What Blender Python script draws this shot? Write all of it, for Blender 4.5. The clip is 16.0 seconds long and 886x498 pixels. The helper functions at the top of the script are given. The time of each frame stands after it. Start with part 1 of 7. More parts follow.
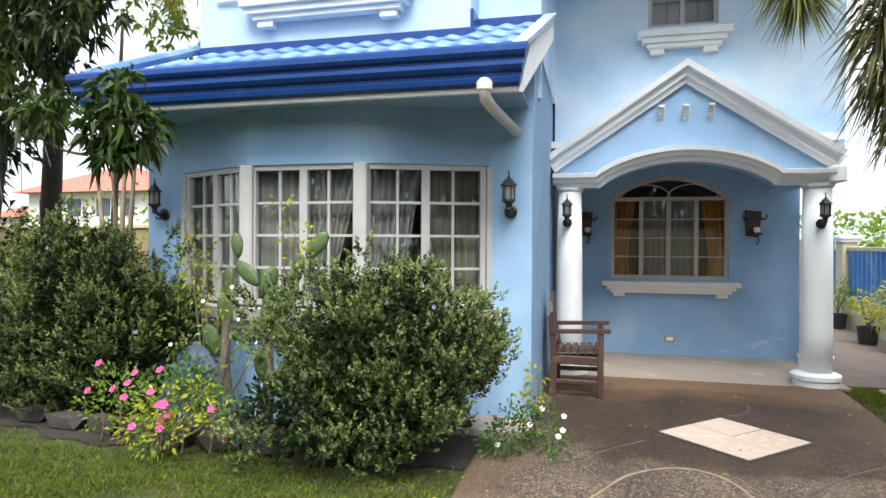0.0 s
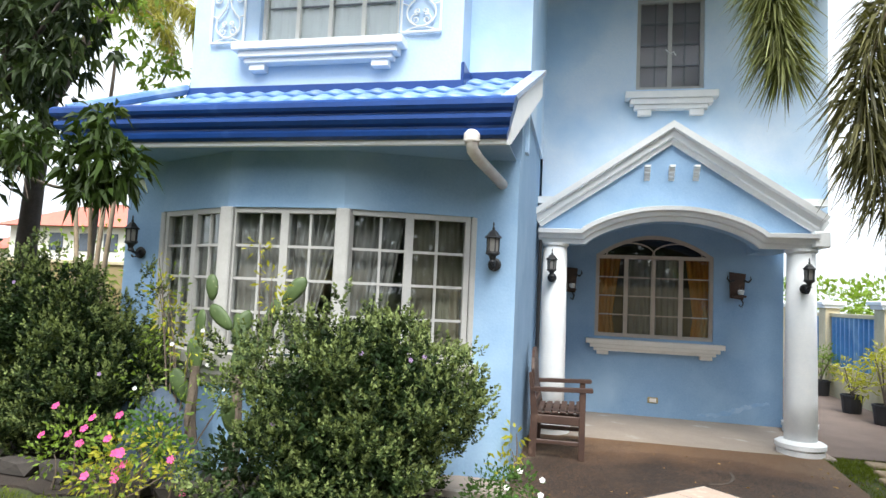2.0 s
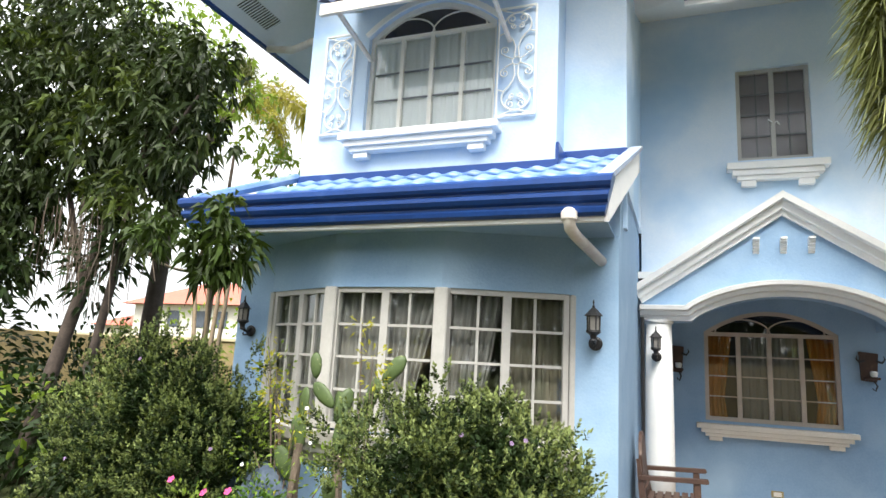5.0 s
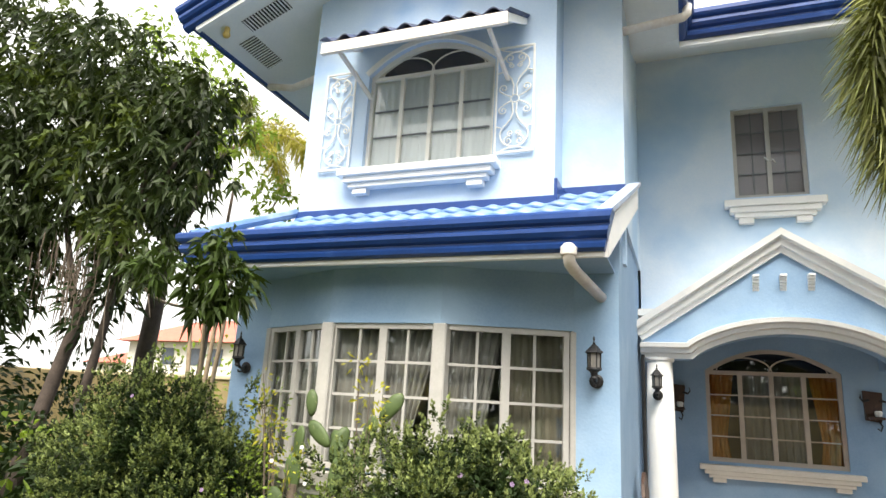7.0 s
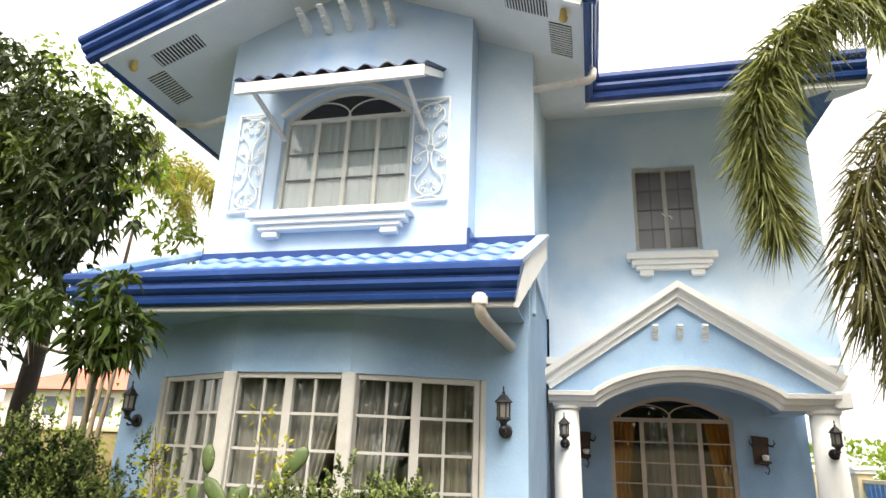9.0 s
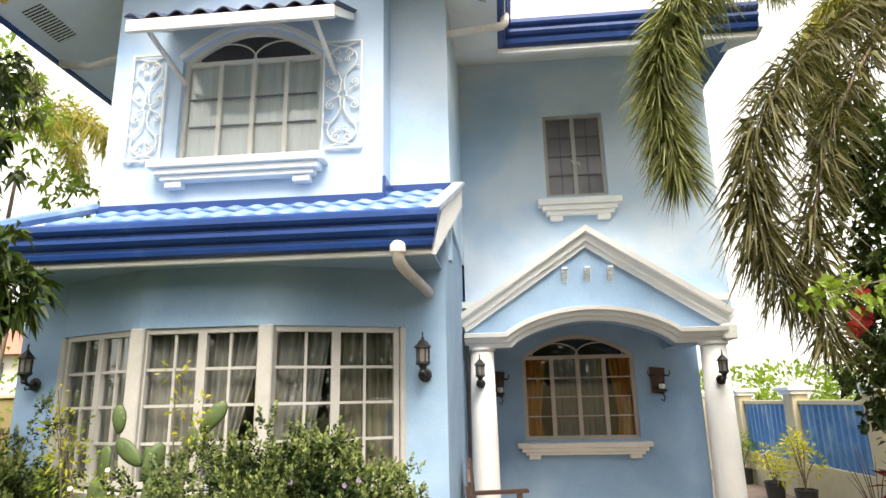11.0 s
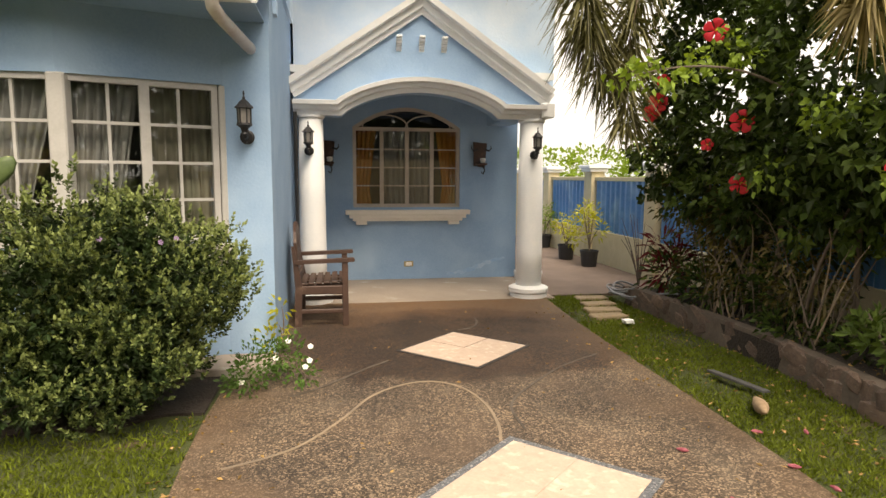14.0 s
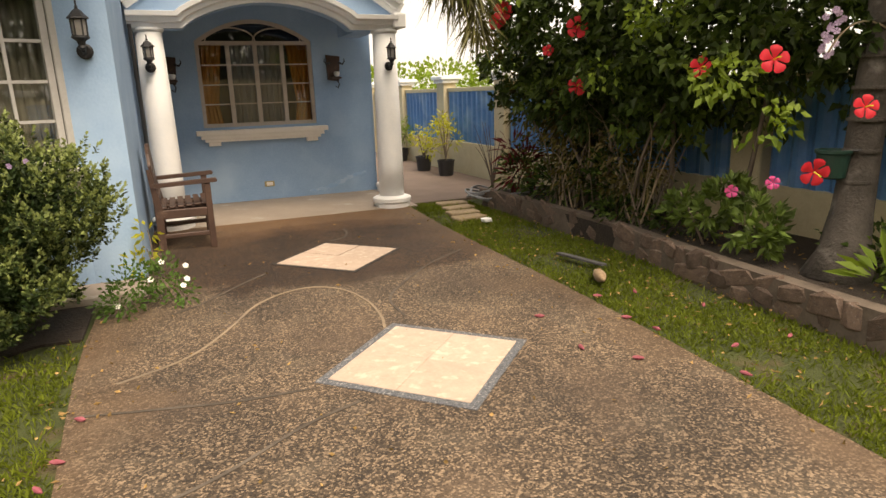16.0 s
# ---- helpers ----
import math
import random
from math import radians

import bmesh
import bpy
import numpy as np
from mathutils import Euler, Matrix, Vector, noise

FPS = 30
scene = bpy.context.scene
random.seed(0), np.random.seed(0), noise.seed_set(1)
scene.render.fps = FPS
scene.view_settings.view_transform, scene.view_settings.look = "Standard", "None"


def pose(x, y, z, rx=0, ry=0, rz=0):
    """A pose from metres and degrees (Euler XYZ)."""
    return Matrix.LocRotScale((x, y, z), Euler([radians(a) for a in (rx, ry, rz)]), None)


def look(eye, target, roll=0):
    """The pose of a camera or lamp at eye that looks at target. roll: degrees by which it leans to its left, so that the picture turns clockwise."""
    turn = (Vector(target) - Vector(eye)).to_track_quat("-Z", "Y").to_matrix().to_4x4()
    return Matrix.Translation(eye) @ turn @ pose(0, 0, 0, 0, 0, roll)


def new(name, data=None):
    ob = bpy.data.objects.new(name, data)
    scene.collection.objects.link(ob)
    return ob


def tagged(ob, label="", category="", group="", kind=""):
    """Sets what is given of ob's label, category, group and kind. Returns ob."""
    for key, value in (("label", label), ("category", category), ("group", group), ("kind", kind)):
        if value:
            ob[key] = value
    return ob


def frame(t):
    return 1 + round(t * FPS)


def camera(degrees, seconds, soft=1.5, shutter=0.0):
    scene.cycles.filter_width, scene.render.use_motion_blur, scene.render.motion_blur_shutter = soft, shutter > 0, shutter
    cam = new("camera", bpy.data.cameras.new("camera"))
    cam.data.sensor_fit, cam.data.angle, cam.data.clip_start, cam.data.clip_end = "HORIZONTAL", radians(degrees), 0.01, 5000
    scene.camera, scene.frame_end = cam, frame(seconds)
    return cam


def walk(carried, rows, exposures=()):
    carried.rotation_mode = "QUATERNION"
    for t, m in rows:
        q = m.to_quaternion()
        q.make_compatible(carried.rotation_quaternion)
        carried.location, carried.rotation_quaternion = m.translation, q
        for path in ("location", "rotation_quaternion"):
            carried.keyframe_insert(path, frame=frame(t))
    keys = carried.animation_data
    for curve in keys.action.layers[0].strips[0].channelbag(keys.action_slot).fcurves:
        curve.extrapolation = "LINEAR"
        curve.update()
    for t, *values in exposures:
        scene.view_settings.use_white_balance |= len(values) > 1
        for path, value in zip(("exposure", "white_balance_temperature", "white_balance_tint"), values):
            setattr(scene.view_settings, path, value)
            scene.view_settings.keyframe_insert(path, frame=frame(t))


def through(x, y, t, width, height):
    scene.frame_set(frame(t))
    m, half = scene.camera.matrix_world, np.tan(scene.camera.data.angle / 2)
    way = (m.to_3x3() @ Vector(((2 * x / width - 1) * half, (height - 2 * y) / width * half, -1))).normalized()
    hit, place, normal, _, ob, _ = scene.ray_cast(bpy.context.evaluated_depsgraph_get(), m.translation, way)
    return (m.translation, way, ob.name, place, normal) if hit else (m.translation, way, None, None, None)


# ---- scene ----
cam = camera(70.9, 16.0)
PATH = [
    (0, (-0.999, -7.584, 1.551), (-1.475, -5.641, 1.534), 0.3),
    (0.5, (-1.044, -7.515, 1.543), (-1.41, -5.549, 1.543), 0.1),
    (1, (-1.008, -7.475, 1.55), (-1.36, -5.507, 1.59), 1.8),
    (1.5, (-0.986, -7.463, 1.559), (-1.344, -5.497, 1.653), 2.1),
    (2, (-0.989, -7.478, 1.563), (-1.425, -5.531, 1.706), 2.6),
    (2.5, (-0.987, -7.493, 1.555), (-1.548, -5.584, 1.766), 2.5),
    (3, (-1.002, -7.508, 1.556), (-1.605, -5.62, 1.82), 2.9),
    (3.5, (-1.009, -7.503, 1.565), (-1.648, -5.628, 1.839), 2.8),
    (4, (-1.039, -7.512, 1.563), (-1.697, -5.647, 1.861), 2.8),
    (4.2, (-1.012, -7.522, 1.59), (-1.685, -5.664, 1.898), 2.9),
    (6.5, (-1.044, -7.487, 1.56), (-1.795, -5.694, 2.033), 3.3),
    (7, (-1.041, -7.484, 1.569), (-1.752, -5.679, 2.056), 3.3),
    (7.5, (-1.039, -7.475, 1.566), (-1.732, -5.68, 2.113), 3.2),
    (8, (-1.034, -7.501, 1.579), (-1.668, -5.697, 2.166), 3.1),
    (8.5, (-1.038, -7.49, 1.586), (-1.598, -5.671, 2.202), 2.6),
    (9, (-1.033, -7.461, 1.602), (-1.477, -5.617, 2.239), 2.3),
    (9.2, (-1.039, -7.45, 1.606), (-1.42, -5.607, 2.285), 1.8),
    (11.3, (-1.068, -7.47, 1.593), (-1.24, -5.524, 2.023), -1.2),
    (11.5, (-1.065, -7.461, 1.585), (-1.241, -5.509, 1.985), -1.0),
    (12, (-1.08, -7.48, 1.577), (-1.255, -5.516, 1.91), -0.8),
    (12.5, (-1.052, -7.525, 1.595), (-1.153, -5.533, 1.742), -1.2),
    (13, (-0.999, -7.48, 1.581), (-0.769, -5.494, 1.599), -1.0),
    (13.5, (-0.958, -7.45, 1.545), (-0.621, -5.481, 1.444), -0.7),
    (14, (-1.0, -7.47, 1.525), (-0.67, -5.511, 1.293), 0.3),
    (14.5, (-1.106, -7.533, 1.489), (-0.796, -5.597, 1.095), -0.4),
    (15, (-1.165, -7.61, 1.469), (-0.918, -5.676, 1.02), -0.3),
    (15.5, (-1.185, -7.721, 1.455), (-0.77, -5.833, 0.942), -1.1),
    (16, (-1.175, -7.722, 1.452), (-0.427, -5.932, 0.964), -1.8),
]
EXPOSURES = [(0.0, 0.93, 6150, 8), (3.5, 1.14, 6350, 8), (7.0, 1.22, 7050, 9), (9.0, 1.24, 7300, 10), (12.5, 1.06, 7450, 11), (14.0, 0.78, 8200, 13), (16.0, 0.70, 8550, 15)]
walk(cam, [(t, look(eye, target, roll)) for t, eye, target, roll in PATH], EXPOSURES)

# ---- world, sun, exposure ----
world = bpy.data.worlds.new("world")
scene.world = world
world.use_nodes = True
wt = world.node_tree
sky = wt.nodes.new("ShaderNodeTexSky")
sky.sky_type = "NISHITA"
sky.sun_disc = False
sky.sun_elevation = radians(58)
sky.sun_rotation = radians(168)
sky.dust_density = 1.5
sky.air_density = 1.0
pale = wt.nodes.new("ShaderNodeHueSaturation")
pale.inputs["Saturation"].default_value = 0.3
wt.links.new(sky.outputs[0], pale.inputs["Color"])
cloud = wt.nodes.new("ShaderNodeMix")
cloud.data_type = "RGBA"
cloud.inputs["Factor"].default_value = 0.75
# overcast: about three times as bright overhead as at the horizon
tc = wt.nodes.new("ShaderNodeTexCoord")
xyz = wt.nodes.new("ShaderNodeSeparateXYZ")
wt.links.new(tc.outputs["Generated"], xyz.inputs[0])
grade = wt.nodes.new("ShaderNodeValToRGB")
grade.color_ramp.elements[0].color = (0.50, 0.51, 0.52, 1)
grade.color_ramp.elements[1].color = (1.0, 1.0, 1.0, 1)
wt.links.new(xyz.outputs["Z"], grade.inputs[0])
bright = wt.nodes.new("ShaderNodeMix")
bright.data_type, bright.blend_type = "RGBA", "MULTIPLY"
bright.inputs["Factor"].default_value = 1.0
bright.inputs["B"].default_value = (12.0, 12.3, 12.7, 1)
wt.links.new(grade.outputs[0], bright.inputs["A"])
wt.links.new(bright.outputs["Result"], cloud.inputs["B"])
wt.links.new(pale.outputs[0], cloud.inputs["A"])
wt.links.new(cloud.outputs["Result"], wt.nodes["Background"].inputs["Color"])
wt.nodes["Background"].inputs["Strength"].default_value = 0.12
sun_data = bpy.data.lights.new("sun", "SUN")
sun_data.energy = 3.4
sun_data.angle = radians(32)
sun_data.color = (1.0, 0.96, 0.9)
sun = new("sun", sun_data)
sun.matrix_world = look((1.6, -7.3, 12.0), (0, 0, 0))
scene.view_settings.exposure = 0.0


# ---- materials ----
def mat(name, c1, c2=None, rough=0.6, metal=0.0, scale=8.0, fine=60.0, bump=0.2, dist=0.004, spots=None, spec=0.5, island=0.0, obrand=0.0, sub=0.0):
    """Two tones mixed by coarse and fine noise, with fine relief."""
    m = bpy.data.materials.new(name)
    m.use_nodes = True
    nt = m.node_tree
    n, l = nt.nodes, nt.links
    b = n["Principled BSDF"]
    c2 = c2 or tuple(v * 0.8 for v in c1)
    geo = n.new("ShaderNodeTexCoord")
    n1 = n.new("ShaderNodeTexNoise")
    n1.inputs["Scale"].default_value = scale
    n1.inputs["Detail"].default_value = 6
    n1.inputs["Roughness"].default_value = 0.65
    n2 = n.new("ShaderNodeTexNoise")
    n2.inputs["Scale"].default_value = fine
    n2.inputs["Detail"].default_value = 4
    l.new(geo.outputs["Object"], n1.inputs["Vector"])
    l.new(geo.outputs["Object"], n2.inputs["Vector"])
    add = n.new("ShaderNodeMath")
    add.operation = "MULTIPLY_ADD"
    l.new(n2.outputs[0], add.inputs[0])
    add.inputs[1].default_value = 0.45
    l.new(n1.outputs[0], add.inputs[2])
    ramp = n.new("ShaderNodeValToRGB")
    ramp.color_ramp.elements[0].position = 0.5
    ramp.color_ramp.elements[1].position = 0.95
    ramp.color_ramp.elements[0].color = (*c2, 1)
    ramp.color_ramp.elements[1].color = (*c1, 1)
    l.new(add.outputs[0], ramp.inputs[0])
    out = ramp.outputs[0]
    if spots:
        n3 = n.new("ShaderNodeTexNoise")
        n3.inputs["Scale"].default_value = spots[1]
        n3.inputs["Detail"].default_value = 8
        l.new(geo.outputs["Object"], n3.inputs["Vector"])
        r3 = n.new("ShaderNodeValToRGB")
        r3.color_ramp.elements[0].position = spots[2]
        r3.color_ramp.elements[1].position = spots[3]
        l.new(n3.outputs[0], r3.inputs[0])
        mix = n.new("ShaderNodeMix")
        mix.data_type = "RGBA"
        l.new(r3.outputs[0], mix.inputs["Factor"])
        l.new(out, mix.inputs["A"])
        mix.inputs["B"].default_value = (*spots[0], 1)
        out = mix.outputs["Result"]
    if island or obrand:
        hsv = n.new("ShaderNodeHueSaturation")
        src = n.new("ShaderNodeNewGeometry").outputs["Random Per Island"] if island else n.new("ShaderNodeObjectInfo").outputs["Random"]
        mr = n.new("ShaderNodeMapRange")
        amount = island or obrand
        mr.inputs["To Min"].default_value = 1 - amount
        mr.inputs["To Max"].default_value = 1 + amount
        l.new(src, mr.inputs["Value"])
        l.new(mr.outputs[0], hsv.inputs["Value"])
        l.new(out, hsv.inputs["Color"])
        out = hsv.outputs[0]
    l.new(out, b.inputs["Base Color"])
    b.inputs["Roughness"].default_value = rough
    b.inputs["Metallic"].default_value = metal
    b.inputs["Specular IOR Level"].default_value = spec
    if sub:
        b.inputs["Transmission Weight"].default_value = 0.0
        b.inputs["Subsurface Weight"].default_value = 0.0
    if bump:
        bp = n.new("ShaderNodeBump")
        bp.inputs["Strength"].default_value = bump
        bp.inputs["Distance"].default_value = dist
        l.new(n2.outputs[0], bp.inputs["Height"])
        l.new(bp.outputs[0], b.inputs["Normal"])
    return m


def leaf_mat(name, c1, c2, rough=0.5, through=0.25, island=0.35):
    m = mat(name, c1, c2, rough=rough, scale=3.0, fine=25.0, bump=0.0, island=island, spec=0.18)
    nt = m.node_tree
    b = nt.nodes["Principled BSDF"]
    tr = nt.nodes.new("ShaderNodeBsdfTranslucent")
    tr.inputs["Color"].default_value = (c1[0] * 1.6, c1[1] * 1.7, c1[2] * 0.7, 1)
    mx = nt.nodes.new("ShaderNodeMixShader")
    mx.inputs[0].default_value = through
    nt.links.new(b.outputs[0], mx.inputs[1])
    nt.links.new(tr.outputs[0], mx.inputs[2])
    nt.links.new(mx.outputs[0], nt.nodes["Material Output"].inputs["Surface"])
    return m


# main upper wall: paler tone makes up for light the deep soffit cuts off
M_MAIN = mat("brightened_blue_plaster", (0.73, 0.83, 0.94), (0.63, 0.77, 0.92), 0.75, scale=1.1, fine=45, bump=0.35, dist=0.006, spots=((0.45, 0.64, 0.85), 0.9, 0.42, 0.64))
# lower walls: eave shade is partly put into this darker tone
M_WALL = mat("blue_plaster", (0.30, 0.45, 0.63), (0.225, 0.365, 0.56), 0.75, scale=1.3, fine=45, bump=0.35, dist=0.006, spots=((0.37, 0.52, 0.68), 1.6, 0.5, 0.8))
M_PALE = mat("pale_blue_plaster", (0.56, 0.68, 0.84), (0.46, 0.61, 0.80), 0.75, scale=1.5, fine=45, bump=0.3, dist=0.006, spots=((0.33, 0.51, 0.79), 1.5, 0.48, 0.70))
M_WHITE = mat("white_paint", (0.87, 0.87, 0.86), (0.78, 0.80, 0.81), 0.55, scale=3, fine=40, bump=0.15)
M_CREAM = mat("cream_trim", (0.84, 0.79, 0.72), (0.74, 0.69, 0.62), 0.6, scale=4, fine=40, bump=0.15)
M_SOFFIT = mat("soffit_paint", (0.82, 0.83, 0.82), (0.74, 0.76, 0.76), 0.7, scale=2, fine=30, bump=0.1)
M_GUTTER = mat("blue_gutter", (0.011, 0.055, 0.235), (0.008, 0.038, 0.17), 0.33, scale=2.5, fine=30, bump=0.05, spots=((0.05, 0.12, 0.36), 3.0, 0.6, 0.8))
M_TILE = mat("blue_roof_tile", (0.14, 0.26, 0.50), (0.085, 0.19, 0.42), 0.40, scale=5, fine=50, bump=0.15, spots=((0.30, 0.40, 0.56), 4.0, 0.48, 0.72), obrand=0.16)
M_CAP = mat("weathered_cap", (0.46, 0.52, 0.62), (0.24, 0.33, 0.50), 0.5, scale=6, fine=50, bump=0.2, spots=((0.42, 0.36, 0.30), 7, 0.58, 0.72))
M_FRAME = mat("window_frame_white", (0.50, 0.49, 0.47), (0.41, 0.40, 0.38), 0.4, scale=5, fine=60, bump=0.05)
M_ALU = mat("bronze_window_frame", (0.55, 0.48, 0.42), (0.45, 0.38, 0.33), 0.4, metal=0.2, scale=5, fine=60, bump=0.05)
M_IRON = mat("black_iron", (0.03, 0.03, 0.033), (0.018, 0.018, 0.02), 0.5, metal=0.3, scale=20, fine=120, bump=0.3)
M_SCROLL = mat("white_iron", (0.84, 0.85, 0.84), (0.74, 0.75, 0.74), 0.5, scale=10, fine=80, bump=0.1)
M_WOODD = mat("dark_wood", (0.085, 0.046, 0.032), (0.045, 0.024, 0.018), 0.55, scale=6, fine=90, bump=0.4, spots=((0.2, 0.13, 0.09), 9, 0.6, 0.8))
M_CFRAME = mat("cream_window_frame", (0.80, 0.78, 0.73), (0.70, 0.68, 0.63), 0.45, scale=5, fine=60, bump=0.05)
M_GBAR = mat("grey_glazing_bar", (0.17, 0.18, 0.20), (0.12, 0.13, 0.15), 0.45, scale=9, bump=0.05)
M_CURTG = mat("grey_white_curtain", (0.36, 0.34, 0.32), (0.20, 0.19, 0.175), 0.9, scale=4, fine=150, bump=0.2)
M_CURT = mat("white_curtain", (0.86, 0.85, 0.85), (0.77, 0.76, 0.76), 0.9, scale=4, fine=150, bump=0.2)
M_CURTB = mat("taupe_curtain", (0.25, 0.22, 0.165), (0.15, 0.13, 0.098), 0.9, scale=4, fine=150, bump=0.2)
M_SHEER = mat("grey_sheer_curtain", (0.36, 0.34, 0.32), (0.28, 0.265, 0.25), 0.9, scale=4, fine=150, bump=0.2)
M_CURTO = mat("ochre_curtain", (0.62, 0.25, 0.05), (0.45, 0.17, 0.035), 0.9, scale=4, fine=150, bump=0.2)
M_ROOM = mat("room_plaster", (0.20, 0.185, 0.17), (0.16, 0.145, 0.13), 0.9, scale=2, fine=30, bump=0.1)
M_PVC = mat("white_pipe", (0.74, 0.72, 0.68), (0.60, 0.52, 0.47), 0.45, scale=7, fine=40, bump=0.05)
M_DARK = mat("vent_dark", (0.03, 0.03, 0.03), (0.02, 0.02, 0.02), 0.9, bump=0)


def glass_mat(name, tint=(0.9, 0.93, 0.93), gloss=0.08):
    m = bpy.data.materials.new(name)
    m.use_nodes = True
    n, l = m.node_tree.nodes, m.node_tree.links
    n.remove(n["Principled BSDF"])
    gl = n.new("ShaderNodeBsdfGlossy")
    gl.inputs["Roughness"].default_value = 0.02
    tp = n.new("ShaderNodeBsdfTransparent")
    tp.inputs["Color"].default_value = (*tint, 1)
    lw = n.new("ShaderNodeLayerWeight")
    lw.inputs["Blend"].default_value = 0.5
    pw5 = n.new("ShaderNodeMath")
    pw5.operation = "POWER"
    pw5.inputs[1].default_value = 4.0
    l.new(lw.outputs["Facing"], pw5.inputs[0])
    fr = n.new("ShaderNodeMath")
    fr.operation = "MULTIPLY_ADD"
    l.new(pw5.outputs[0], fr.inputs[0])
    fr.inputs[1].default_value = 0.8
    fr.inputs[2].default_value = gloss
    mx = n.new("ShaderNodeMixShader")
    l.new(fr.outputs[0], mx.inputs[0])
    l.new(tp.outputs[0], mx.inputs[1])
    l.new(gl.outputs[0], mx.inputs[2])
    l.new(mx.outputs[0], n["Material Output"].inputs["Surface"])
    return m


M_GLASS = glass_mat("window_glass")
M_GLASSM = glass_mat("dull_glass", (0.9, 0.9, 0.9), 0.02)
M_GLASSD = glass_mat("tinted_glass", (0.45, 0.46, 0.5))


# ---- mesh helpers ----
def part(name, bm, material, parent=None, label="", smooth=False):
    """Links a bmesh as one mesh object under a thing or a part."""
    me = bpy.data.meshes.new(name)
    bmesh.ops.recalc_face_normals(bm, faces=bm.faces[:])
    bm.to_mesh(me)
    bm.free()
    me.materials.append(material)
    if smooth:
        me.polygons.foreach_set("use_smooth", [True] * len(me.polygons))
    ob = new(name, me)
    ob.parent = parent
    if label:
        ob["label"] = label
    return ob


def thing(name, label, category, group="", kind="", at=(0, 0, 0)):
    ob = new(name)
    ob.location = at
    return tagged(ob, label, category, group, kind)


def box(bm, x0, x1, y0, y1, z0, z1, bev=0.0):
    r = bmesh.ops.create_cube(bm, size=1.0, matrix=Matrix.LocRotScale(((x0 + x1) / 2, (y0 + y1) / 2, (z0 + z1) / 2), None, (abs(x1 - x0), abs(y1 - y0), abs(z1 - z0))))
    if bev:
        edges = list({e for v in r["verts"] for e in v.link_edges})
        bmesh.ops.bevel(bm, geom=edges, offset=bev, segments=1, affect="EDGES")
    return r


def boxm(x0, x1, y0, y1, z0, z1, bev=0.0):
    bm = bmesh.new()
    box(bm, x0, x1, y0, y1, z0, z1, bev)
    return bm


def solid(faces, depth, place):
    """Flat faces, lists of (u, v), joined into one sheet and given a depth along w; place maps (u, v, w) to the world."""
    bm = bmesh.new()
    for f in faces:
        bm.faces.new([bm.verts.new((u, v, 0)) for u, v in f])
    bmesh.ops.remove_doubles(bm, verts=bm.verts[:], dist=1e-4)
    r = bmesh.ops.extrude_face_region(bm, geom=bm.faces[:])
    for v in r["geom"]:
        if isinstance(v, bmesh.types.BMVert):
            v.co.z = depth
    for v in bm.verts:
        v.co = Vector(place(*v.co))
    return bm


def front(y):
    return lambda u, v, w: (u, y + w, v)


def holed(x0, x1, z0, z1, a0, a1, b0, b1, rise=0.0, n=14, top=None):
    """Faces of a wall from x0 to x1 and z0 to z1 with an opening a0..a1, b0..b1 and a segmental arch of that rise above it. top(u): the wall's upper edge."""
    top = top or (lambda u: z1)
    us = [a0 + (a1 - a0) * i / n for i in range(n + 1)]
    arc = [b1 + rise * (1 - (2 * (u - a0) / (a1 - a0) - 1) ** 2) for u in us]
    f = [[(x0, z0), (a0, z0), (a0, b0), (x0, b0)], [(a1, z0), (x1, z0), (x1, b0), (a1, b0)], [(x0, b0), (a0, b0), (a0, b1), (x0, b1)],
         [(a1, b0), (x1, b0), (x1, b1), (a1, b1)], [(x0, b1), (a0, b1), (a0, top(a0)), (x0, top(x0))], [(a1, b1), (x1, b1), (x1, top(x1)), (a1, top(a1))]]
    f.append([(a0, z0), (a1, z0), (a1, b0), (a0, b0)])
    for i in range(n):
        f.append([(us[i], arc[i]), (us[i + 1], arc[i + 1]), (us[i + 1], top(us[i + 1])), (us[i], top(us[i]))])
    return f


def sweep(path, profile, place, closed_ends=True):
    """A profile of (d, h), d along the path's normal and h across its plane, drawn along a flat path with mitred corners."""
    bm = bmesh.new()
    pts = [Vector(p) for p in path]
    rings = []
    for i, p in enumerate(pts):
        a = (p - pts[i - 1]).normalized() if i else None
        b = (pts[i + 1] - p).normalized() if i + 1 < len(pts) else None
        a, b = a or b, b or a
        na, nb = Vector((-a.y, a.x)), Vector((-b.y, b.x))
        m = (na + nb).normalized()
        m = m / max(0.3, m.dot(na))
        rings.append([bm.verts.new(place(p.x + m.x * d, p.y + m.y * d, h)) for d, h in profile])
    k = len(profile)
    for r, s in zip(rings, rings[1:]):
        for j in range(k):
            bm.faces.new((r[j], r[(j + 1) % k], s[(j + 1) % k], s[j]))
    if closed_ends:
        bm.faces.new(rings[0])
        bm.faces.new(rings[-1])
    return bm


def flat(u, v, h):
    return (u, v, h)


def upright(u, v, h):
    return (u, h, v)


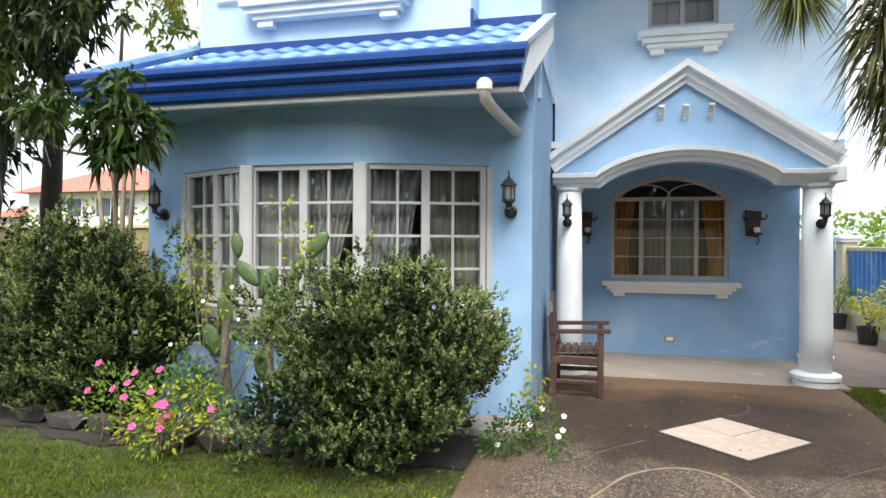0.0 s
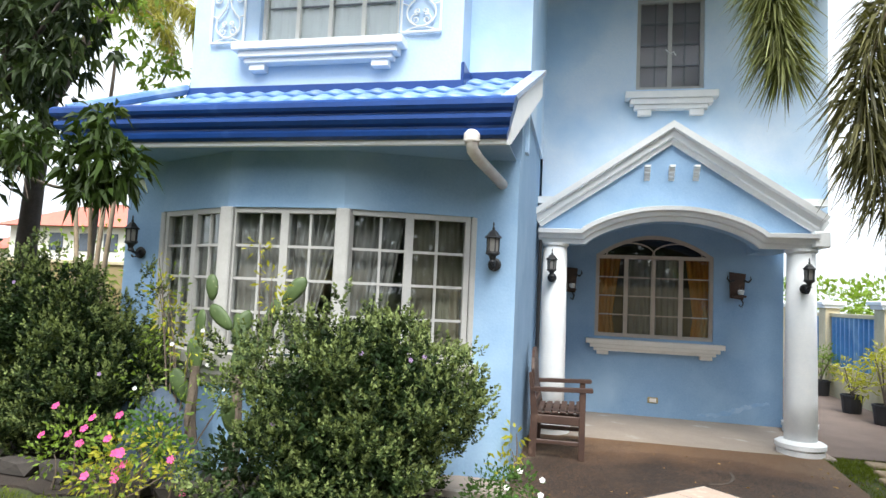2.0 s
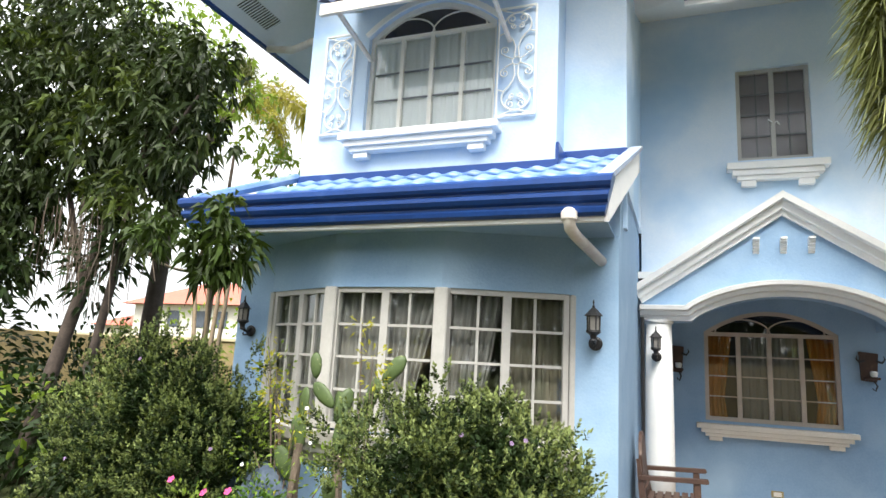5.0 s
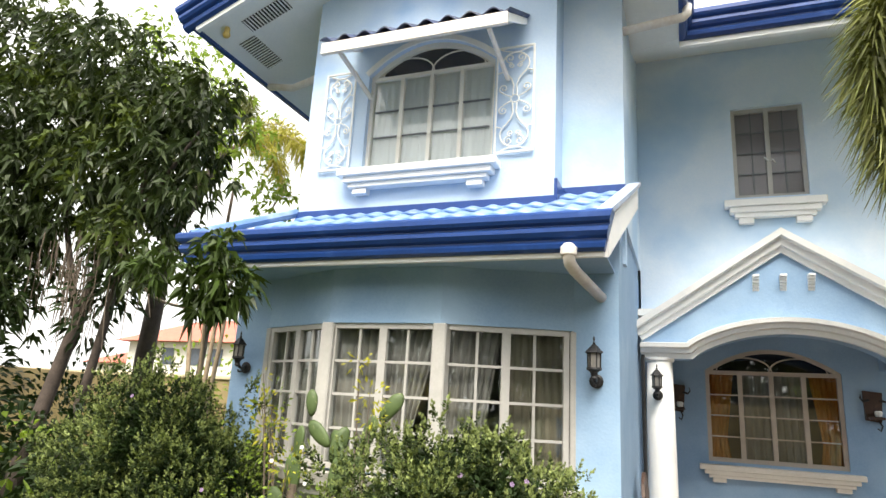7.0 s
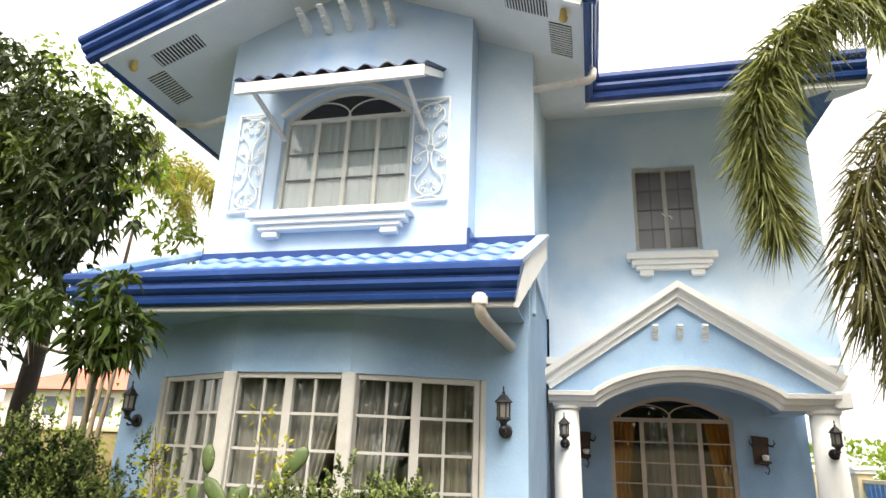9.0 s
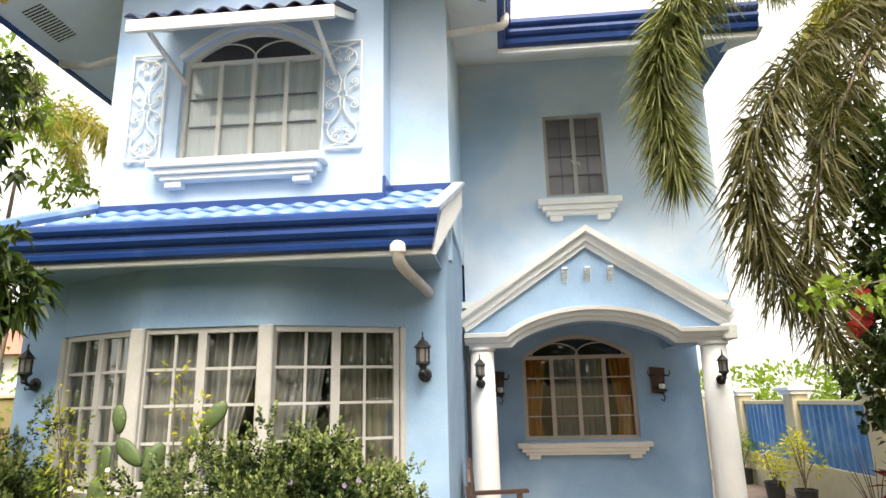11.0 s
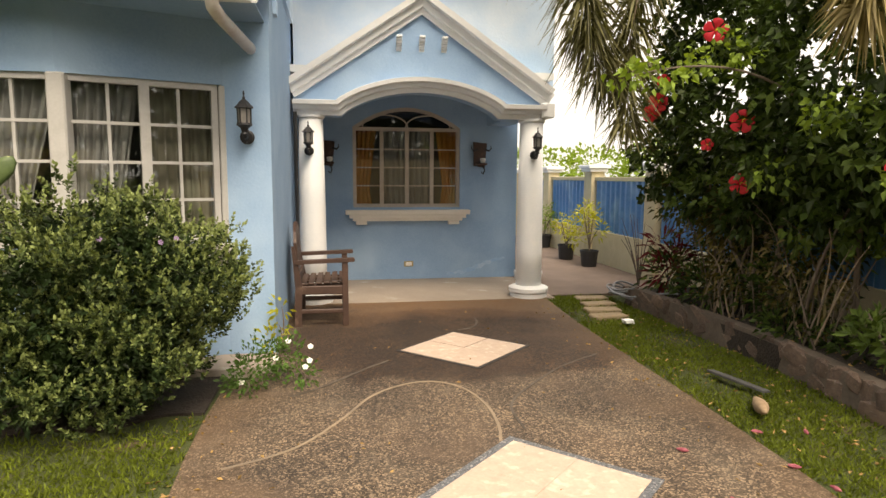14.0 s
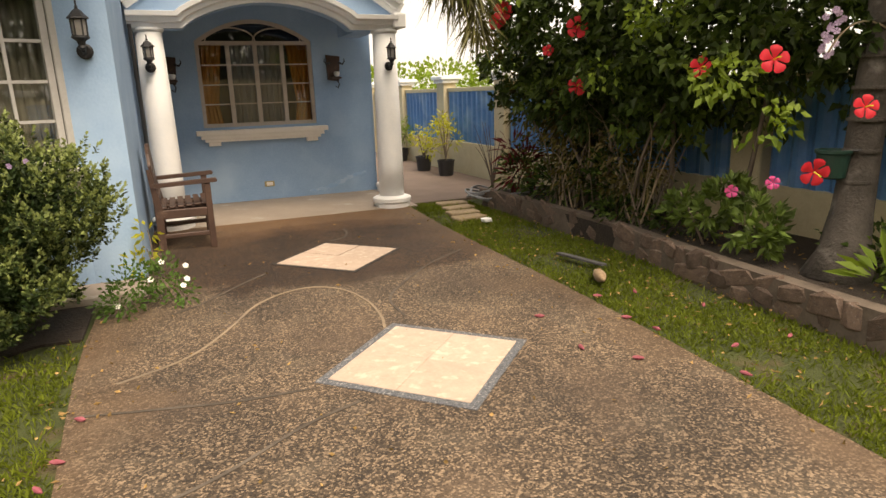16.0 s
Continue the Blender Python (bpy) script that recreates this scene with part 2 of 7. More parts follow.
def tube(bm, pts, radii, sides=8):
    """A round tube through points, with a radius for each."""
    pts = [Vector(p) for p in pts]
    if not isinstance(radii, (list, tuple)):
        radii = [radii] * len(pts)
    rings = []
    ref = None
    for i, p in enumerate(pts):
        d = (pts[min(i + 1, len(pts) - 1)] - pts[max(i - 1, 0)]).normalized()
        if ref is None:
            ref = d.orthogonal().normalized()
        ref = (ref - d * ref.dot(d)).normalized()
        w = d.cross(ref)
        rings.append([bm.verts.new(p + (ref * math.cos(2 * math.pi * k / sides) + w * math.sin(2 * math.pi * k / sides)) * radii[i]) for k in range(sides)])
    for r, s in zip(rings, rings[1:]):
        for k in range(sides):
            bm.faces.new((r[k], r[(k + 1) % sides], s[(k + 1) % sides], s[k]))
    bm.faces.new(rings[0])
    bm.faces.new(rings[-1])
    return bm


def lathe(profile, n=24, at=(0, 0, 0), bm=None):
    """A turned body from (radius, height) pairs."""
    bm = bm or bmesh.new()
    rings = [[bm.verts.new((at[0] + r * math.cos(2 * math.pi * k / n), at[1] + r * math.sin(2 * math.pi * k / n), at[2] + z)) for k in range(n)] for r, z in profile]
    for r, s in zip(rings, rings[1:]):
        for k in range(n):
            bm.faces.new((r[k], r[(k + 1) % n], s[(k + 1) % n], s[k]))
    bm.faces.new(rings[0])
    bm.faces.new(rings[-1])
    return bm


def rot_to(bm, m):
    bmesh.ops.transform(bm, matrix=m, verts=bm.verts[:])
    return bm


# ---- the house ----
house = thing("house", "two-storey pale blue rendered house with white trim and blue roof", "house")
WX0, WX1, WY = -5.37, -1.53, -2.2          # lower wing
UX0, UX1, UY = -4.81, -2.085, -2.16         # upper wing
MY, PY = 0.30, 1.66                        # main upper wall, porch back wall
BAY = [(WX1, WY), (-1.90, WY), (-2.935, -2.63), (-4.01, -2.63), (-4.97, WY), (WX0, WY)]
SILL, HEAD, EAVE = 1.0, 2.235, 2.74
T = 0.14


def facet(p, q, z0, z1):
    """A wall panel between two plan points, its outer face on the line p-q (p on the east)."""
    a, b = Vector((*p, 0)), Vector((*q, 0))
    d = (b - a).normalized()
    inward = Vector((-d.y, d.x, 0)) * -1
    if inward.y < 0:
        inward = -inward
    L = (b - a).length
    return solid([[(0, z0), (L, z0), (L, z1), (0, z1)]], T, lambda u, v, w: a + d * u + inward * w + Vector((0, 0, v)))


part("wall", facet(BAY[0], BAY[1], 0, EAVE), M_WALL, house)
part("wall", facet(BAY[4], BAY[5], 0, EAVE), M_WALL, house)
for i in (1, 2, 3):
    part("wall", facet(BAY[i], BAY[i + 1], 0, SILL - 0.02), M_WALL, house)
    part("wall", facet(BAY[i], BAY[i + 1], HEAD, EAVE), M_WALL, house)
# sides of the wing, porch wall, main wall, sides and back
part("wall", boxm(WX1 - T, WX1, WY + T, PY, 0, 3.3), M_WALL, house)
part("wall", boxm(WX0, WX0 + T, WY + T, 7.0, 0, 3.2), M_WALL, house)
part("wall", boxm(-1.50 - T, -1.50, -1.79 + T, MY, 3.3, 6.4), M_MAIN, house)
part("wall", boxm(UX1, -1.50, -1.79, -1.79 + T, 2.9, 6.5), M_MAIN, house)
part("wall", boxm(UX1 - T, UX1, UY + T, -1.79, 2.9, 6.3), M_PALE, house)
part("wall", boxm(UX0, UX0 + T, UY + T, 7.0, 2.9, 6.3), M_PALE, house)
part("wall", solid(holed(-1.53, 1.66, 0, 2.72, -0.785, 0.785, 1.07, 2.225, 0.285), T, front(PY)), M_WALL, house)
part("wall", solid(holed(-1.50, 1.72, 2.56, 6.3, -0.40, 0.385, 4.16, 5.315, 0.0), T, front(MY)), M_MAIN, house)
part("wall", boxm(1.52, 1.66, PY + T, 7.0, 0, 2.72), M_WALL, house)
part("wall", boxm(1.58, 1.72, MY + T, 7.0, 2.56, 6.3), M_WALL, house)
part("wall", boxm(WX0 + T, 1.52, 6.86, 7.0, 0, 6.3), M_WALL, house)
gable_top = lambda u: 6.58 - 0.43 * abs(u + 3.445)
UF = holed(UX0, UX1, 3.3, 6.0, -4.10, -2.69, 3.91, 4.965, 0.315, top=gable_top)
part("wall", solid(UF, T, front(UY)), M_PALE, house)
# ceilings and floors inside
part("porch_ceiling", boxm(-1.53, 1.66, 0.1, PY, 2.72, 2.80), M_SOFFIT, house)
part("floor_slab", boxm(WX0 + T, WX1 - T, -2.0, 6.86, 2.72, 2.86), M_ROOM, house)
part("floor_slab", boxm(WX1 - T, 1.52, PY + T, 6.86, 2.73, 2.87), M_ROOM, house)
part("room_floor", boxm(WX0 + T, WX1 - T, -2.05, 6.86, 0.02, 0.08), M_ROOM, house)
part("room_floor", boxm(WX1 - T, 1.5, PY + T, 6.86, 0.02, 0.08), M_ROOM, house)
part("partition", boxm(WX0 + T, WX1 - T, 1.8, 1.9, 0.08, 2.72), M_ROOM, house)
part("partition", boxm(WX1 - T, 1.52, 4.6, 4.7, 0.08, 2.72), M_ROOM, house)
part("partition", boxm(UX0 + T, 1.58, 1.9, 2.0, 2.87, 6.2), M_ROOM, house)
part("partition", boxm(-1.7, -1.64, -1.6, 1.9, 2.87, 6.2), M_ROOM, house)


# ---- windows ----
def window(name, w, h, cols, rows, place, frame_mat, glass, fw=0.05, mw=0.022, sashes=1, parent=None, label="", depth=0.06, bar_mat=None):
    """A framed window in its own plane: u across, v up from its lower corner; place maps (u, v, w)."""
    win = new(name)
    win.parent = parent
    if label:
        win["label"] = label
    ring = [[(0, 0), (w, 0), (w - fw, fw), (fw, fw)], [(w, 0), (w, h), (w - fw, h - fw), (w - fw, fw)], [(w, h), (0, h), (fw, h - fw), (w - fw, h - fw)], [(0, h), (0, 0), (fw, fw), (fw, h - fw)]]
    part("frame", solid(ring, depth, place), frame_mat, win)
    sw = (w - 2 * fw) / sashes
    for s in range(sashes):
        u0, u1 = fw + s * sw, fw + (s + 1) * sw
        if s:
            m = max(fw * 0.55, 0.036 if w < 1.3 and h > 1.2 else 0)
            part("mullion", solid([[(u0 - m, fw), (u0 + m, fw), (u0 + m, h - fw), (u0 - m, h - fw)]], depth * 0.9, place), frame_mat, win)
        for c in range(1, cols):
            u = u0 + (u1 - u0) * c / cols
            part("muntin", solid([[(u - mw / 2, fw), (u + mw / 2, fw), (u + mw / 2, h - fw), (u - mw / 2, h - fw)]], 0.022, lambda a, b, c_: place(a, b, c_ + 0.016)), bar_mat or frame_mat, win)
        for r in range(1, rows):
            v = fw + (h - 2 * fw) * r / rows
            part("muntin", solid([[(u0 + 0.004, v - mw / 2), (u1 - 0.004, v - mw / 2), (u1 - 0.004, v + mw / 2), (u0 + 0.004, v + mw / 2)]], 0.02, lambda a, b, c_: place(a, b, c_ + 0.013)), bar_mat or frame_mat, win)
        g = part("pane", solid([[(u0, fw), (u1, fw), (u1, h - fw), (u0, h - fw)]], 0.004, lambda a, b, c_: place(a, b, c_ + 0.036)), glass, win)
        g.visible_shadow = False
    return win


def along(p, q, inset=0.0):
    """Place for a window in the plan line p-q, with its outer face that far behind the line."""
    a, b = Vector((*p, 0)), Vector((*q, 0))
    d = (b - a).normalized()
    inward = Vector((-d.y, d.x, 0))
    if inward.y < 0:
        inward = -inward
    return lambda u, v, w: a + d * u + inward * (w + inset) + Vector((0, 0, v)), (b - a).length, d, inward


def curtain(parent, place, w, h, left, right, material, name="curtain", folds=9, seed=1, amp=0.022):
    """A hanging cloth whose two edges follow left(v) and right(v), as fractions of the width."""
    rnd = random.Random(seed)
    ph = rnd.random() * 6
    bm = bmesh.new()
    nu, nv = folds * 8, 14
    grid = []
    for j in range(nv + 1):
        v = j / nv
        a, b = left(v), right(v)
        row = []
        for i in range(nu + 1):
            s = i / nu
            fold = math.sin(s * folds * 2 * math.pi + ph + 0.6 * math.sin(v * 3 + s * 7)) + 0.35 * math.sin(s * folds * 4.3 * math.pi + ph * 2)
            row.append(bm.verts.new(place((a + (b - a) * s) * w, v * h, fold * amp)))
        grid.append(row)
    for j in range(nv):
        for i in range(nu):
            bm.faces.new((grid[j][i], grid[j][i + 1], grid[j + 1][i + 1], grid[j + 1][i]))
    ob = part(name, bm, material, parent, smooth=True)
    so = ob.modifiers.new("cloth", "SOLIDIFY")
    so.thickness = 0.004
    return ob


for i, (cmat) in ((1, M_CURTB), (2, M_CURT), (3, M_CURT)):
    # the place runs from west to east so that panes read left to right
    pl, L, d, inn = along(BAY[i + 1], BAY[i], 0.02)
    shift = lambda u, v, w, pl=pl: pl(u, v + SILL, w)
    win = window("window", L - 0.06, HEAD - SILL, 2, 4, (lambda u, v, w, s=shift: s(u + 0.03, v, w)), M_FRAME, M_GLASS, fw=0.046, sashes=2, parent=house, label="white casement bay window with small panes")
    cp = lambda u, v, w, s=shift, back=0.12: s(u, v, w + back)
    if i == 3:
        curtain(win, cp, L, HEAD - SILL, lambda v: 0.0, lambda v: 0.50, M_CURTG, seed=3, folds=8, amp=0.03)
        curtain(win, cp, L, HEAD - SILL, lambda v: 0.48, lambda v: 1.0, M_CURTG, seed=4, folds=6, amp=0.03)
    elif i == 2:
        curtain(win, cp, L, HEAD - SILL, lambda v: 0.0, lambda v: 0.43 + 0.06 * v, M_CURTG, seed=5, folds=7)
        curtain(win, cp, L, HEAD - SILL, lambda v: 0.52 - 0.02 * v, lambda v: 0.70 + 0.29 * v ** 1.2, M_CURTG, seed=6, folds=7)
    else:
        curtain(win, cp, L, HEAD - SILL, lambda v: 0.02, lambda v: 0.28 + 0.20 * v ** 0.8, M_CURTG, seed=7, folds=7)
        curtain(win, cp, L, HEAD - SILL, lambda v: 0.53, lambda v: 1.0, M_CURTB, seed=8, folds=7)
# posts at the bay's corners and the bay's sill and head trim
for k in range(1, 5):
    x, y = BAY[k]
    hw = 0.062 if k in (2, 3) else 0.03
    bm = boxm(x - hw, x + hw, y - (0.03 if k in (2, 3) else 0.004), y + 0.10, SILL, HEAD, 0.012)
    part("corner_post", bm, M_FRAME, house, "white painted window post")
sill_prof = [(0.0, 0.72), (0.04, 0.72), (0.05, 0.79), (0.09, 0.80), (0.10, 0.87), (0.14, 0.88), (0.15, SILL - 0.02), (-0.06, SILL - 0.02), (-0.06, SILL - 0.05), (0.0, SILL - 0.06)]
M_SILLG = mat("weathered_sill", (0.60, 0.58, 0.55), (0.42, 0.40, 0.37), 0.7, scale=4, fine=40, bump=0.3, spots=((0.25, 0.23, 0.2), 5, 0.55, 0.8))
part("bay_sill", sweep([(-1.82, WY), *BAY[1:5], (-5.05, WY)], sill_prof, flat), M_SILLG, house, "weathered white moulded bay window sill")


def sill(x0, x1, ztop, y, material, parent, h=0.24, out=0.15):
    """A stepped window sill on two small blocks."""
    s = new("sill")
    s.parent = parent
    steps = ((0.0, 0.30, 1.0), (0.30, 0.55, 0.80), (0.55, 0.75, 0.62))
    bm = bmesh.new()
    for a, b, o in steps:
        k = (1 - o) * 0.28
        box(bm, x0 + k, x1 - k, y - out * o, y + 0.02, ztop - b * h, ztop - a * h, 0.006)
    part("sill_moulding", bm, material, s)
    for x in (x0 + 0.15, x1 - 0.15 - 0.16):
        part("sill_block", boxm(x, x + 0.16, y - out * 0.5, y + 0.02, ztop - h, ztop - 0.75 * h, 0.005), material, s)
    return s


def fan_light(parent, x0, x1, z, rise, y, frame_mat, glass):
    """The arched light over a window: bowed head, glass and three curved bars."""
    n = 16
    us = [x0 + (x1 - x0) * i / n for i in range(n + 1)]
    cur = [z + rise * (1 - (2 * (u - x0) / (x1 - x0) - 1) ** 2) for u in us]
    bm = sweep(list(zip(us, cur)), [(-0.05, y - 0.01), (0.0, y - 0.01), (0.0, y + 0.06), (-0.05, y + 0.06)], upright)
    part("arch_frame", bm, frame_mat, parent)
    faces = [[(us[i], z), (us[i + 1], z), (us[i + 1], cur[i + 1]), (us[i], cur[i])] for i in range(n)]
    g = part("pane", solid(faces, 0.004, front(y + 0.03)), glass, parent)
    g.visible_shadow = False
    for cx in (x0 + (x1 - x0) * 0.3, x0 + (x1 - x0) * 0.7):
        r = (x1 - x0) * 0.21
        pts = [(cx + r * math.cos(a), y + 0.02, z + rise * 0.62 * math.sin(a)) for a in [math.pi * k / 12 for k in range(13)]]
        part("curved_bar", tube(bmesh.new(), pts, 0.009, 6), frame_mat, parent)


# porch window
pw = window("window", 1.57, 1.155, 1, 4, lambda u, v, w: (-0.785 + u, PY + 0.03 + w, 1.07 + v), M_ALU, M_GLASS, fw=0.05, mw=0.016, sashes=4, parent=house, label="bronze-framed porch window with an arched top light")
fan_light(pw, -0.785, 0.785, 2.225, 0.285, PY + 0.03, M_ALU, M_GLASSD)
pc = lambda u, v, w: (-0.80 + u, PY + 0.14 + w, 1.0 + v)
curtain(pw, pc, 1.6, 1.24, lambda v: 0.0, lambda v: 0.16 + 0.10 * abs(v - 0.3), M_CURTO, seed=11, folds=5)
curtain(pw, pc, 1.6, 1.24, lambda v: 0.84 - 0.10 * abs(v - 0.3), lambda v: 1.0, M_CURTO, seed=12, folds=5)
curtain(pw, lambda u, v, w: (-0.80 + u, PY + 0.2 + w, 1.0 + v), 1.6, 1.24, lambda v: 0.26, lambda v: 0.76, M_SHEER, seed=13, folds=9)
sill(-0.90, 0.92, 1.035, PY, M_CREAM, house, 0.215, 0.14)
# upper casement
uw = window("window", 0.785, 1.155, 2, 4, lambda u, v, w: (-0.40 + u, MY + 0.05 + w, 4.16 + v), M_FRAME, M_GLASSM, fw=0.045, mw=0.014, sashes=2, parent=house, label="white two-leaf casement window on the upper storey", bar_mat=M_GBAR)
part("curtain_panel", boxm(-0.37, 0.37, MY + 0.115, MY + 0.125, 4.19, 5.29), mat("grey_blind", (0.40, 0.38, 0.41), (0.34, 0.325, 0.35), 0.9, bump=0.05), uw)
for s in (-1, 1):
    part("window_handle", tube(bmesh.new(), [(0.012 * s, MY + 0.045, 4.62), (0.03 * s, MY + 0.02, 4.63), (0.06 * s, MY + 0.02, 4.58 if s > 0 else 4.66)], 0.008, 6), M_WHITE, uw)
sill(-0.53, 0.525, 4.095, MY, M_WHITE, house, 0.275, 0.15)
# wing window upstairs
ww = window("window", 1.41, 1.055, 1, 1, lambda u, v, w: (-4.10 + u, UY + 0.06 + w, 3.91 + v), M_CFRAME, M_GLASS, fw=0.036, mw=0.016, sashes=4, parent=house, label="cream four-leaf upper window with an arched top light")
fan_light(ww, -4.10, -2.69, 4.965, 0.315, UY + 0.06, M_CFRAME, M_GLASSD)
for f in (0.33, 0.61):
    for k in range(4):
        u = -4.054 + 0.3295 * k
        part("glazing_bar", boxm(u + 0.022, u + 0.308, UY + 0.068, UY + 0.09, 3.92 + 1.05 * f - 0.006, 3.92 + 1.05 * f + 0.006), M_GBAR, ww)
rim = [(-4.13 + 1.47 * i / 18, 4.985 + 0.325 * (1 - (2 * i / 18 - 1) ** 2)) for i in range(19)]
part("arch_moulding", sweep(rim, [(-0.03, UY - 0.02), (0.025, UY - 0.02), (0.025, UY + 0.005), (-0.03, UY + 0.005)], upright), M_WHITE, ww, "white painted arch moulding")
for s_, (a, b) in enumerate(((0.0, 0.26), (0.24, 0.52), (0.5, 0.77), (0.75, 1.0))):
    curtain(ww, lambda u, v, w: (-4.09 + u, UY + 0.115 + w, 3.9 + v), 1.39, 1.06, lambda v, a=a: a, lambda v, b=b: b, M_CURT, seed=20 + s_, folds=4, amp=0.008)
sill(-4.285, -2.60, 3.845, UY, M_WHITE, house, 0.25, 0.18)


# ---- roofs ----
GUT = [(0.0, 0.0), (0.045, 0.0), (0.075, 0.02), (0.085, 0.055), (0.07, 0.075), (0.07, 0.09), (0.105, 0.105), (0.125, 0.135), (0.125, 0.165), (0.105, 0.18), (0.105, 0.19), (0.14, 0.205), (0.155, 0.23), (0.155, 0.27), (0.135, 0.29), (0.0, 0.29)]
skirt = new("roof")
skirt.parent = house
skirt["label"] = "blue tiled skirt roof over the bay window"
EY, EX = -2.96, -5.32                       # inner gutter line of the skirt roof
SL = 0.53
RZ = 3.005
SX1 = -1.56
# sheathing under the tiles: front slope and the hip at the west
bm = bmesh.new()
vs = [bm.verts.new(p) for p in ((SX1, EY, RZ - 0.06), (EX - 0.02, EY, RZ - 0.06), (UX0, UY + 0.1, RZ - 0.06 + SL * 0.86), (SX1 + 0.1, UY + 0.1, RZ - 0.06 + SL * 0.86), (SX1 + 0.14, -1.75, RZ - 0.06 + SL * 1.15), (UX1, -1.75, RZ - 0.06 + SL * 1.15), (UX1, UY + 0.1, RZ - 0.06 + SL * 0.86), (EX - 0.02, 6.9, RZ - 0.06), (UX0, 6.9, RZ - 0.06 + SL * 0.86))]
bm.faces.new((vs[0], vs[3], vs[6], vs[2], vs[1]))
bm.faces.new((vs[3], vs[4], vs[5], vs[6]))
bm.faces.new((vs[1], vs[2], vs[8], vs[7]))
part("sheathing", bm, M_TILE, skirt)
bm = sweep([(SX1 + 0.08, EY), (EX, EY), (EX, 6.9)], [(d, 2.72 + h) for d, h in GUT], flat)
for v in bm.verts:
    if v.co.x > SX1:
        v.co.x -= 0.07 * (3.01 - v.co.z) / 0.29
part("gutter", bm, M_GUTTER, skirt, "dark blue moulded metal gutter")
part("fascia", sweep([(SX1, EY), (EX, EY), (EX, 6.9)], [(-0.03, 2.685), (0.02, 2.685), (0.02, 2.725), (-0.03, 2.725)], flat), M_WHITE, skirt, "white fascia board")
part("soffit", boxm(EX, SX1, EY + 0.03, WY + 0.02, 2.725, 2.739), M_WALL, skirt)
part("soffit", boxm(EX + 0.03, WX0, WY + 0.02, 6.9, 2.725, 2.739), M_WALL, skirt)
# barge at the open east end
bz = lambda y: RZ + SL * (y - EY)
bx = lambda y: SX1 + 0.14 * (y - EY) / 1.24      # the end board splays out towards the wall
part("barge", solid([[(EY + 0.02, 2.685), (-1.72, bz(-1.72) - 0.22), (-1.72, bz(-1.72) + 0.0), (EY + 0.02, RZ - 0.04)]], 0.03, lambda u, v, w: (bx(u) + w, u, v)), M_WHITE, skirt, "white barge board")
part("barge_cap", solid([[(EY - 0.10, RZ - 0.05), (-1.72, bz(-1.72) + 0.0), (-1.72, bz(-1.72) + 0.035), (EY - 0.10, RZ)]], 0.11, lambda u, v, w: (bx(u) - 0.05 + w, u, v)), M_CAP, skirt, "pale weathered barge cap")
for a, b, y in ((UX0, UX1 + 0.01, UY), (UX1, -1.5, -1.79)):
    z = bz(y)
    part("flashing", boxm(a - 0.01, b + 0.01, y - 0.035, y, z - 0.05, z + 0.035, 0.006), M_GUTTER, skirt)
part("flashing", boxm(UX1, UX1 + 0.03, UY - 0.03, -1.80, bz(UY) - 0.1, bz(-1.9) + 0.06, 0.005), M_GUTTER, skirt)
part("hip_ridge", tube(bmesh.new(), [(EX - 0.06, EY - 0.06, RZ), (UX0 - 0.02, UY, bz(UY) + 0.03)], 0.05, 8), M_TILE, skirt)
# wavy tiles in courses
def wave_tile(w, l, n=6):
    bm = bmesh.new()
    top, bot = [], []
    for i in range(n + 1):
        s = i / n
        h = 0.011 * math.sin(s * 2 * math.pi) + 0.008
        top.append((bm.verts.new((s * w, 0, h + 0.024)), bm.verts.new((s * w, l, h))))
        bot.append((bm.verts.new((s * w, 0, h - 0.004)),))
    for i in range(n):
        bm.faces.new((top[i][0], top[i + 1][0], top[i + 1][1], top[i][1]))
        bm.faces.new((bot[i][0], bot[i + 1][0], top[i + 1][0], top[i][0]))
    me = bpy.data.meshes.new("tile")
    bmesh.ops.recalc_face_normals(bm, faces=bm.faces[:])
    bm.to_mesh(me)
    bm.free()
    me.materials.append(M_TILE)
    me.polygons.foreach_set("use_smooth", [True] * len(me.polygons))
    return me


TW, TL = 0.20, 0.34
tile_mesh = wave_tile(TW, TL + 0.03)
slope = math.atan(SL)
for row in range(4):
    y0 = EY + 0.0 + row * TL * math.cos(slope)
    if y0 > -1.75:
        continue
    xa = EX + 0.05 + 0.62 * (y0 - EY)
    xe = bx(y0 + 0.17) - 0.03
    n = int((xe - xa) / TW)
    for k in range(n):
        x = xe - (k + 1) * TW
        if y0 + 0.05 > UY and x < UX1:
            continue
        ob = new("tile", tile_mesh)
        ob.parent = skirt
        ob.matrix_local = Matrix.Translation((x, y0, bz(y0) - 0.035)) @ Matrix.Rotation(slope, 4, "X")

# upper roof: gable over the wing, eave round the main block
upper = new("roof")
upper.parent = house
upper["label"] = "blue upper roof with pale sloping soffits and blue gutters"
GX0, GX1, GY, GC = -5.98, -0.97, -2.80, -3.445
GS = 0.43
ZE = 5.50
IY = -1.15                                   # the main eave's line
zg = lambda x: ZE + GS * (min(x - GX0, GX1 - x))
def sheet(pts, t=0.03):
    bm = bmesh.new()
    lo = [bm.verts.new(p) for p in pts]
    hi = [bm.verts.new((p[0], p[1], p[2] + t)) for p in pts]
    bm.faces.new(lo)
    bm.faces.new(hi)
    k = len(pts)
    for i in range(k):
        bm.faces.new((lo[i], lo[(i + 1) % k], hi[(i + 1) % k], hi[i]))
    return bm


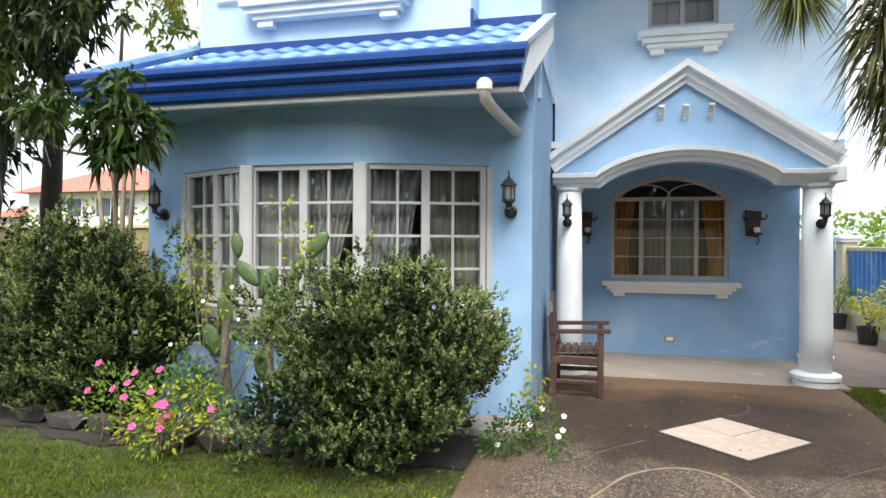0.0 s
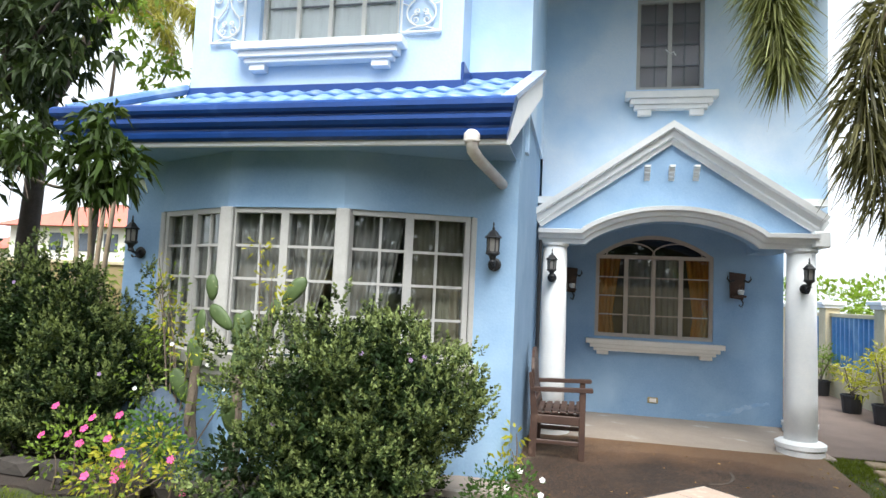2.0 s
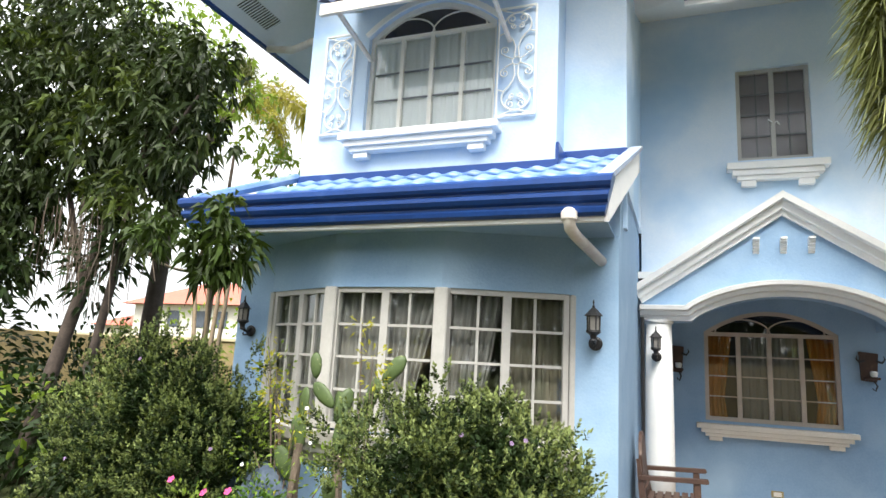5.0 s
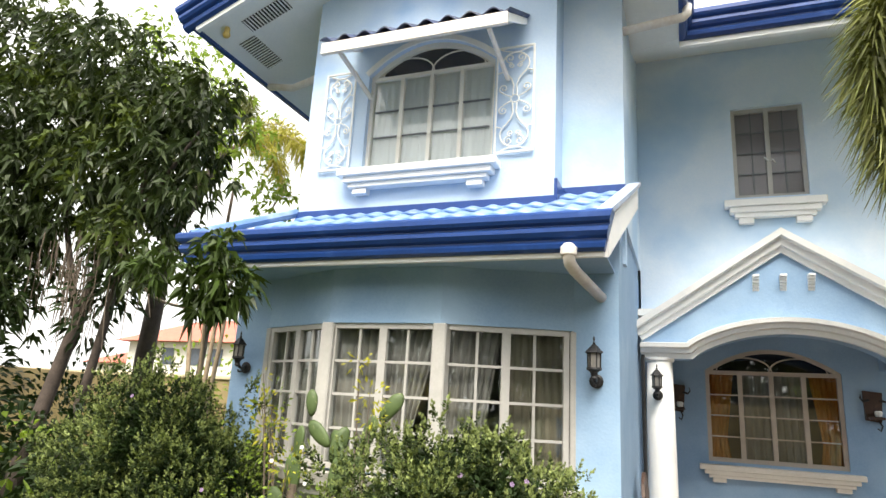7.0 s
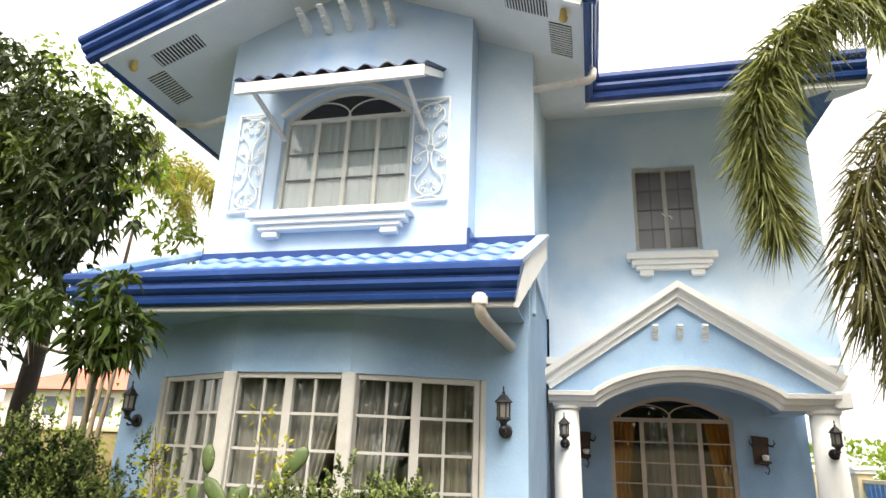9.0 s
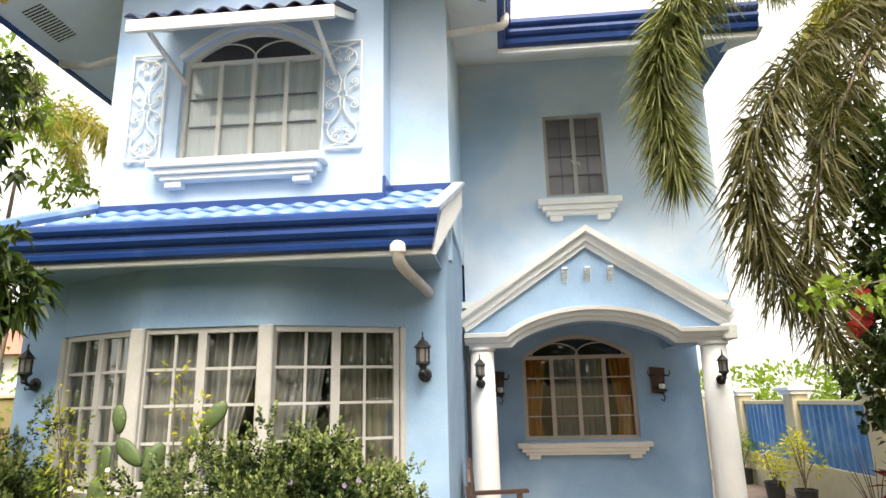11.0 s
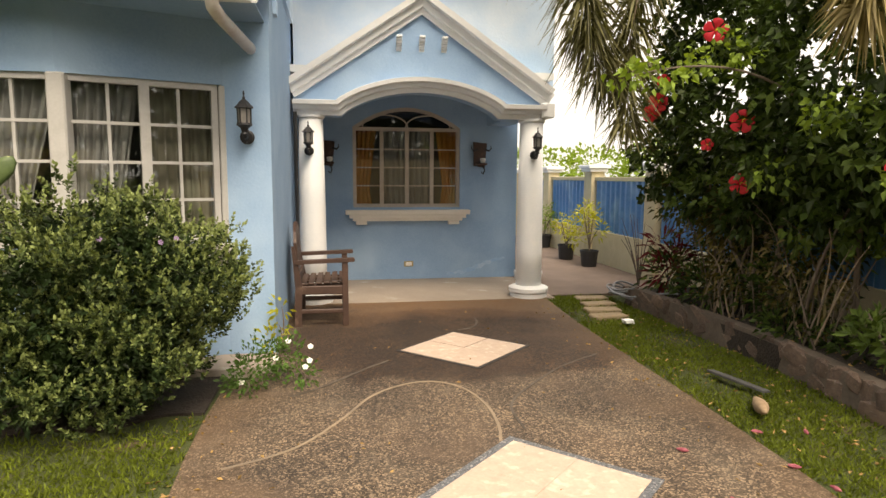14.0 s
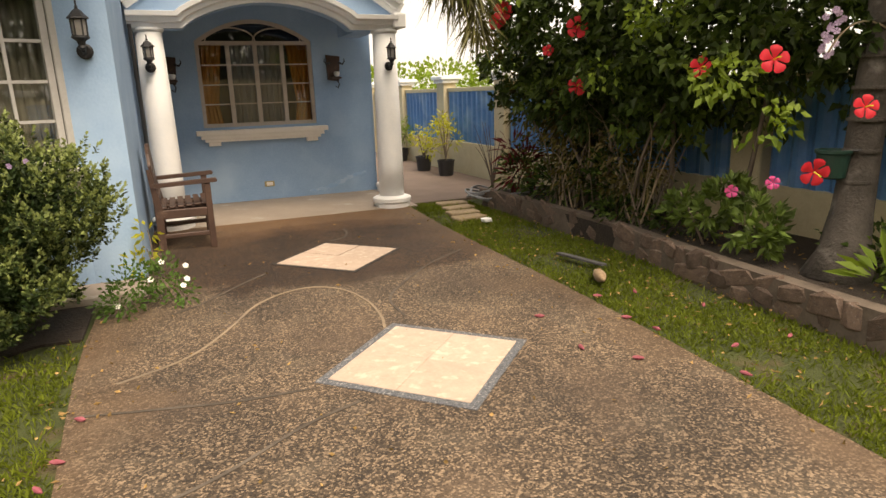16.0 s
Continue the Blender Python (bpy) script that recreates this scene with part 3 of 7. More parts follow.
ZR = zg(GC)
part("soffit", sheet([(GX0, GY, ZE), (GC, GY, ZR), (GC, 7.0, ZR), (GX0, 7.0, ZE)]), M_SOFFIT, upper)
zm = lambda y: ZE + GS * (y - IY)
XE = 1.84
part("soffit", sheet([(GC, GY, ZR), (GX1, GY, ZE), (GX1, IY, ZE), (GX1 - 1.6, IY + 1.6, zm(IY + 1.6)), (GC, IY + 1.6, ZR)]), M_SOFFIT, upper)
part("soffit", sheet([(GX1, IY, ZE), (XE, IY, ZE), (XE, IY + 1.6, zm(IY + 1.6)), (GX1 - 1.6, IY + 1.6, zm(IY + 1.6))]), M_SOFFIT, upper)
top = 0.26
part("roof_plane", sheet([(GX0 - 0.1, GY - 0.1, ZE + top), (GC, GY - 0.1, ZR + top + 0.05), (GC, 7.2, ZR + top + 0.05), (GX0 - 0.1, 7.2, ZE + top)]), M_TILE, upper)
part("roof_plane", sheet([(GC, GY - 0.1, ZR + top + 0.05), (GX1 + 0.1, GY - 0.1, ZE + top), (GX1 + 0.1, IY, ZE + top), (GC, 4.0, ZR + top + 0.05)]), M_TILE, upper)
part("roof_plane", sheet([(GX1 + 0.1, IY - 0.05, ZE + top), (XE + 0.03, IY - 0.05, ZE + top), (1.2, 3.2, ZE + top + 1.85), (GC, 3.2, ZE + top + 1.85)]), M_TILE, upper)
part("roof_plane", sheet([(XE + 0.03, IY - 0.05, ZE + top), (XE + 0.03, 7.2, ZE + top), (1.2, 4.4, ZE + top + 1.85), (1.2, 3.2, ZE + top + 1.85)]), M_TILE, upper)
def rake_place(u, v, h):
    return (u, GY - h, v)


# rake mouldings on the gable front, and eaves gutters
part("rake_moulding", sweep([(GX0 - 0.12, ZE - 0.05 + 0.0), (GC, ZR)], [(h - 0.02, d) for d, h in GUT], rake_place), M_GUTTER, upper, "dark blue moulded rake trim")
part("rake_moulding", sweep([(GC, ZR), (GX1 + 0.12, ZE - 0.05)], [(h - 0.02, d) for d, h in GUT], rake_place), M_GUTTER, upper, "dark blue moulded rake trim")
part("fascia", sweep([(GX0, ZE), (GC, ZR), (GX1, ZE)], [(-0.07, -0.02), (0.03, -0.02), (0.03, 0.03), (-0.07, 0.03)], rake_place), M_WHITE, upper, "white fascia board")
part("gutter", sweep([(XE, IY), (GX1, IY), (GX1, GY - 0.02)], [(d, ZE - 0.04 + h) for d, h in GUT], flat), M_GUTTER, upper, "dark blue moulded metal gutter")
part("gutter", sweep([(GX0, GY - 0.02), (GX0, 7.0)], [(d, ZE - 0.04 + h) for d, h in GUT], flat), M_GUTTER, upper, "dark blue moulded metal gutter")
part("barge", solid([[(IY - 0.1, ZE - 0.04), (IY + 0.1, ZE - 0.08), (3.2, zm(3.2) - 0.08), (3.2, zm(3.2) + 0.3), (IY - 0.1, ZE + 0.26)]], 0.04, lambda u, v, w: (XE + w, u, v)), M_WHITE, upper)
part("fascia", boxm(GX1, XE, IY - 0.015, IY + 0.04, ZE - 0.10, ZE - 0.035), M_WHITE, upper, "white fascia board")


# soffit vents
def vent(cx, cy, w, l, turn, side):
    v = new("soffit_vent")
    v.parent = house
    v["label"] = "slatted soffit vent"
    lean = (ZR - ZE) / ((GC - GX0) if side < 0 else (GX1 - GC))
    z = ZE + lean * ((cx - GX0) if side < 0 else (GX1 - cx))
    m = Matrix.Translation((cx, cy, z - 0.004)) @ Matrix.Rotation(math.atan(lean) * side, 4, "Y") @ Matrix.Rotation(radians(turn), 4, "Z")
    v.matrix_local = m
    # no hole is cut; a near-black sheet paints the dark between the slats
    part("opening", boxm(-l / 2, l / 2, -w / 2, w / 2, -0.002, 0.0), M_DARK, v)
    for k in range(14):
        x = -l / 2 + l * (k + 0.5) / 14
        part("slat", boxm(x - l / 78, x + l / 78, -w / 2, w / 2, -0.012, -0.003), M_SOFFIT, v)
    return v


vent(-5.335, -2.455, 0.21, 0.56, 0, -1)
vent(-5.715, -2.01, 0.22, 0.57, 90, -1)
vent(-1.50, -2.57, 0.22, 0.44, 0, 1)
vent(-1.19, -2.145, 0.23, 0.51, 90, 1)
for x, y in ((-5.76, -2.58), (-1.15, -2.60)):
    bulb = part("soffit_lamp", lathe([(0.03, 0), (0.035, -0.03), (0.03, -0.05), (0.045, -0.09), (0.03, -0.12), (0.005, -0.13)], 12, (x, y, zg(x))), mat("lamp_amber", (0.75, 0.55, 0.2), (0.6, 0.42, 0.12), 0.3, bump=0), house, smooth=True)
# downpipes
part("downpipe", tube(bmesh.new(), [(-1.80, -3.05, 2.755), (-1.80, -3.07, 2.69), (-1.795, -3.03, 2.625), (-1.78, -2.87, 2.60), (-1.67, -2.2, 2.52)], 0.045, 12), M_PVC, house, "white plastic downpipe with a swan neck", smooth=True)
part("pipe_collar", lathe([(0.055, 0), (0.06, 0.01), (0.06, 0.06), (0.055, 0.07)], 14, (-1.80, -3.06, 2.675)), M_PVC, house)
part("downpipe", tube(bmesh.new(), [(-1.50, -1.74, 5.31), (-0.99, -1.73, 5.365), (-0.93, -1.73, 5.375), (-0.895, -1.73, 5.41), (-0.89, -1.73, 5.50)], 0.045, 12), M_PVC, house, smooth=True)
part("downpipe", tube(bmesh.new(), [(-4.83, -1.75, 5.36), (-5.5, -1.6, 5.32), (-5.9, -1.55, 5.42)], 0.045, 12), M_PVC, house, smooth=True)
part("drain_pipe", tube(bmesh.new(), [(-1.47, -0.06, 0.0), (-1.47, -0.06, 1.2), (-1.475, -0.06, 2.25)], 0.022, 8), M_IRON, house, "thin black drain pipe")


# stepped brackets under the gables
def bracket(x, y, z, w=0.07, out=0.20, h=0.20):
    bm = bmesh.new()
    n = 6
    for k in range(n):
        d = out * (1 - k / n)
        box(bm, x - w / 2, x + w / 2, y - d, y + 0.01, z - h * (k + 1) / n, z - h * k / n - 0.002, 0.003)
    return part("bracket", bm, M_WHITE, house, "small white stepped bracket")


for k in range(5):
    bracket(-3.94 + 0.245 * k, UY, 6.12 + 0.012 * (2 - abs(k - 2)), 0.062, 0.33, 0.15)
for k in (-1, 0, 1):
    bracket(0.27 * k, 0.1, 3.16, 0.065, 0.14, 0.17)

# awning over the wing's upper window
aw = new("awning")
aw.parent = house
aw["label"] = "small corrugated blue window awning on white struts"
ax0, ax1 = -4.27, -2.35
bm = bmesh.new()
cols, prev = 90, None
for i in range(cols + 1):
    x = ax0 + (ax1 - ax0) * i / cols
    h = 0.03 * math.sin(i * math.pi / 5)
    cur = [bm.verts.new((x, UY - 0.74, 4.975 + h)), bm.verts.new((x, UY, 5.39 + h)), bm.verts.new((x, UY - 0.74, 4.965 + h)), bm.verts.new((x, UY, 5.38 + h))]
    if prev:
        bm.faces.new((prev[0], cur[0], cur[1], prev[1]))
        bm.faces.new((prev[2], cur[2], cur[3], prev[3]))
        bm.faces.new((prev[0], cur[0], cur[2], prev[2]))
    prev = cur
part("sheet", bm, mat("weathered_blue_sheet", (0.05, 0.075, 0.17), (0.03, 0.045, 0.10), 0.6, scale=4, fine=40, bump=0.1, spots=((0.10, 0.11, 0.14), 5.0, 0.5, 0.7)), aw, "dark blue corrugated sheet")
part("front_board", boxm(ax0 + 0.02, ax1 - 0.02, UY - 0.74, UY - 0.70, 4.82, 4.94, 0.004), M_PVC, aw)
part("underside", sheet([(ax0 + 0.03, UY - 0.70, 4.90), (ax1 - 0.03, UY - 0.70, 4.90), (ax1 - 0.03, UY, 5.32), (ax0 + 0.03, UY, 5.32)], 0.015), M_PVC, aw)
for x in (ax0 + 0.22, ax1 - 0.2):
    part("strut", tube(bmesh.new(), [(x, UY - 0.70, 4.83), (x, UY - 0.02, 4.69)], 0.025, 6), M_PVC, aw)
for x in (ax0 + 0.04, ax1 - 0.04):
    part("side_rail", solid([[(UY - 0.72, 4.85), (UY, 5.28), (UY, 5.35), (UY - 0.72, 4.94)]], 0.03, lambda u, v, w, x=x: (x + w - 0.015, u, v)), M_WHITE, aw)


# scrolled iron panels beside the window
def spiral(cx, cz, r, start, turns, sgn, n=22):
    return [(cx + r * (1 - 0.82 * k / n) * math.cos(start + sgn * turns * 2 * math.pi * k / n), cz + r * (1 - 0.82 * k / n) * math.sin(start + sgn * turns * 2 * math.pi * k / n)) for k in range(n + 1)]


def scroll_panel(x0, x1, z0, z1, y):
    p = new("scroll_panel")
    p.parent = house
    p["label"] = "white wrought iron scroll panel"
    w, h, cx = x1 - x0, z1 - z0, (x0 + x1) / 2
    q = lambda pts, r=0.011: part("scroll", tube(bmesh.new(), [(a, y - 0.025, b) for a, b in pts], r * 0.66, 6), M_SCROLL, p)
    for a, b in (((x0, z0), (x1, z0)), ((x1, z0), (x1, z1)), ((x1, z1), (x0, z1)), ((x0, z1), (x0, z0))):
        part("bar", tube(bmesh.new(), [(a[0], y - 0.03, a[1]), (b[0], y - 0.03, b[1])], 0.013, 6), M_SCROLL, p)
    zc = (z0 + z1) / 2
    ring = lambda cx_, cz_, rx, rz, a0, a1, n=24: [(cx_ + rx * math.sin(a0 + (a1 - a0) * k / n), cz_ + rz * math.cos(a0 + (a1 - a0) * k / n)) for k in range(n + 1)]
    q(ring(cx, zc, 0.11 * w, 0.11 * w, 0, 2 * math.pi, 16))
    for f in (-1, 1):
        Z = lambda k: zc + f * k * h
        # a pear-shaped loop whose neck rises from the centre ring
        q(ring(cx, Z(0.335), 0.37 * w, f * 0.115 * h, -2.5, 2.5), 0.013)
        q([(cx - 0.10 * w, Z(0.455)), (cx - 0.30 * w, Z(0.475)), (cx - 0.42 * w, Z(0.497))])
        q([(cx + 0.10 * w, Z(0.455)), (cx + 0.30 * w, Z(0.475)), (cx + 0.42 * w, Z(0.497))])
        q([(cx - 0.10 * w, Z(0.455)), (cx + 0.10 * w, Z(0.455))])
        for g in (-1, 1):
            q([(cx + g * 0.22 * w, Z(0.243)), (cx + g * 0.10 * w, Z(0.19)), (cx + g * 0.04 * w, Z(0.13)), (cx + g * 0.06 * w, Z(0.04))], 0.013)
            q(spiral(cx + g * 0.15 * w, Z(0.395), 0.13 * w, -math.pi / 2 * f, 1.35, g * f))
            q(spiral(cx + g * 0.10 * w, Z(0.325), 0.085 * w, math.pi / 2 * f, 1.3, -g * f))
            q(spiral(cx + g * 0.31 * w, Z(0.105), 0.13 * w, -math.pi / 2 * f, 1.4, g * f))
            q([(cx + g * 0.10 * w, Z(0.02)), (cx + g * 0.20 * w, Z(0.035)), (cx + g * 0.31 * w, Z(0.055))])
            q([(cx + g * 0.34 * w, Z(0.27)), (cx + g * 0.48 * w, Z(0.255))])


scroll_panel(-4.60, -4.25, 3.90, 5.02, UY)
scroll_panel(-2.66, -2.29, 3.92, 5.03, UY)

# ---- the porch front ----
arch_x = 0.95


def arch_z(u, base=2.225, rise=0.29):
    s = abs(u) / arch_x
    return base if s >= 1 else base + rise * (1 - s * s) ** 0.8


us = [-1.50, -1.2, -arch_x] + [-arch_x + 2 * arch_x * k / 24 for k in range(1, 24)] + [arch_x, 1.2, 1.52]
rake = lambda u: 3.52 - 0.672 * abs(u)
fc = []
for a, b in zip(us, us[1:]):
    ra, rb = max(rake(a), arch_z(a) + 0.1), max(rake(b), arch_z(b) + 0.1)
    fc.append([(a, arch_z(a)), (b, arch_z(b)), (b, rb), (a, ra)])
mid = [f for f in fc]
part("pediment", solid(mid, 0.22, front(0.08)), M_WALL, house)
path = [(u, arch_z(u)) for u in us]
corn = [(0.0, 0.10), (0.0, 0.03), (0.05, 0.02), (0.06, -0.03), (0.10, -0.04), (0.115, -0.09), (0.16, -0.10), (0.175, 0.0), (0.175, 0.10)]
part("arch_cornice", sweep(path, corn, upright), M_WHITE, house, "white moulded arched cornice")
part("cornice_return", boxm(1.47, 1.63, -0.06, MY + 0.05, 2.245, 2.42, 0.012), M_WHITE, house)
part("entablature_beam", boxm(1.19, 1.50, 0.3, PY, 2.27, 2.70), M_WALL, house)
rk = [(-0.07, 0.10), (-0.07, 0.03), (-0.02, 0.02), (-0.01, -0.02), (0.06, -0.03), (0.07, -0.09), (0.135, -0.10), (0.15, 0.10)]
part("raking_cornice", sweep([(-1.52, 2.48), (0, 3.50), (1.54, 2.465)], rk, upright), M_WHITE, house, "white raking cornice of the porch gable")
part("cornice_top", sweep([(-1.52, 2.48), (0, 3.50), (1.60, 2.425)], [(-0.06, 0.1), (0.14, 0.1), (0.14, MY), (-0.06, MY)], upright), M_WHITE, house)


def column(x, y, r=0.135, top=2.25):
    c = new("column")
    c.parent = house
    c["label"] = "white round column on a moulded base"
    shaft = [(r * 1.02, 0.14), (r * 1.03, 0.6), (r, 1.2), (r * 0.9, top - 0.02)]
    part("shaft", lathe(shaft, 28, (x, y, 0)), M_WHITE, c, smooth=True)
    part("base", lathe([(r * 1.48, 0.0), (r * 1.48, 0.055), (r * 1.38, 0.06), (r * 1.58, 0.075), (r * 1.58, 0.12), (r * 1.42, 0.135), (r * 1.05, 0.15)], 28, (x, y, 0)), M_WHITE, c)
    part("capital", lathe([(r * 0.92, 0), (r * 1.05, 0.02), (r * 1.05, 0.05)], 28, (x, y, top - 0.05)), M_WHITE, c)
    return c


column(-1.305, 0.15, 0.155, 2.235)
column(1.40, 0.15, 0.16, 2.235)
column(1.80, 1.45)


# ---- wall lanterns ----
def lantern(x, y, z, h=0.40, label="black iron wall lantern with glass panes"):
    """A six-sided lantern on a scrolled bracket, held to a wall behind it; z is its finial's tip."""
    o = thing("wall_lantern", label, "lantern", "wall lanterns", at=(x, y, z))
    k = h / 0.40
    dn = lambda prof: [(a * k, b * k) for a, b in prof]
    rt = 6
    part("finial", lathe(dn([(0.004, 0), (0.008, -0.02), (0.004, -0.035), (0.012, -0.05), (0.006, -0.065)]), 8), M_IRON, o)
    part("hood", lathe(dn([(0.012, -0.06), (0.03, -0.075), (0.05, -0.10), (0.066, -0.115), (0.07, -0.125), (0.055, -0.128)]), rt), M_IRON, o)
    part("glass_body", lathe(dn([(0.046, -0.13), (0.043, -0.235)]), rt), mat("lantern_glass", (0.28, 0.27, 0.25), (0.2, 0.19, 0.18), 0.15, bump=0) if "lantern_glass" not in bpy.data.materials else bpy.data.materials["lantern_glass"], o)
    for j in range(6):
        a = j * math.pi / 3
        part("rib", tube(bmesh.new(), [(0.049 * k * math.cos(a), 0.049 * k * math.sin(a), -0.126 * k), (0.046 * k * math.cos(a), 0.046 * k * math.sin(a), -0.24 * k)], 0.006 * k, 5), M_IRON, o)
    part("tray", lathe(dn([(0.055, -0.235), (0.058, -0.25), (0.03, -0.27), (0.02, -0.30), (0.026, -0.315), (0.008, -0.33)]), 12), M_IRON, o)
    part("arm", tube(bmesh.new(), [(0, 0, -0.28 * k), (0, 0.04 * k, -0.33 * k), (0, 0.09 * k, -0.34 * k), (0, 0.12 * k, -0.31 * k)], 0.014 * k, 8), M_IRON, o)
    bm = lathe(dn([(0.02, 0), (0.05, 0.008), (0.055, 0.02), (0.04, 0.03)]), 14)
    part("wall_plate", rot_to(bm, Matrix.Translation((0, 0.15 * k, -0.33 * k)) @ Matrix.Rotation(radians(90), 4, "X")), M_IRON, o)
    part("scroll", tube(bmesh.new(), [(0, 0.12 * k, -0.33 * k), (0, 0.08 * k, -0.37 * k), (0, 0.03 * k, -0.375 * k), (0, 0.02 * k, -0.355 * k)], 0.008 * k, 6), M_IRON, o)
    return o


lantern(-1.712, WY - 0.155, 2.175, 0.42)
lantern(-5.18, WY - 0.155, 2.175, 0.42)
lantern(-1.325, -0.15, 2.14, 0.40)
lantern(1.385, -0.155, 2.12, 0.40)

# ---- ground ----
def agg_mat():
    m = mat("exposed_aggregate", (0.108, 0.078, 0.052), (0.030, 0.022, 0.016), 0.75, scale=0.9, fine=18, bump=0.0)
    n, l = m.node_tree.nodes, m.node_tree.links
    b = n["Principled BSDF"]
    tc = n.new("ShaderNodeTexCoord")
    vo = n.new("ShaderNodeTexVoronoi")
    vo.inputs["Scale"].default_value = 105
    l.new(tc.outputs["Object"], vo.inputs["Vector"])
    ramp = n.new("ShaderNodeValToRGB")
    ramp.color_ramp.elements[0].color = (0.26, 0.24, 0.23, 1)
    ramp.color_ramp.elements[1].color = (4.1, 4.05, 3.95, 1)
    ramp.color_ramp.elements[0].position = 0.15
    ramp.color_ramp.elements.new(0.6).color = (0.95, 0.9, 0.85, 1)
    sep = n.new("ShaderNodeSeparateColor")
    l.new(vo.outputs["Color"], sep.inputs[0])
    l.new(sep.outputs[0], ramp.inputs[0])
    src = b.inputs["Base Color"].links[0].from_socket
    mul = n.new("ShaderNodeMix")
    mul.data_type, mul.blend_type = "RGBA", "MULTIPLY"
    mul.inputs["Factor"].default_value = 0.85
    l.new(src, mul.inputs["A"])
    l.new(ramp.outputs[0], mul.inputs["B"])
    # rusty drifts and worn grey patches
    n3 = n.new("ShaderNodeTexNoise")
    n3.inputs["Scale"].default_value = 1.4
    n3.inputs["Detail"].default_value = 7
    l.new(tc.outputs["Object"], n3.inputs["Vector"])
    r3 = n.new("ShaderNodeValToRGB")
    r3.color_ramp.elements[0].position, r3.color_ramp.elements[1].position = 0.5, 0.8
    r3.color_ramp.elements[1].color = (0.7, 0.7, 0.7, 1)
    l.new(n3.outputs[0], r3.inputs[0])
    mx = n.new("ShaderNodeMix")
    mx.data_type = "RGBA"
    l.new(r3.outputs[0], mx.inputs["Factor"])
    l.new(mul.outputs["Result"], mx.inputs["A"])
    mx.inputs["B"].default_value = (0.125, 0.083, 0.055, 1)
    n5 = n.new("ShaderNodeTexNoise")
    n5.inputs["Scale"].default_value, n5.inputs["Detail"].default_value, n5.inputs["Distortion"].default_value = 1.9, 6, 0.8
    l.new(tc.outputs["Object"], n5.inputs["Vector"])
    r5 = n.new("ShaderNodeMapRange")
    r5.inputs["From Min"].default_value, r5.inputs["From Max"].default_value, r5.inputs["To Max"].default_value = 0.54, 0.72, 0.28
    l.new(n5.outputs[0], r5.inputs["Value"])
    dust = n.new("ShaderNodeMix")
    dust.data_type = "RGBA"
    l.new(r5.outputs[0], dust.inputs["Factor"])
    l.new(mx.outputs["Result"], dust.inputs["A"])
    dust.inputs["B"].default_value = (0.17, 0.137, 0.10, 1)
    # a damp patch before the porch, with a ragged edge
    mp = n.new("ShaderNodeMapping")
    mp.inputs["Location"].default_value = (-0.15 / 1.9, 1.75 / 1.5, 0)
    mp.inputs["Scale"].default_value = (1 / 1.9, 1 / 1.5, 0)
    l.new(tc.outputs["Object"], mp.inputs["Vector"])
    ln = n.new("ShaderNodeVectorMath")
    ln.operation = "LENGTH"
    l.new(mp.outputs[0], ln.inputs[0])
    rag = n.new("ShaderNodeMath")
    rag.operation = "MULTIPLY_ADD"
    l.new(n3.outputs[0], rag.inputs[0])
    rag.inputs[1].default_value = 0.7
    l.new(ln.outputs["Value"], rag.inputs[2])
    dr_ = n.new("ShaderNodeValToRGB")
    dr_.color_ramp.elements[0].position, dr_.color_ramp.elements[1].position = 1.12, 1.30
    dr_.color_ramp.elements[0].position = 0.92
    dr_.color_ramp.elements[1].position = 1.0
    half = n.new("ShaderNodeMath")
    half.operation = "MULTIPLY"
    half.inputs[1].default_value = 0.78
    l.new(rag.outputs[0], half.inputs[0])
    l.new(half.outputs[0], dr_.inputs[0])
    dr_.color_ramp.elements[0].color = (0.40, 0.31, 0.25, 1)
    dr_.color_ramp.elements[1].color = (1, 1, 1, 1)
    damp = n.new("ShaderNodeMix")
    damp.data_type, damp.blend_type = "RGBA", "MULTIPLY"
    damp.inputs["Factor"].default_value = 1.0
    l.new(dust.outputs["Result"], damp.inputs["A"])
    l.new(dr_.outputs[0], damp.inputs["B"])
    # rust-brown wash along the porch's edge
    sp = n.new("ShaderNodeSeparateXYZ")
    l.new(tc.outputs["Object"], sp.inputs[0])
    ed = n.new("ShaderNodeMath")
    ed.operation = "MULTIPLY_ADD"
    l.new(n3.outputs[0], ed.inputs[0])
    ed.inputs[1].default_value = 2.0
    l.new(sp.outputs["Y"], ed.inputs[2])
    er = n.new("ShaderNodeMapRange")
    er.inputs["From Min"].default_value, er.inputs["From Max"].default_value = -0.25, 0.95
    er.inputs["To Max"].default_value = 0.85
    l.new(ed.outputs[0], er.inputs["Value"])
    rust = n.new("ShaderNodeMix")
    rust.data_type = "RGBA"
    l.new(er.outputs[0], rust.inputs["Factor"])
    l.new(damp.outputs["Result"], rust.inputs["A"])
    rust.inputs["B"].default_value = (0.17, 0.092, 0.045, 1)
    # brown silt drifting in from both lawns
    ax = n.new("ShaderNodeMath")
    ax.operation = "ABSOLUTE"
    sh = n.new("ShaderNodeMath")
    sh.operation = "ADD"
    sh.inputs[1].default_value = 0.2
    l.new(sp.outputs["X"], sh.inputs[0])
    l.new(sh.outputs[0], ax.inputs[0])
    sd = n.new("ShaderNodeMath")
    sd.operation = "MULTIPLY_ADD"
    l.new(n3.outputs[0], sd.inputs[0])
    sd.inputs[1].default_value = 1.1
    l.new(ax.outputs[0], sd.inputs[2])
    sr = n.new("ShaderNodeMapRange")
    sr.inputs["From Min"].default_value, sr.inputs["From Max"].default_value = 1.75, 2.35
    sr.inputs["To Max"].default_value = 0.6
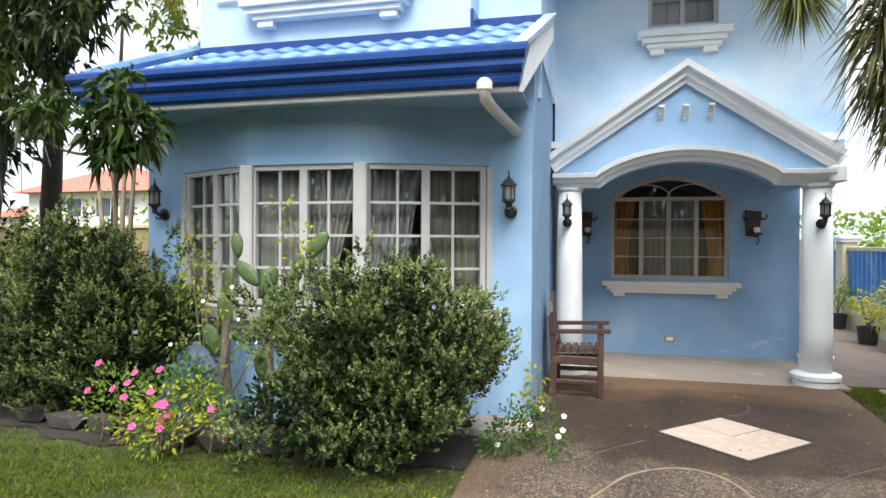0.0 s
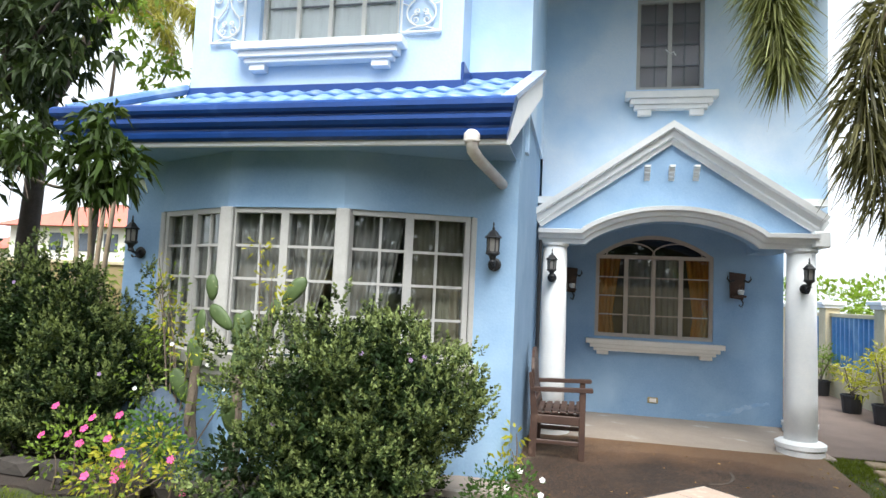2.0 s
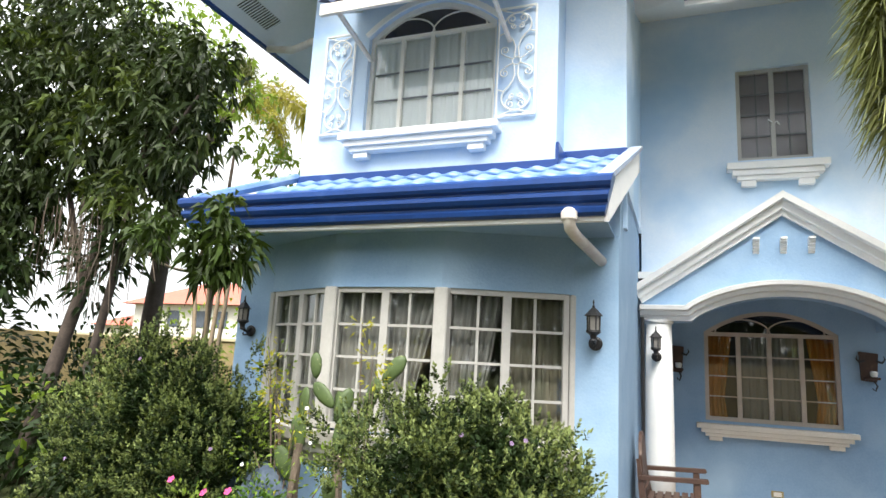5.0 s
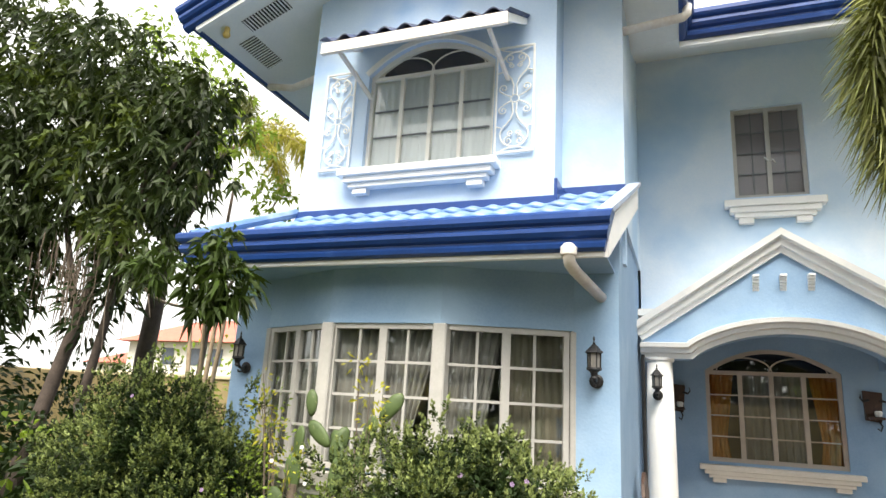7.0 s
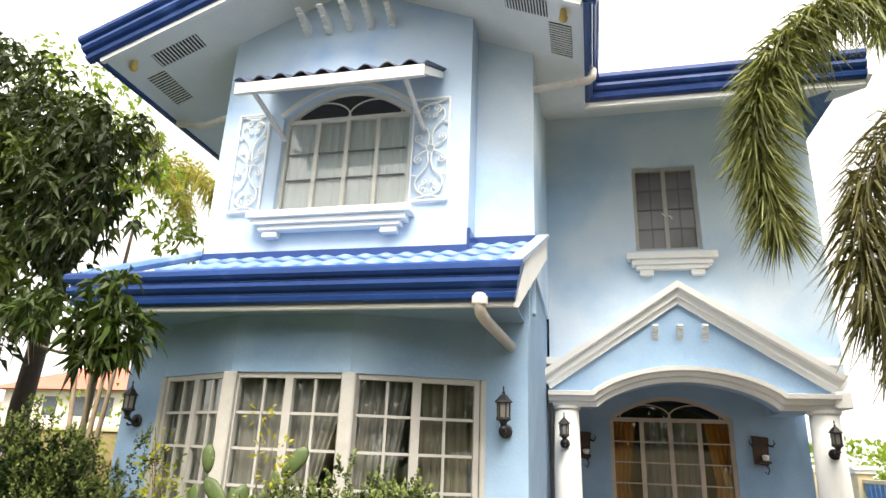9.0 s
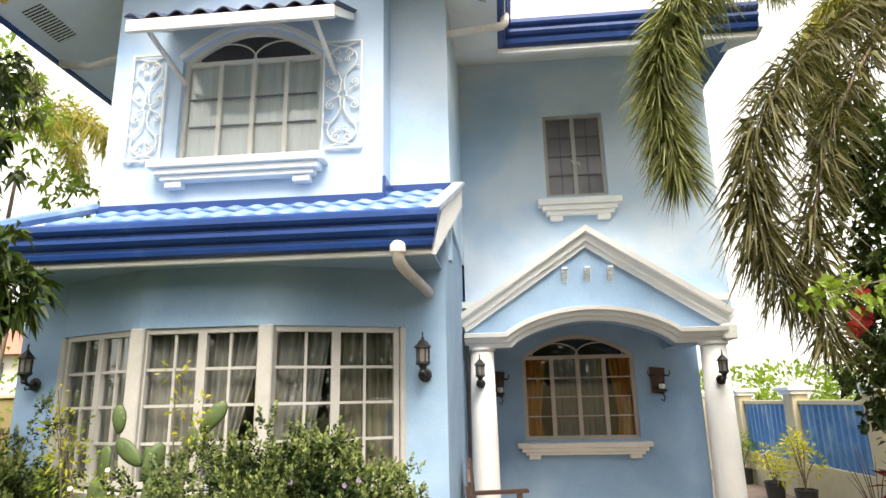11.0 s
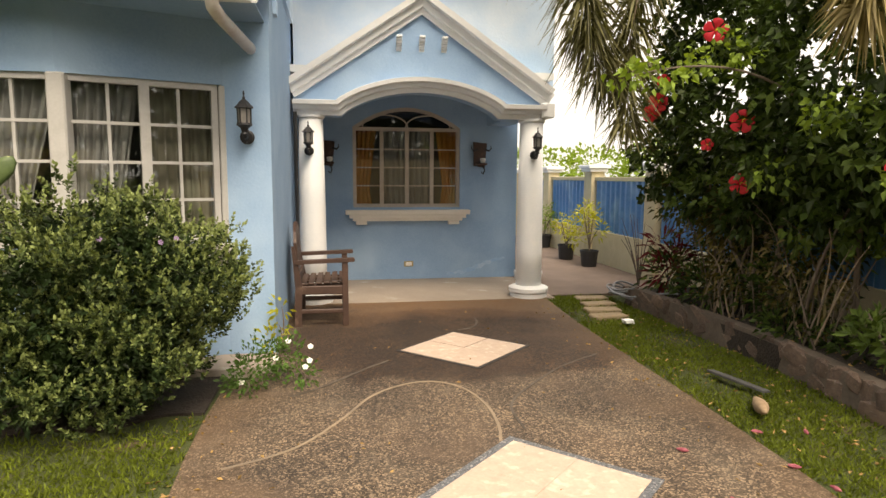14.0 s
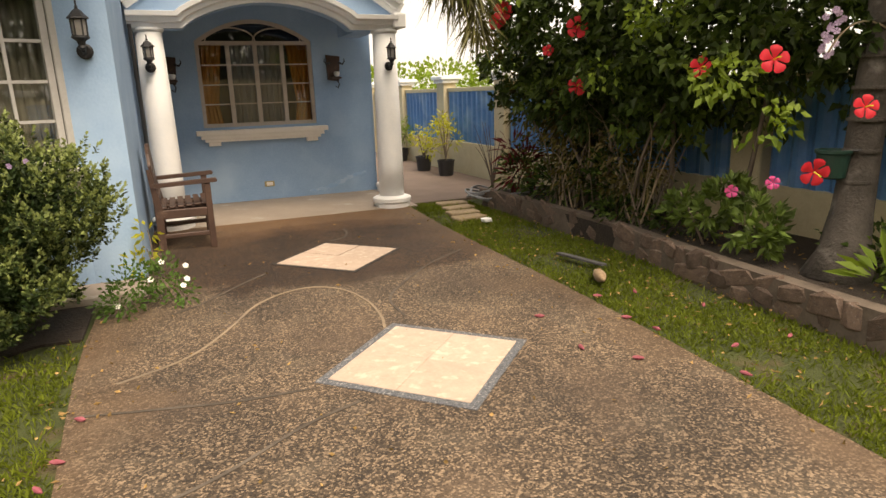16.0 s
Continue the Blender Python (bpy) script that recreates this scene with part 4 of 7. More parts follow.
    l.new(sd.outputs[0], sr.inputs["Value"])
    silt = n.new("ShaderNodeMix")
    silt.data_type = "RGBA"
    l.new(sr.outputs[0], silt.inputs["Factor"])
    l.new(rust.outputs["Result"], silt.inputs["A"])
    silt.inputs["B"].default_value = (0.118, 0.070, 0.036, 1)
    l.new(silt.outputs["Result"], b.inputs["Base Color"])
    bp = n.new("ShaderNodeBump")
    bp.inputs["Strength"].default_value = 0.7
    bp.inputs["Distance"].default_value = 0.006
    bp.invert = True
    l.new(vo.outputs["Distance"], bp.inputs["Height"])
    l.new(bp.outputs[0], b.inputs["Normal"])
    return m


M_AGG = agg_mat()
M_GRASS0 = mat("lawn_soil", (0.054, 0.068, 0.013), (0.030, 0.040, 0.010), 0.95, scale=2.0, fine=60, bump=0.8, dist=0.03, spots=((0.085, 0.06, 0.03), 3.0, 0.58, 0.72))
M_SOIL = mat("dark_soil", (0.045, 0.032, 0.023), (0.025, 0.019, 0.015), 0.95, scale=6, fine=50, bump=0.9, dist=0.03)
M_CONC = mat("porch_concrete", (0.36, 0.30, 0.245), (0.27, 0.22, 0.18), 0.7, scale=2, fine=40, bump=0.2, spots=((0.5, 0.47, 0.42), 2.5, 0.6, 0.75))
M_PATHC = mat("side_path_concrete", (0.18, 0.13, 0.105), (0.12, 0.087, 0.07), 0.8, scale=2, fine=40, bump=0.3)
M_SLAB = mat("cream_floor_tile", (0.46, 0.36, 0.29), (0.37, 0.28, 0.22), 0.55, scale=9, fine=60, bump=0.12, spots=((0.53, 0.45, 0.36), 14, 0.55, 0.7), obrand=0.05)
M_PEB = mat("grey_pebble_border", (0.15, 0.16, 0.175), (0.03, 0.034, 0.042), 0.6, scale=70, fine=130, bump=0.8, dist=0.008, spots=((0.30, 0.29, 0.275), 75, 0.58, 0.64))
M_RIM = mat("dark_cement_rim", (0.035, 0.032, 0.03), (0.018, 0.016, 0.015), 0.7, scale=20, fine=80, bump=0.4)
M_INLAY = mat("inlay_cement", (0.31, 0.235, 0.16), (0.17, 0.13, 0.09), 0.75, scale=6, fine=90, bump=0.3, spots=((0.11, 0.088, 0.07), 3.0, 0.52, 0.72))
M_INLAYW = mat("worn_inlay_cement", (0.125, 0.102, 0.08), (0.062, 0.05, 0.04), 0.8, scale=9, fine=110, bump=0.4, spots=((0.06, 0.048, 0.038), 3.5, 0.42, 0.6))
bm = bmesh.new()
bmesh.ops.create_grid(bm, x_segments=2, y_segments=2, size=400)
ground = part("ground", bm, M_GRASS0)
ground.location.z = -0.03
tagged(ground, "green lawn and earth round the house", "ground", kind="structure")

# driveway: a gently bowed slab
dl = lambda y: -1.80 - 0.05 * math.sin(y * 1.3)
dr = lambda y: 1.58 + 0.05 * max(y, -6.5) + 0.03 * math.sin(y * 1.1)
ys = [-0.02 - 0.5 * k for k in range(40)]
fc = []
for a, b in zip(ys, ys[1:]):
    la, lb = (dl(a) if a < -2.9 else WX1 - 0.0), (dl(b) if b < -2.9 else WX1 - 0.0)
    fc.append([(la, a), (lb, b), (dr(b), b), (dr(a), a)])
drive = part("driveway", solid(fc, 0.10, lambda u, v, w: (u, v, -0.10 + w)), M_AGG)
tagged(drive, "brown exposed aggregate driveway with worn patches", "driveway", kind="structure")
porch = part("porch_floor", boxm(-1.53, 1.70, -0.02, PY + 0.02, -0.10, 0.004, 0.003), M_CONC)
tagged(porch, "pale smooth concrete porch floor", "porch floor", kind="structure")
pathc = part("side_path", boxm(1.70, 3.60, 0.15, 12, -0.10, 0.0), M_PATHC)
tagged(pathc, "damp brown concrete side path", "path", kind="structure")
apron = part("wall_apron", boxm(-2.6, -1.52, -2.62, -2.21, -0.05, 0.05, 0.01), M_CONC)
tagged(apron, "low cement ledge at the wing's corner", "ledge", kind="structure")


# diamonds of four tiles in a pebble border
def diamond(cx, cy, turn, edge=0.80, rim=0.05, rim_mat=None, joint=0.001):
    d = thing("paving_diamond", "cream tile diamond with a dark pebble border", "paving inlay", "paving diamonds", at=(cx, cy, 0))
    d.rotation_euler.z = radians(turn)
    e = edge / 2
    part("border", solid([[(-e - rim, -e - rim), (e + rim, -e - rim), (e + rim, e + rim), (-e - rim, e + rim)]], 0.02, lambda u, v, w: (u, v, -0.015 + w)), rim_mat or M_PEB, d)
    for i in (0, 1):
        for j in (0, 1):
            x, y = -e + e * i, -e + e * j
            part("tile", boxm(x + (joint if i and j else 0.001), x + e - 0.001, y + (joint if i and j else 0.001), y + e - 0.001, 0.0, 0.009, 0.0015), M_SLAB, d)
    return d


diamond(0.09, -2.165, 44.5, 0.80, 0.03, M_RIM, 0.012)
diamond(-0.025, -4.70, 44.5)


def inlay(pts, w=0.022, material=None):
    ob = part("inlay_line", sweep(pts, [(-w / 2, 0.001), (w / 2, 0.001), (w / 2, 0.005), (-w / 2, 0.005)], flat), material or M_INLAYW)
    return tagged(ob, "thin curved cement line set in the driveway", "inlay line", "driveway lines")


def smooth_line(pts, n=6):
    """A curve through points, evenly rounded."""
    out = []
    q = [Vector(pts[0]) * 2 - Vector(pts[1])] + [Vector(p) for p in pts] + [Vector(pts[-1]) * 2 - Vector(pts[-2])]
    for i in range(1, len(q) - 2):
        for k in range(n):
            t = k / n
            p = 0.5 * (2 * q[i] + (q[i + 1] - q[i - 1]) * t + (2 * q[i - 1] - 5 * q[i] + 4 * q[i + 1] - q[i + 2]) * t * t + (3 * q[i] - q[i - 1] - 3 * q[i + 1] + q[i + 2]) * t ** 3)
            out.append((p.x, p.y))
    out.append(tuple(pts[-1]))
    return out


inlay(smooth_line([(-1.62, -4.24), (-1.36, -4.11), (-1.185, -3.95), (-0.985, -3.63), (-0.79, -3.265), (-0.547, -3.055), (-0.315, -3.02), (-0.125, -3.20), (-0.037, -3.55), (-0.045, -3.9), (-0.09, -4.12)]), 0.019, M_INLAY)
inlay(smooth_line([(0.10, -3.98), (0.12, -3.60), (0.31, -3.29), (0.76, -2.81), (1.2, -2.5)]), 0.018)
inlay(smooth_line([(-1.35, -3.2), (-1.13, -3.02), (-0.81, -2.64), (-0.60, -2.43)]), 0.018)
inlay(smooth_line([(0.44, -1.0), (0.42, -1.2), (0.32, -1.42), (0.16, -1.5)]))
inlay(smooth_line([(-1.78, -4.55), (-1.39, -4.65), (-1.06, -4.73), (-0.70, -4.76)]), 0.018)
inlay(smooth_line([(-1.5, -5.5), (-1.16, -5.35), (-0.8, -5.12), (-0.5, -5.0)]), 0.018)

# ---- beds, kerb of field stones ----
bed = part("planting_bed", solid([[(2.40, -9.0), (3.60, -9.0), (3.60, -0.5), (2.52, -0.5)]], 0.28, lambda u, v, w: (u, v, -0.10 + w)), M_SOIL)
tagged(bed, "dark earth planting bed behind the stone kerb", "planting bed", kind="structure")
M_STONE = mat("field_stone", (0.17, 0.115, 0.085), (0.075, 0.05, 0.04), 0.85, scale=7, fine=45, bump=0.6, dist=0.01, spots=((0.22, 0.185, 0.16), 9, 0.58, 0.75), obrand=0.35)
M_MORT = mat("kerb_mortar", (0.15, 0.115, 0.09), (0.085, 0.066, 0.052), 0.9, scale=8, fine=50, bump=0.5)


def stone_mesh(seed):
    rnd = random.Random(seed)
    bm = bmesh.new()
    bmesh.ops.create_icosphere(bm, subdivisions=1, radius=0.5)
    for v in bm.verts:
        v.co = Vector([math.copysign(abs(c) ** 0.6 * 0.72, c) for c in v.co]) * rnd.uniform(0.85, 1.1)
    me = bpy.data.meshes.new("stone")
    bm.to_mesh(me)
    bm.free()
    me.materials.append(M_STONE)
    return me


STONES = [stone_mesh(s) for s in range(7)]
kx = lambda y: 2.45 - 0.085 * min(3.0, max(0.0, -y - 3.0)) + 0.025 * math.sin(y * 1.7)
kerb = thing("stone_kerb", "low weathered field stone retaining kerb with mortar joints", "kerb", kind="structure")
kp = [(kx(-0.5 - 0.5 * k) + 0.09, -0.5 - 0.5 * k) for k in range(18)]
part("mortar_core", sweep(kp, [(-0.07, -0.08), (0.07, -0.08), (0.06, 0.215), (-0.06, 0.215)], flat), M_MORT, kerb)
rnd = random.Random(4)
for course, z0 in enumerate((0.03, 0.15)):
    y = -0.45 + 0.07 * course
    while y > -9.0:
        w = rnd.choice((0.12, 0.17, 0.22, 0.30, 0.36)) * rnd.uniform(0.85, 1.15)
        h = rnd.uniform(0.11, 0.19)
        ob = new("stone", rnd.choice(STONES))
        ob.parent = kerb
        ob.location = (kx(y - w / 2) + 0.045 + rnd.uniform(-0.02, 0.012), y - w / 2, min(z0 + rnd.uniform(-0.02, 0.05), 0.235 - h / 2))
        ob.scale = (0.06, w * rnd.uniform(1.05, 1.3), h * 1.15)
        ob.rotation_euler = (rnd.uniform(-0.45, 0.45), rnd.uniform(-0.1, 0.1), rnd.uniform(-0.12, 0.12))
        y -= w

# rocks round the garden bed by the bay window
rnd = random.Random(9)
# darker copy of the stone; the shrubs' shade is put into its colour
M_ROCKD = mat("shaded_rock", (0.065, 0.055, 0.048), (0.03, 0.025, 0.021), 0.9, scale=7, fine=45, bump=0.6, dist=0.01)
ROCK = STONES[3].copy()
ROCK.materials[0] = M_ROCKD
for k in range(9):
    ob = new("garden_rock", ROCK)
    ob.location = (-5.75 + 0.40 * k + rnd.uniform(-0.05, 0.05), -3.12 - 0.22 * math.sin(k / 10 * math.pi) + rnd.uniform(-0.06, 0.06), 0.05)
    ob.scale = (rnd.uniform(0.32, 0.5), rnd.uniform(0.2, 0.3), rnd.uniform(0.16, 0.26))
    ob.rotation_euler.z = rnd.uniform(-0.5, 0.5)
    tagged(ob, "grey weathered rock edging the garden bed", "rock", "bed edging rocks")
edge = lambda x: -3.42 + 0.13 * math.sin(x * 2.9) + 0.05 * math.sin(x * 11)
bx_ = [-6.6 + 0.118 * k for k in range(41)]
bedl = part("garden_bed", solid([[(a, edge(a)), (b, edge(b)), (b, -2.2), (a, -2.2)] for a, b in zip(bx_, bx_[1:])], 0.10, lambda u, v, w: (u, v, -0.11 + w)), M_SOIL)
tagged(bedl, "dark earth bed under the bay window", "planting bed", kind="structure")

# stepping stones, white stone, plank, husk
M_STEP = mat("stepping_slab", (0.33, 0.25, 0.16), (0.24, 0.18, 0.11), 0.85, scale=6, fine=50, bump=0.4)
for k, (x, y) in enumerate(((2.15, -0.12), (2.09, -0.47), (2.00, -0.80), (1.93, -1.12))):
    ob = part("stepping_stone", boxm(-0.2, 0.2, -0.10, 0.10, -0.03, 0.018, 0.012), M_STEP)
    ob.location, ob.rotation_euler.z = (x, y, 0), radians((-4, 5, -2, 6)[k])
    tagged(ob, "sandy flat stepping stone set in the grass", "stepping stone", "stepping stones")
wst = new("white_stone", STONES[2].copy())
wst.data.materials[0] = M_WHITE
wst.location, wst.scale = (1.96, -1.52, 0.035), (0.14, 0.12, 0.06)
tagged(wst, "small white stone on the grass", "stone")
pk = part("broken_tile_piece", rot_to(boxm(-0.26, 0.26, -0.035, 0.035, -0.008, 0.010, 0.003), Matrix.Rotation(0.1, 4, "X")), mat("grey_plank", (0.085, 0.085, 0.085), (0.045, 0.045, 0.046), 0.7, scale=9, bump=0.3))
pk.location, pk.rotation_euler.z = (1.90, -3.42, 0.03), radians(102)
tagged(pk, "grey broken strip lying on the lawn", "strip")
hk = part("palm_husk", lathe([(0.004, -0.22), (0.022, -0.14), (0.042, -0.02), (0.048, 0.06), (0.03, 0.15), (0.008, 0.21)], 10), mat("dry_husk", (0.34, 0.24, 0.15), (0.22, 0.15, 0.09), 0.9, scale=12, bump=0.5), smooth=True)
hk.rotation_euler, hk.location = (radians(84), 0, radians(-28)), (1.71, -3.93, 0.048)
tagged(hk, "dry brown palm husk on the lawn", "husk")

# ---- side fence ----
M_FCREAM = mat("cream_fence_paint", (0.62, 0.54, 0.36), (0.50, 0.42, 0.27), 0.75, scale=3, fine=40, bump=0.3, spots=((0.36, 0.29, 0.19), 3.0, 0.6, 0.8))
M_FBLUE = mat("blue_corrugated_sheet", (0.085, 0.25, 0.52), (0.055, 0.18, 0.41), 0.4, scale=3, fine=30, bump=0.05, spots=((0.22, 0.38, 0.57), 2.5, 0.50, 0.72))
FX = 3.60
fence = thing("boundary_fence", "cream masonry fence with blue corrugated panels and white post caps", "fence", kind="structure")
part("base_wall", boxm(FX, FX + 0.14, -10.5, 14, -0.1, 0.57, 0.008), M_FCREAM, fence)
py = [1.12 + 2.35 * k for k in range(-5, 6)]
for y in py:
    part("post", boxm(FX - 0.06, FX + 0.20, y - 0.17, y + 0.17, -0.1, 1.62, 0.012), M_FCREAM, fence)
    bm = boxm(FX - 0.10, FX + 0.24, y - 0.22, y + 0.22, 1.62, 1.68, 0.008)
    box(bm, FX - 0.14, FX + 0.28, y - 0.26, y + 0.26, 1.68, 1.75, 0.012)
    part("post_cap", bm, M_WHITE, fence, "white moulded post cap")
for a, b in zip(py, py[1:]):
    a, b = a + 0.17, b - 0.17
    part("top_rail", boxm(FX + 0.01, FX + 0.13, a, b, 1.46, 1.53, 0.006), M_FCREAM, fence)
    bm = bmesh.new()
    prev = None
    n = int((b - a) / 0.0475)
    for k in range(n + 1):
        y = a + (b - a) * k / n
        x = FX + 0.05 + (0.018 if (k // 2) % 2 else -0.018)
        cur = (bm.verts.new((x, y, 0.571)), bm.verts.new((x, y, 1.458)))
        if prev:
            bm.faces.new((prev[0], cur[0], cur[1], prev[1]))
        prev = cur
    ob = part("corrugated_panel", bm, M_FBLUE, fence)
    ob.modifiers.new("sheet", "SOLIDIFY").thickness = 0.004

# garden wall at the west; the panel behind is unseen, closing the plot for reflections
M_OCHRE = mat("ochre_wall_paint", (0.36, 0.28, 0.14), (0.26, 0.20, 0.10), 0.85, scale=2, fine=30, bump=0.3, spots=((0.14, 0.11, 0.06), 1.5, 0.55, 0.75))
gw = thing("garden_wall", "ochre painted masonry garden wall", "wall", kind="structure")
part("wall_panel", boxm(-30, WX0 - 0.01, 4.0, 4.18, -0.1, 1.85, 0.01), M_OCHRE, gw)
part("wall_panel", boxm(-14.0, -13.8, -16, 4.0, -0.1, 1.85, 0.01), M_OCHRE, gw)
part("wall_panel", boxm(-14.0, 3.74, -16.2, -16, -0.1, 2.2, 0.01), M_OCHRE, gw)
part("wall_coping", boxm(-30, WX0 - 0.01, 3.96, 4.22, 1.852, 1.93, 0.01), M_FCREAM, gw)

# neighbour's house far off
nb = thing("neighbour_house", "distant cream house with a red tiled hip roof", "house")
M_NW = mat("neighbour_paint", (0.78, 0.74, 0.66), (0.70, 0.66, 0.58), 0.8, scale=1, fine=10, bump=0.1)
M_RED = mat("red_roof_tile", (0.48, 0.14, 0.09), (0.38, 0.10, 0.07), 0.7, scale=1.5, fine=12, bump=0.2)


def hip(x0, x1, y0, y1, z, h, ov=0.7):
    bm = bmesh.new()
    x0, x1, y0, y1 = x0 - ov, x1 + ov, y0 - ov, y1 + ov
    r = (y1 - y0) / 2
    vs = [bm.verts.new(p) for p in ((x0, y0, z), (x1, y0, z), (x1, y1, z), (x0, y1, z), (x0 + r, (y0 + y1) / 2, z + h), (x1 - r, (y0 + y1) / 2, z + h))]
    for f in ((0, 1, 5, 4), (1, 2, 5), (2, 3, 4, 5), (3, 0, 4), (0, 3, 2, 1)):
        bm.faces.new([vs[k] for k in f])
    return bm


part("wall", boxm(-37, -28, 25.5, 32, 0, 4.7), M_NW, nb)
part("roof", hip(-37, -28, 25.5, 32, 4.7, 1.9), M_RED, nb)
part("wall", boxm(-41, -36.9, 26.5, 32, 0, 3.2), M_NW, nb)
part("roof", hip(-41, -36.9, 26.5, 32, 3.2, 1.5), M_RED, nb)
M_NWIN = mat("far_window", (0.10, 0.12, 0.15), (0.07, 0.08, 0.1), 0.2, bump=0)
for x in (-35.6, -33.4, -31.2, -29.4):
    for z in (1.0, 3.2):
        part("window", boxm(x - 0.5, x + 0.5, 25.44, 25.5, z, z + 1.1, 0.02), M_NWIN, nb)


# salts drying out of the porch wall above the floor
M_SALT = mat("salt_crust", (0.42, 0.55, 0.69), (0.29, 0.46, 0.66), 0.9, scale=9, fine=60, bump=0.4, spots=((0.25, 0.42, 0.64), 5, 0.46, 0.62))
bm = bmesh.new()
prev = None
rs = random.Random(8)
for k in range(25):
    u = k / 24
    x = 0.60 + 0.90 * u
    z = 0.09 + 0.22 * u * u * (3 - 2 * u) + 0.012 * math.sin(k * 1.7) + rs.uniform(-0.006, 0.006)
    w = 0.012 + 0.05 * math.sin(math.pi * u) + rs.uniform(0, 0.012)
    cur = [bm.verts.new((x, PY - 0.0035, z)), bm.verts.new((x, PY - 0.0035, z - w)), bm.verts.new((x, PY + 0.002, z)), bm.verts.new((x, PY + 0.002, z - w))]
    if prev:
        for a, c in ((0, 1), (2, 0), (1, 3)):
            bm.faces.new((prev[a], cur[a], cur[c], prev[c]))
    prev = cur
part("salt_stain", bm, M_SALT, house, "whitish salt crust low on the wall")

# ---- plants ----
# shrub shoots: dark bases and bright tips put light and shade into leaf colour
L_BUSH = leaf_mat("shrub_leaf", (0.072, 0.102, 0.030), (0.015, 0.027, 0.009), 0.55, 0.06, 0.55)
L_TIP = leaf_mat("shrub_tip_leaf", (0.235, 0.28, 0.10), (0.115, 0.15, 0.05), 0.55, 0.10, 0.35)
L_DARK = leaf_mat("tree_leaf_dark", (0.045, 0.064, 0.022), (0.02, 0.033, 0.012), 0.4, 0.13, 0.5)
L_GOLD = leaf_mat("golden_palm_leaflet", (0.34, 0.31, 0.055), (0.20, 0.19, 0.04), 0.45, 0.3, 0.4)
L_MID = leaf_mat("tree_leaf_mid", (0.13, 0.19, 0.045), (0.07, 0.11, 0.03), 0.35, 0.2, 0.5)
L_MANGO = leaf_mat("mango_lit_leaf", (0.095, 0.125, 0.035), (0.045, 0.065, 0.02), 0.45, 0.2, 0.5)
L_UND = leaf_mat("darkened_leaf", (0.026, 0.046, 0.014), (0.013, 0.026, 0.009), 0.5, 0.1, 0.5)
L_HIB = leaf_mat("hibiscus_leaf", (0.046, 0.074, 0.015), (0.02, 0.036, 0.008), 0.4, 0.13, 0.5)
L_LIME = leaf_mat("young_leaf", (0.21, 0.29, 0.05), (0.12, 0.19, 0.032), 0.5, 0.3, 0.3)
L_YEL = leaf_mat("yellow_leaf", (0.44, 0.40, 0.05), (0.27, 0.29, 0.045), 0.5, 0.3, 0.3)
L_PALM = leaf_mat("palm_leaflet", (0.19, 0.20, 0.07), (0.06, 0.072, 0.028), 0.4, 0.2, 0.75)
L_PALMD = leaf_mat("palm_leaflet_dark", (0.14, 0.13, 0.052), (0.05, 0.05, 0.022), 0.5, 0.2, 0.7)
L_PERI = leaf_mat("periwinkle_leaf", (0.09, 0.17, 0.04), (0.05, 0.10, 0.022), 0.45, 0.2, 0.4)
L_TAN = leaf_mat("dry_palm_leaflet", (0.26, 0.21, 0.10), (0.15, 0.12, 0.05), 0.6, 0.2, 0.4)
L_OLIVE = leaf_mat("olive_leaf", (0.13, 0.105, 0.028), (0.055, 0.045, 0.014), 0.55, 0.15, 0.6)
L_RED = leaf_mat("red_leaf", (0.14, 0.02, 0.025), (0.07, 0.012, 0.015), 0.45, 0.2, 0.4)
L_GRASS = leaf_mat("grass_blade", (0.125, 0.155, 0.016), (0.06, 0.082, 0.010), 0.7, 0.22, 0.45)
P_RED = leaf_mat("hibiscus_petal", (0.74, 0.045, 0.07), (0.58, 0.02, 0.035), 0.5, 0.3, 0.12)
P_PINK = leaf_mat("pink_petal", (0.80, 0.13, 0.36), (0.7, 0.08, 0.28), 0.5, 0.3, 0.15)
P_WHITE = leaf_mat("white_petal", (0.85, 0.85, 0.83), (0.8, 0.8, 0.76), 0.5, 0.2, 0.05)
P_LILAC = leaf_mat("orchid_petal", (0.42, 0.30, 0.50), (0.30, 0.19, 0.38), 0.5, 0.2, 0.15)
P_ORCH = leaf_mat("pale_orchid_petal", (0.58, 0.46, 0.62), (0.42, 0.28, 0.48), 0.5, 0.2, 0.3)
P_YEL = leaf_mat("yellow_petal", (0.72, 0.66, 0.10), (0.6, 0.52, 0.08), 0.5, 0.3, 0.15)
M_BARK = mat("grey_bark", (0.20, 0.155, 0.12), (0.11, 0.085, 0.065), 0.9, scale=9, fine=70, bump=0.7, dist=0.01)
M_BARKD = mat("dark_bark", (0.095, 0.072, 0.06), (0.05, 0.038, 0.032), 0.9, scale=9, fine=70, bump=0.7, dist=0.01)
M_TWIG = mat("dry_twig", (0.36, 0.28, 0.19), (0.24, 0.18, 0.12), 0.9, scale=15, fine=80, bump=0.3)
RNG = np.random.default_rng(7)


def unit(a):
    return a / np.maximum(np.linalg.norm(a, axis=-1, keepdims=True), 1e-9)


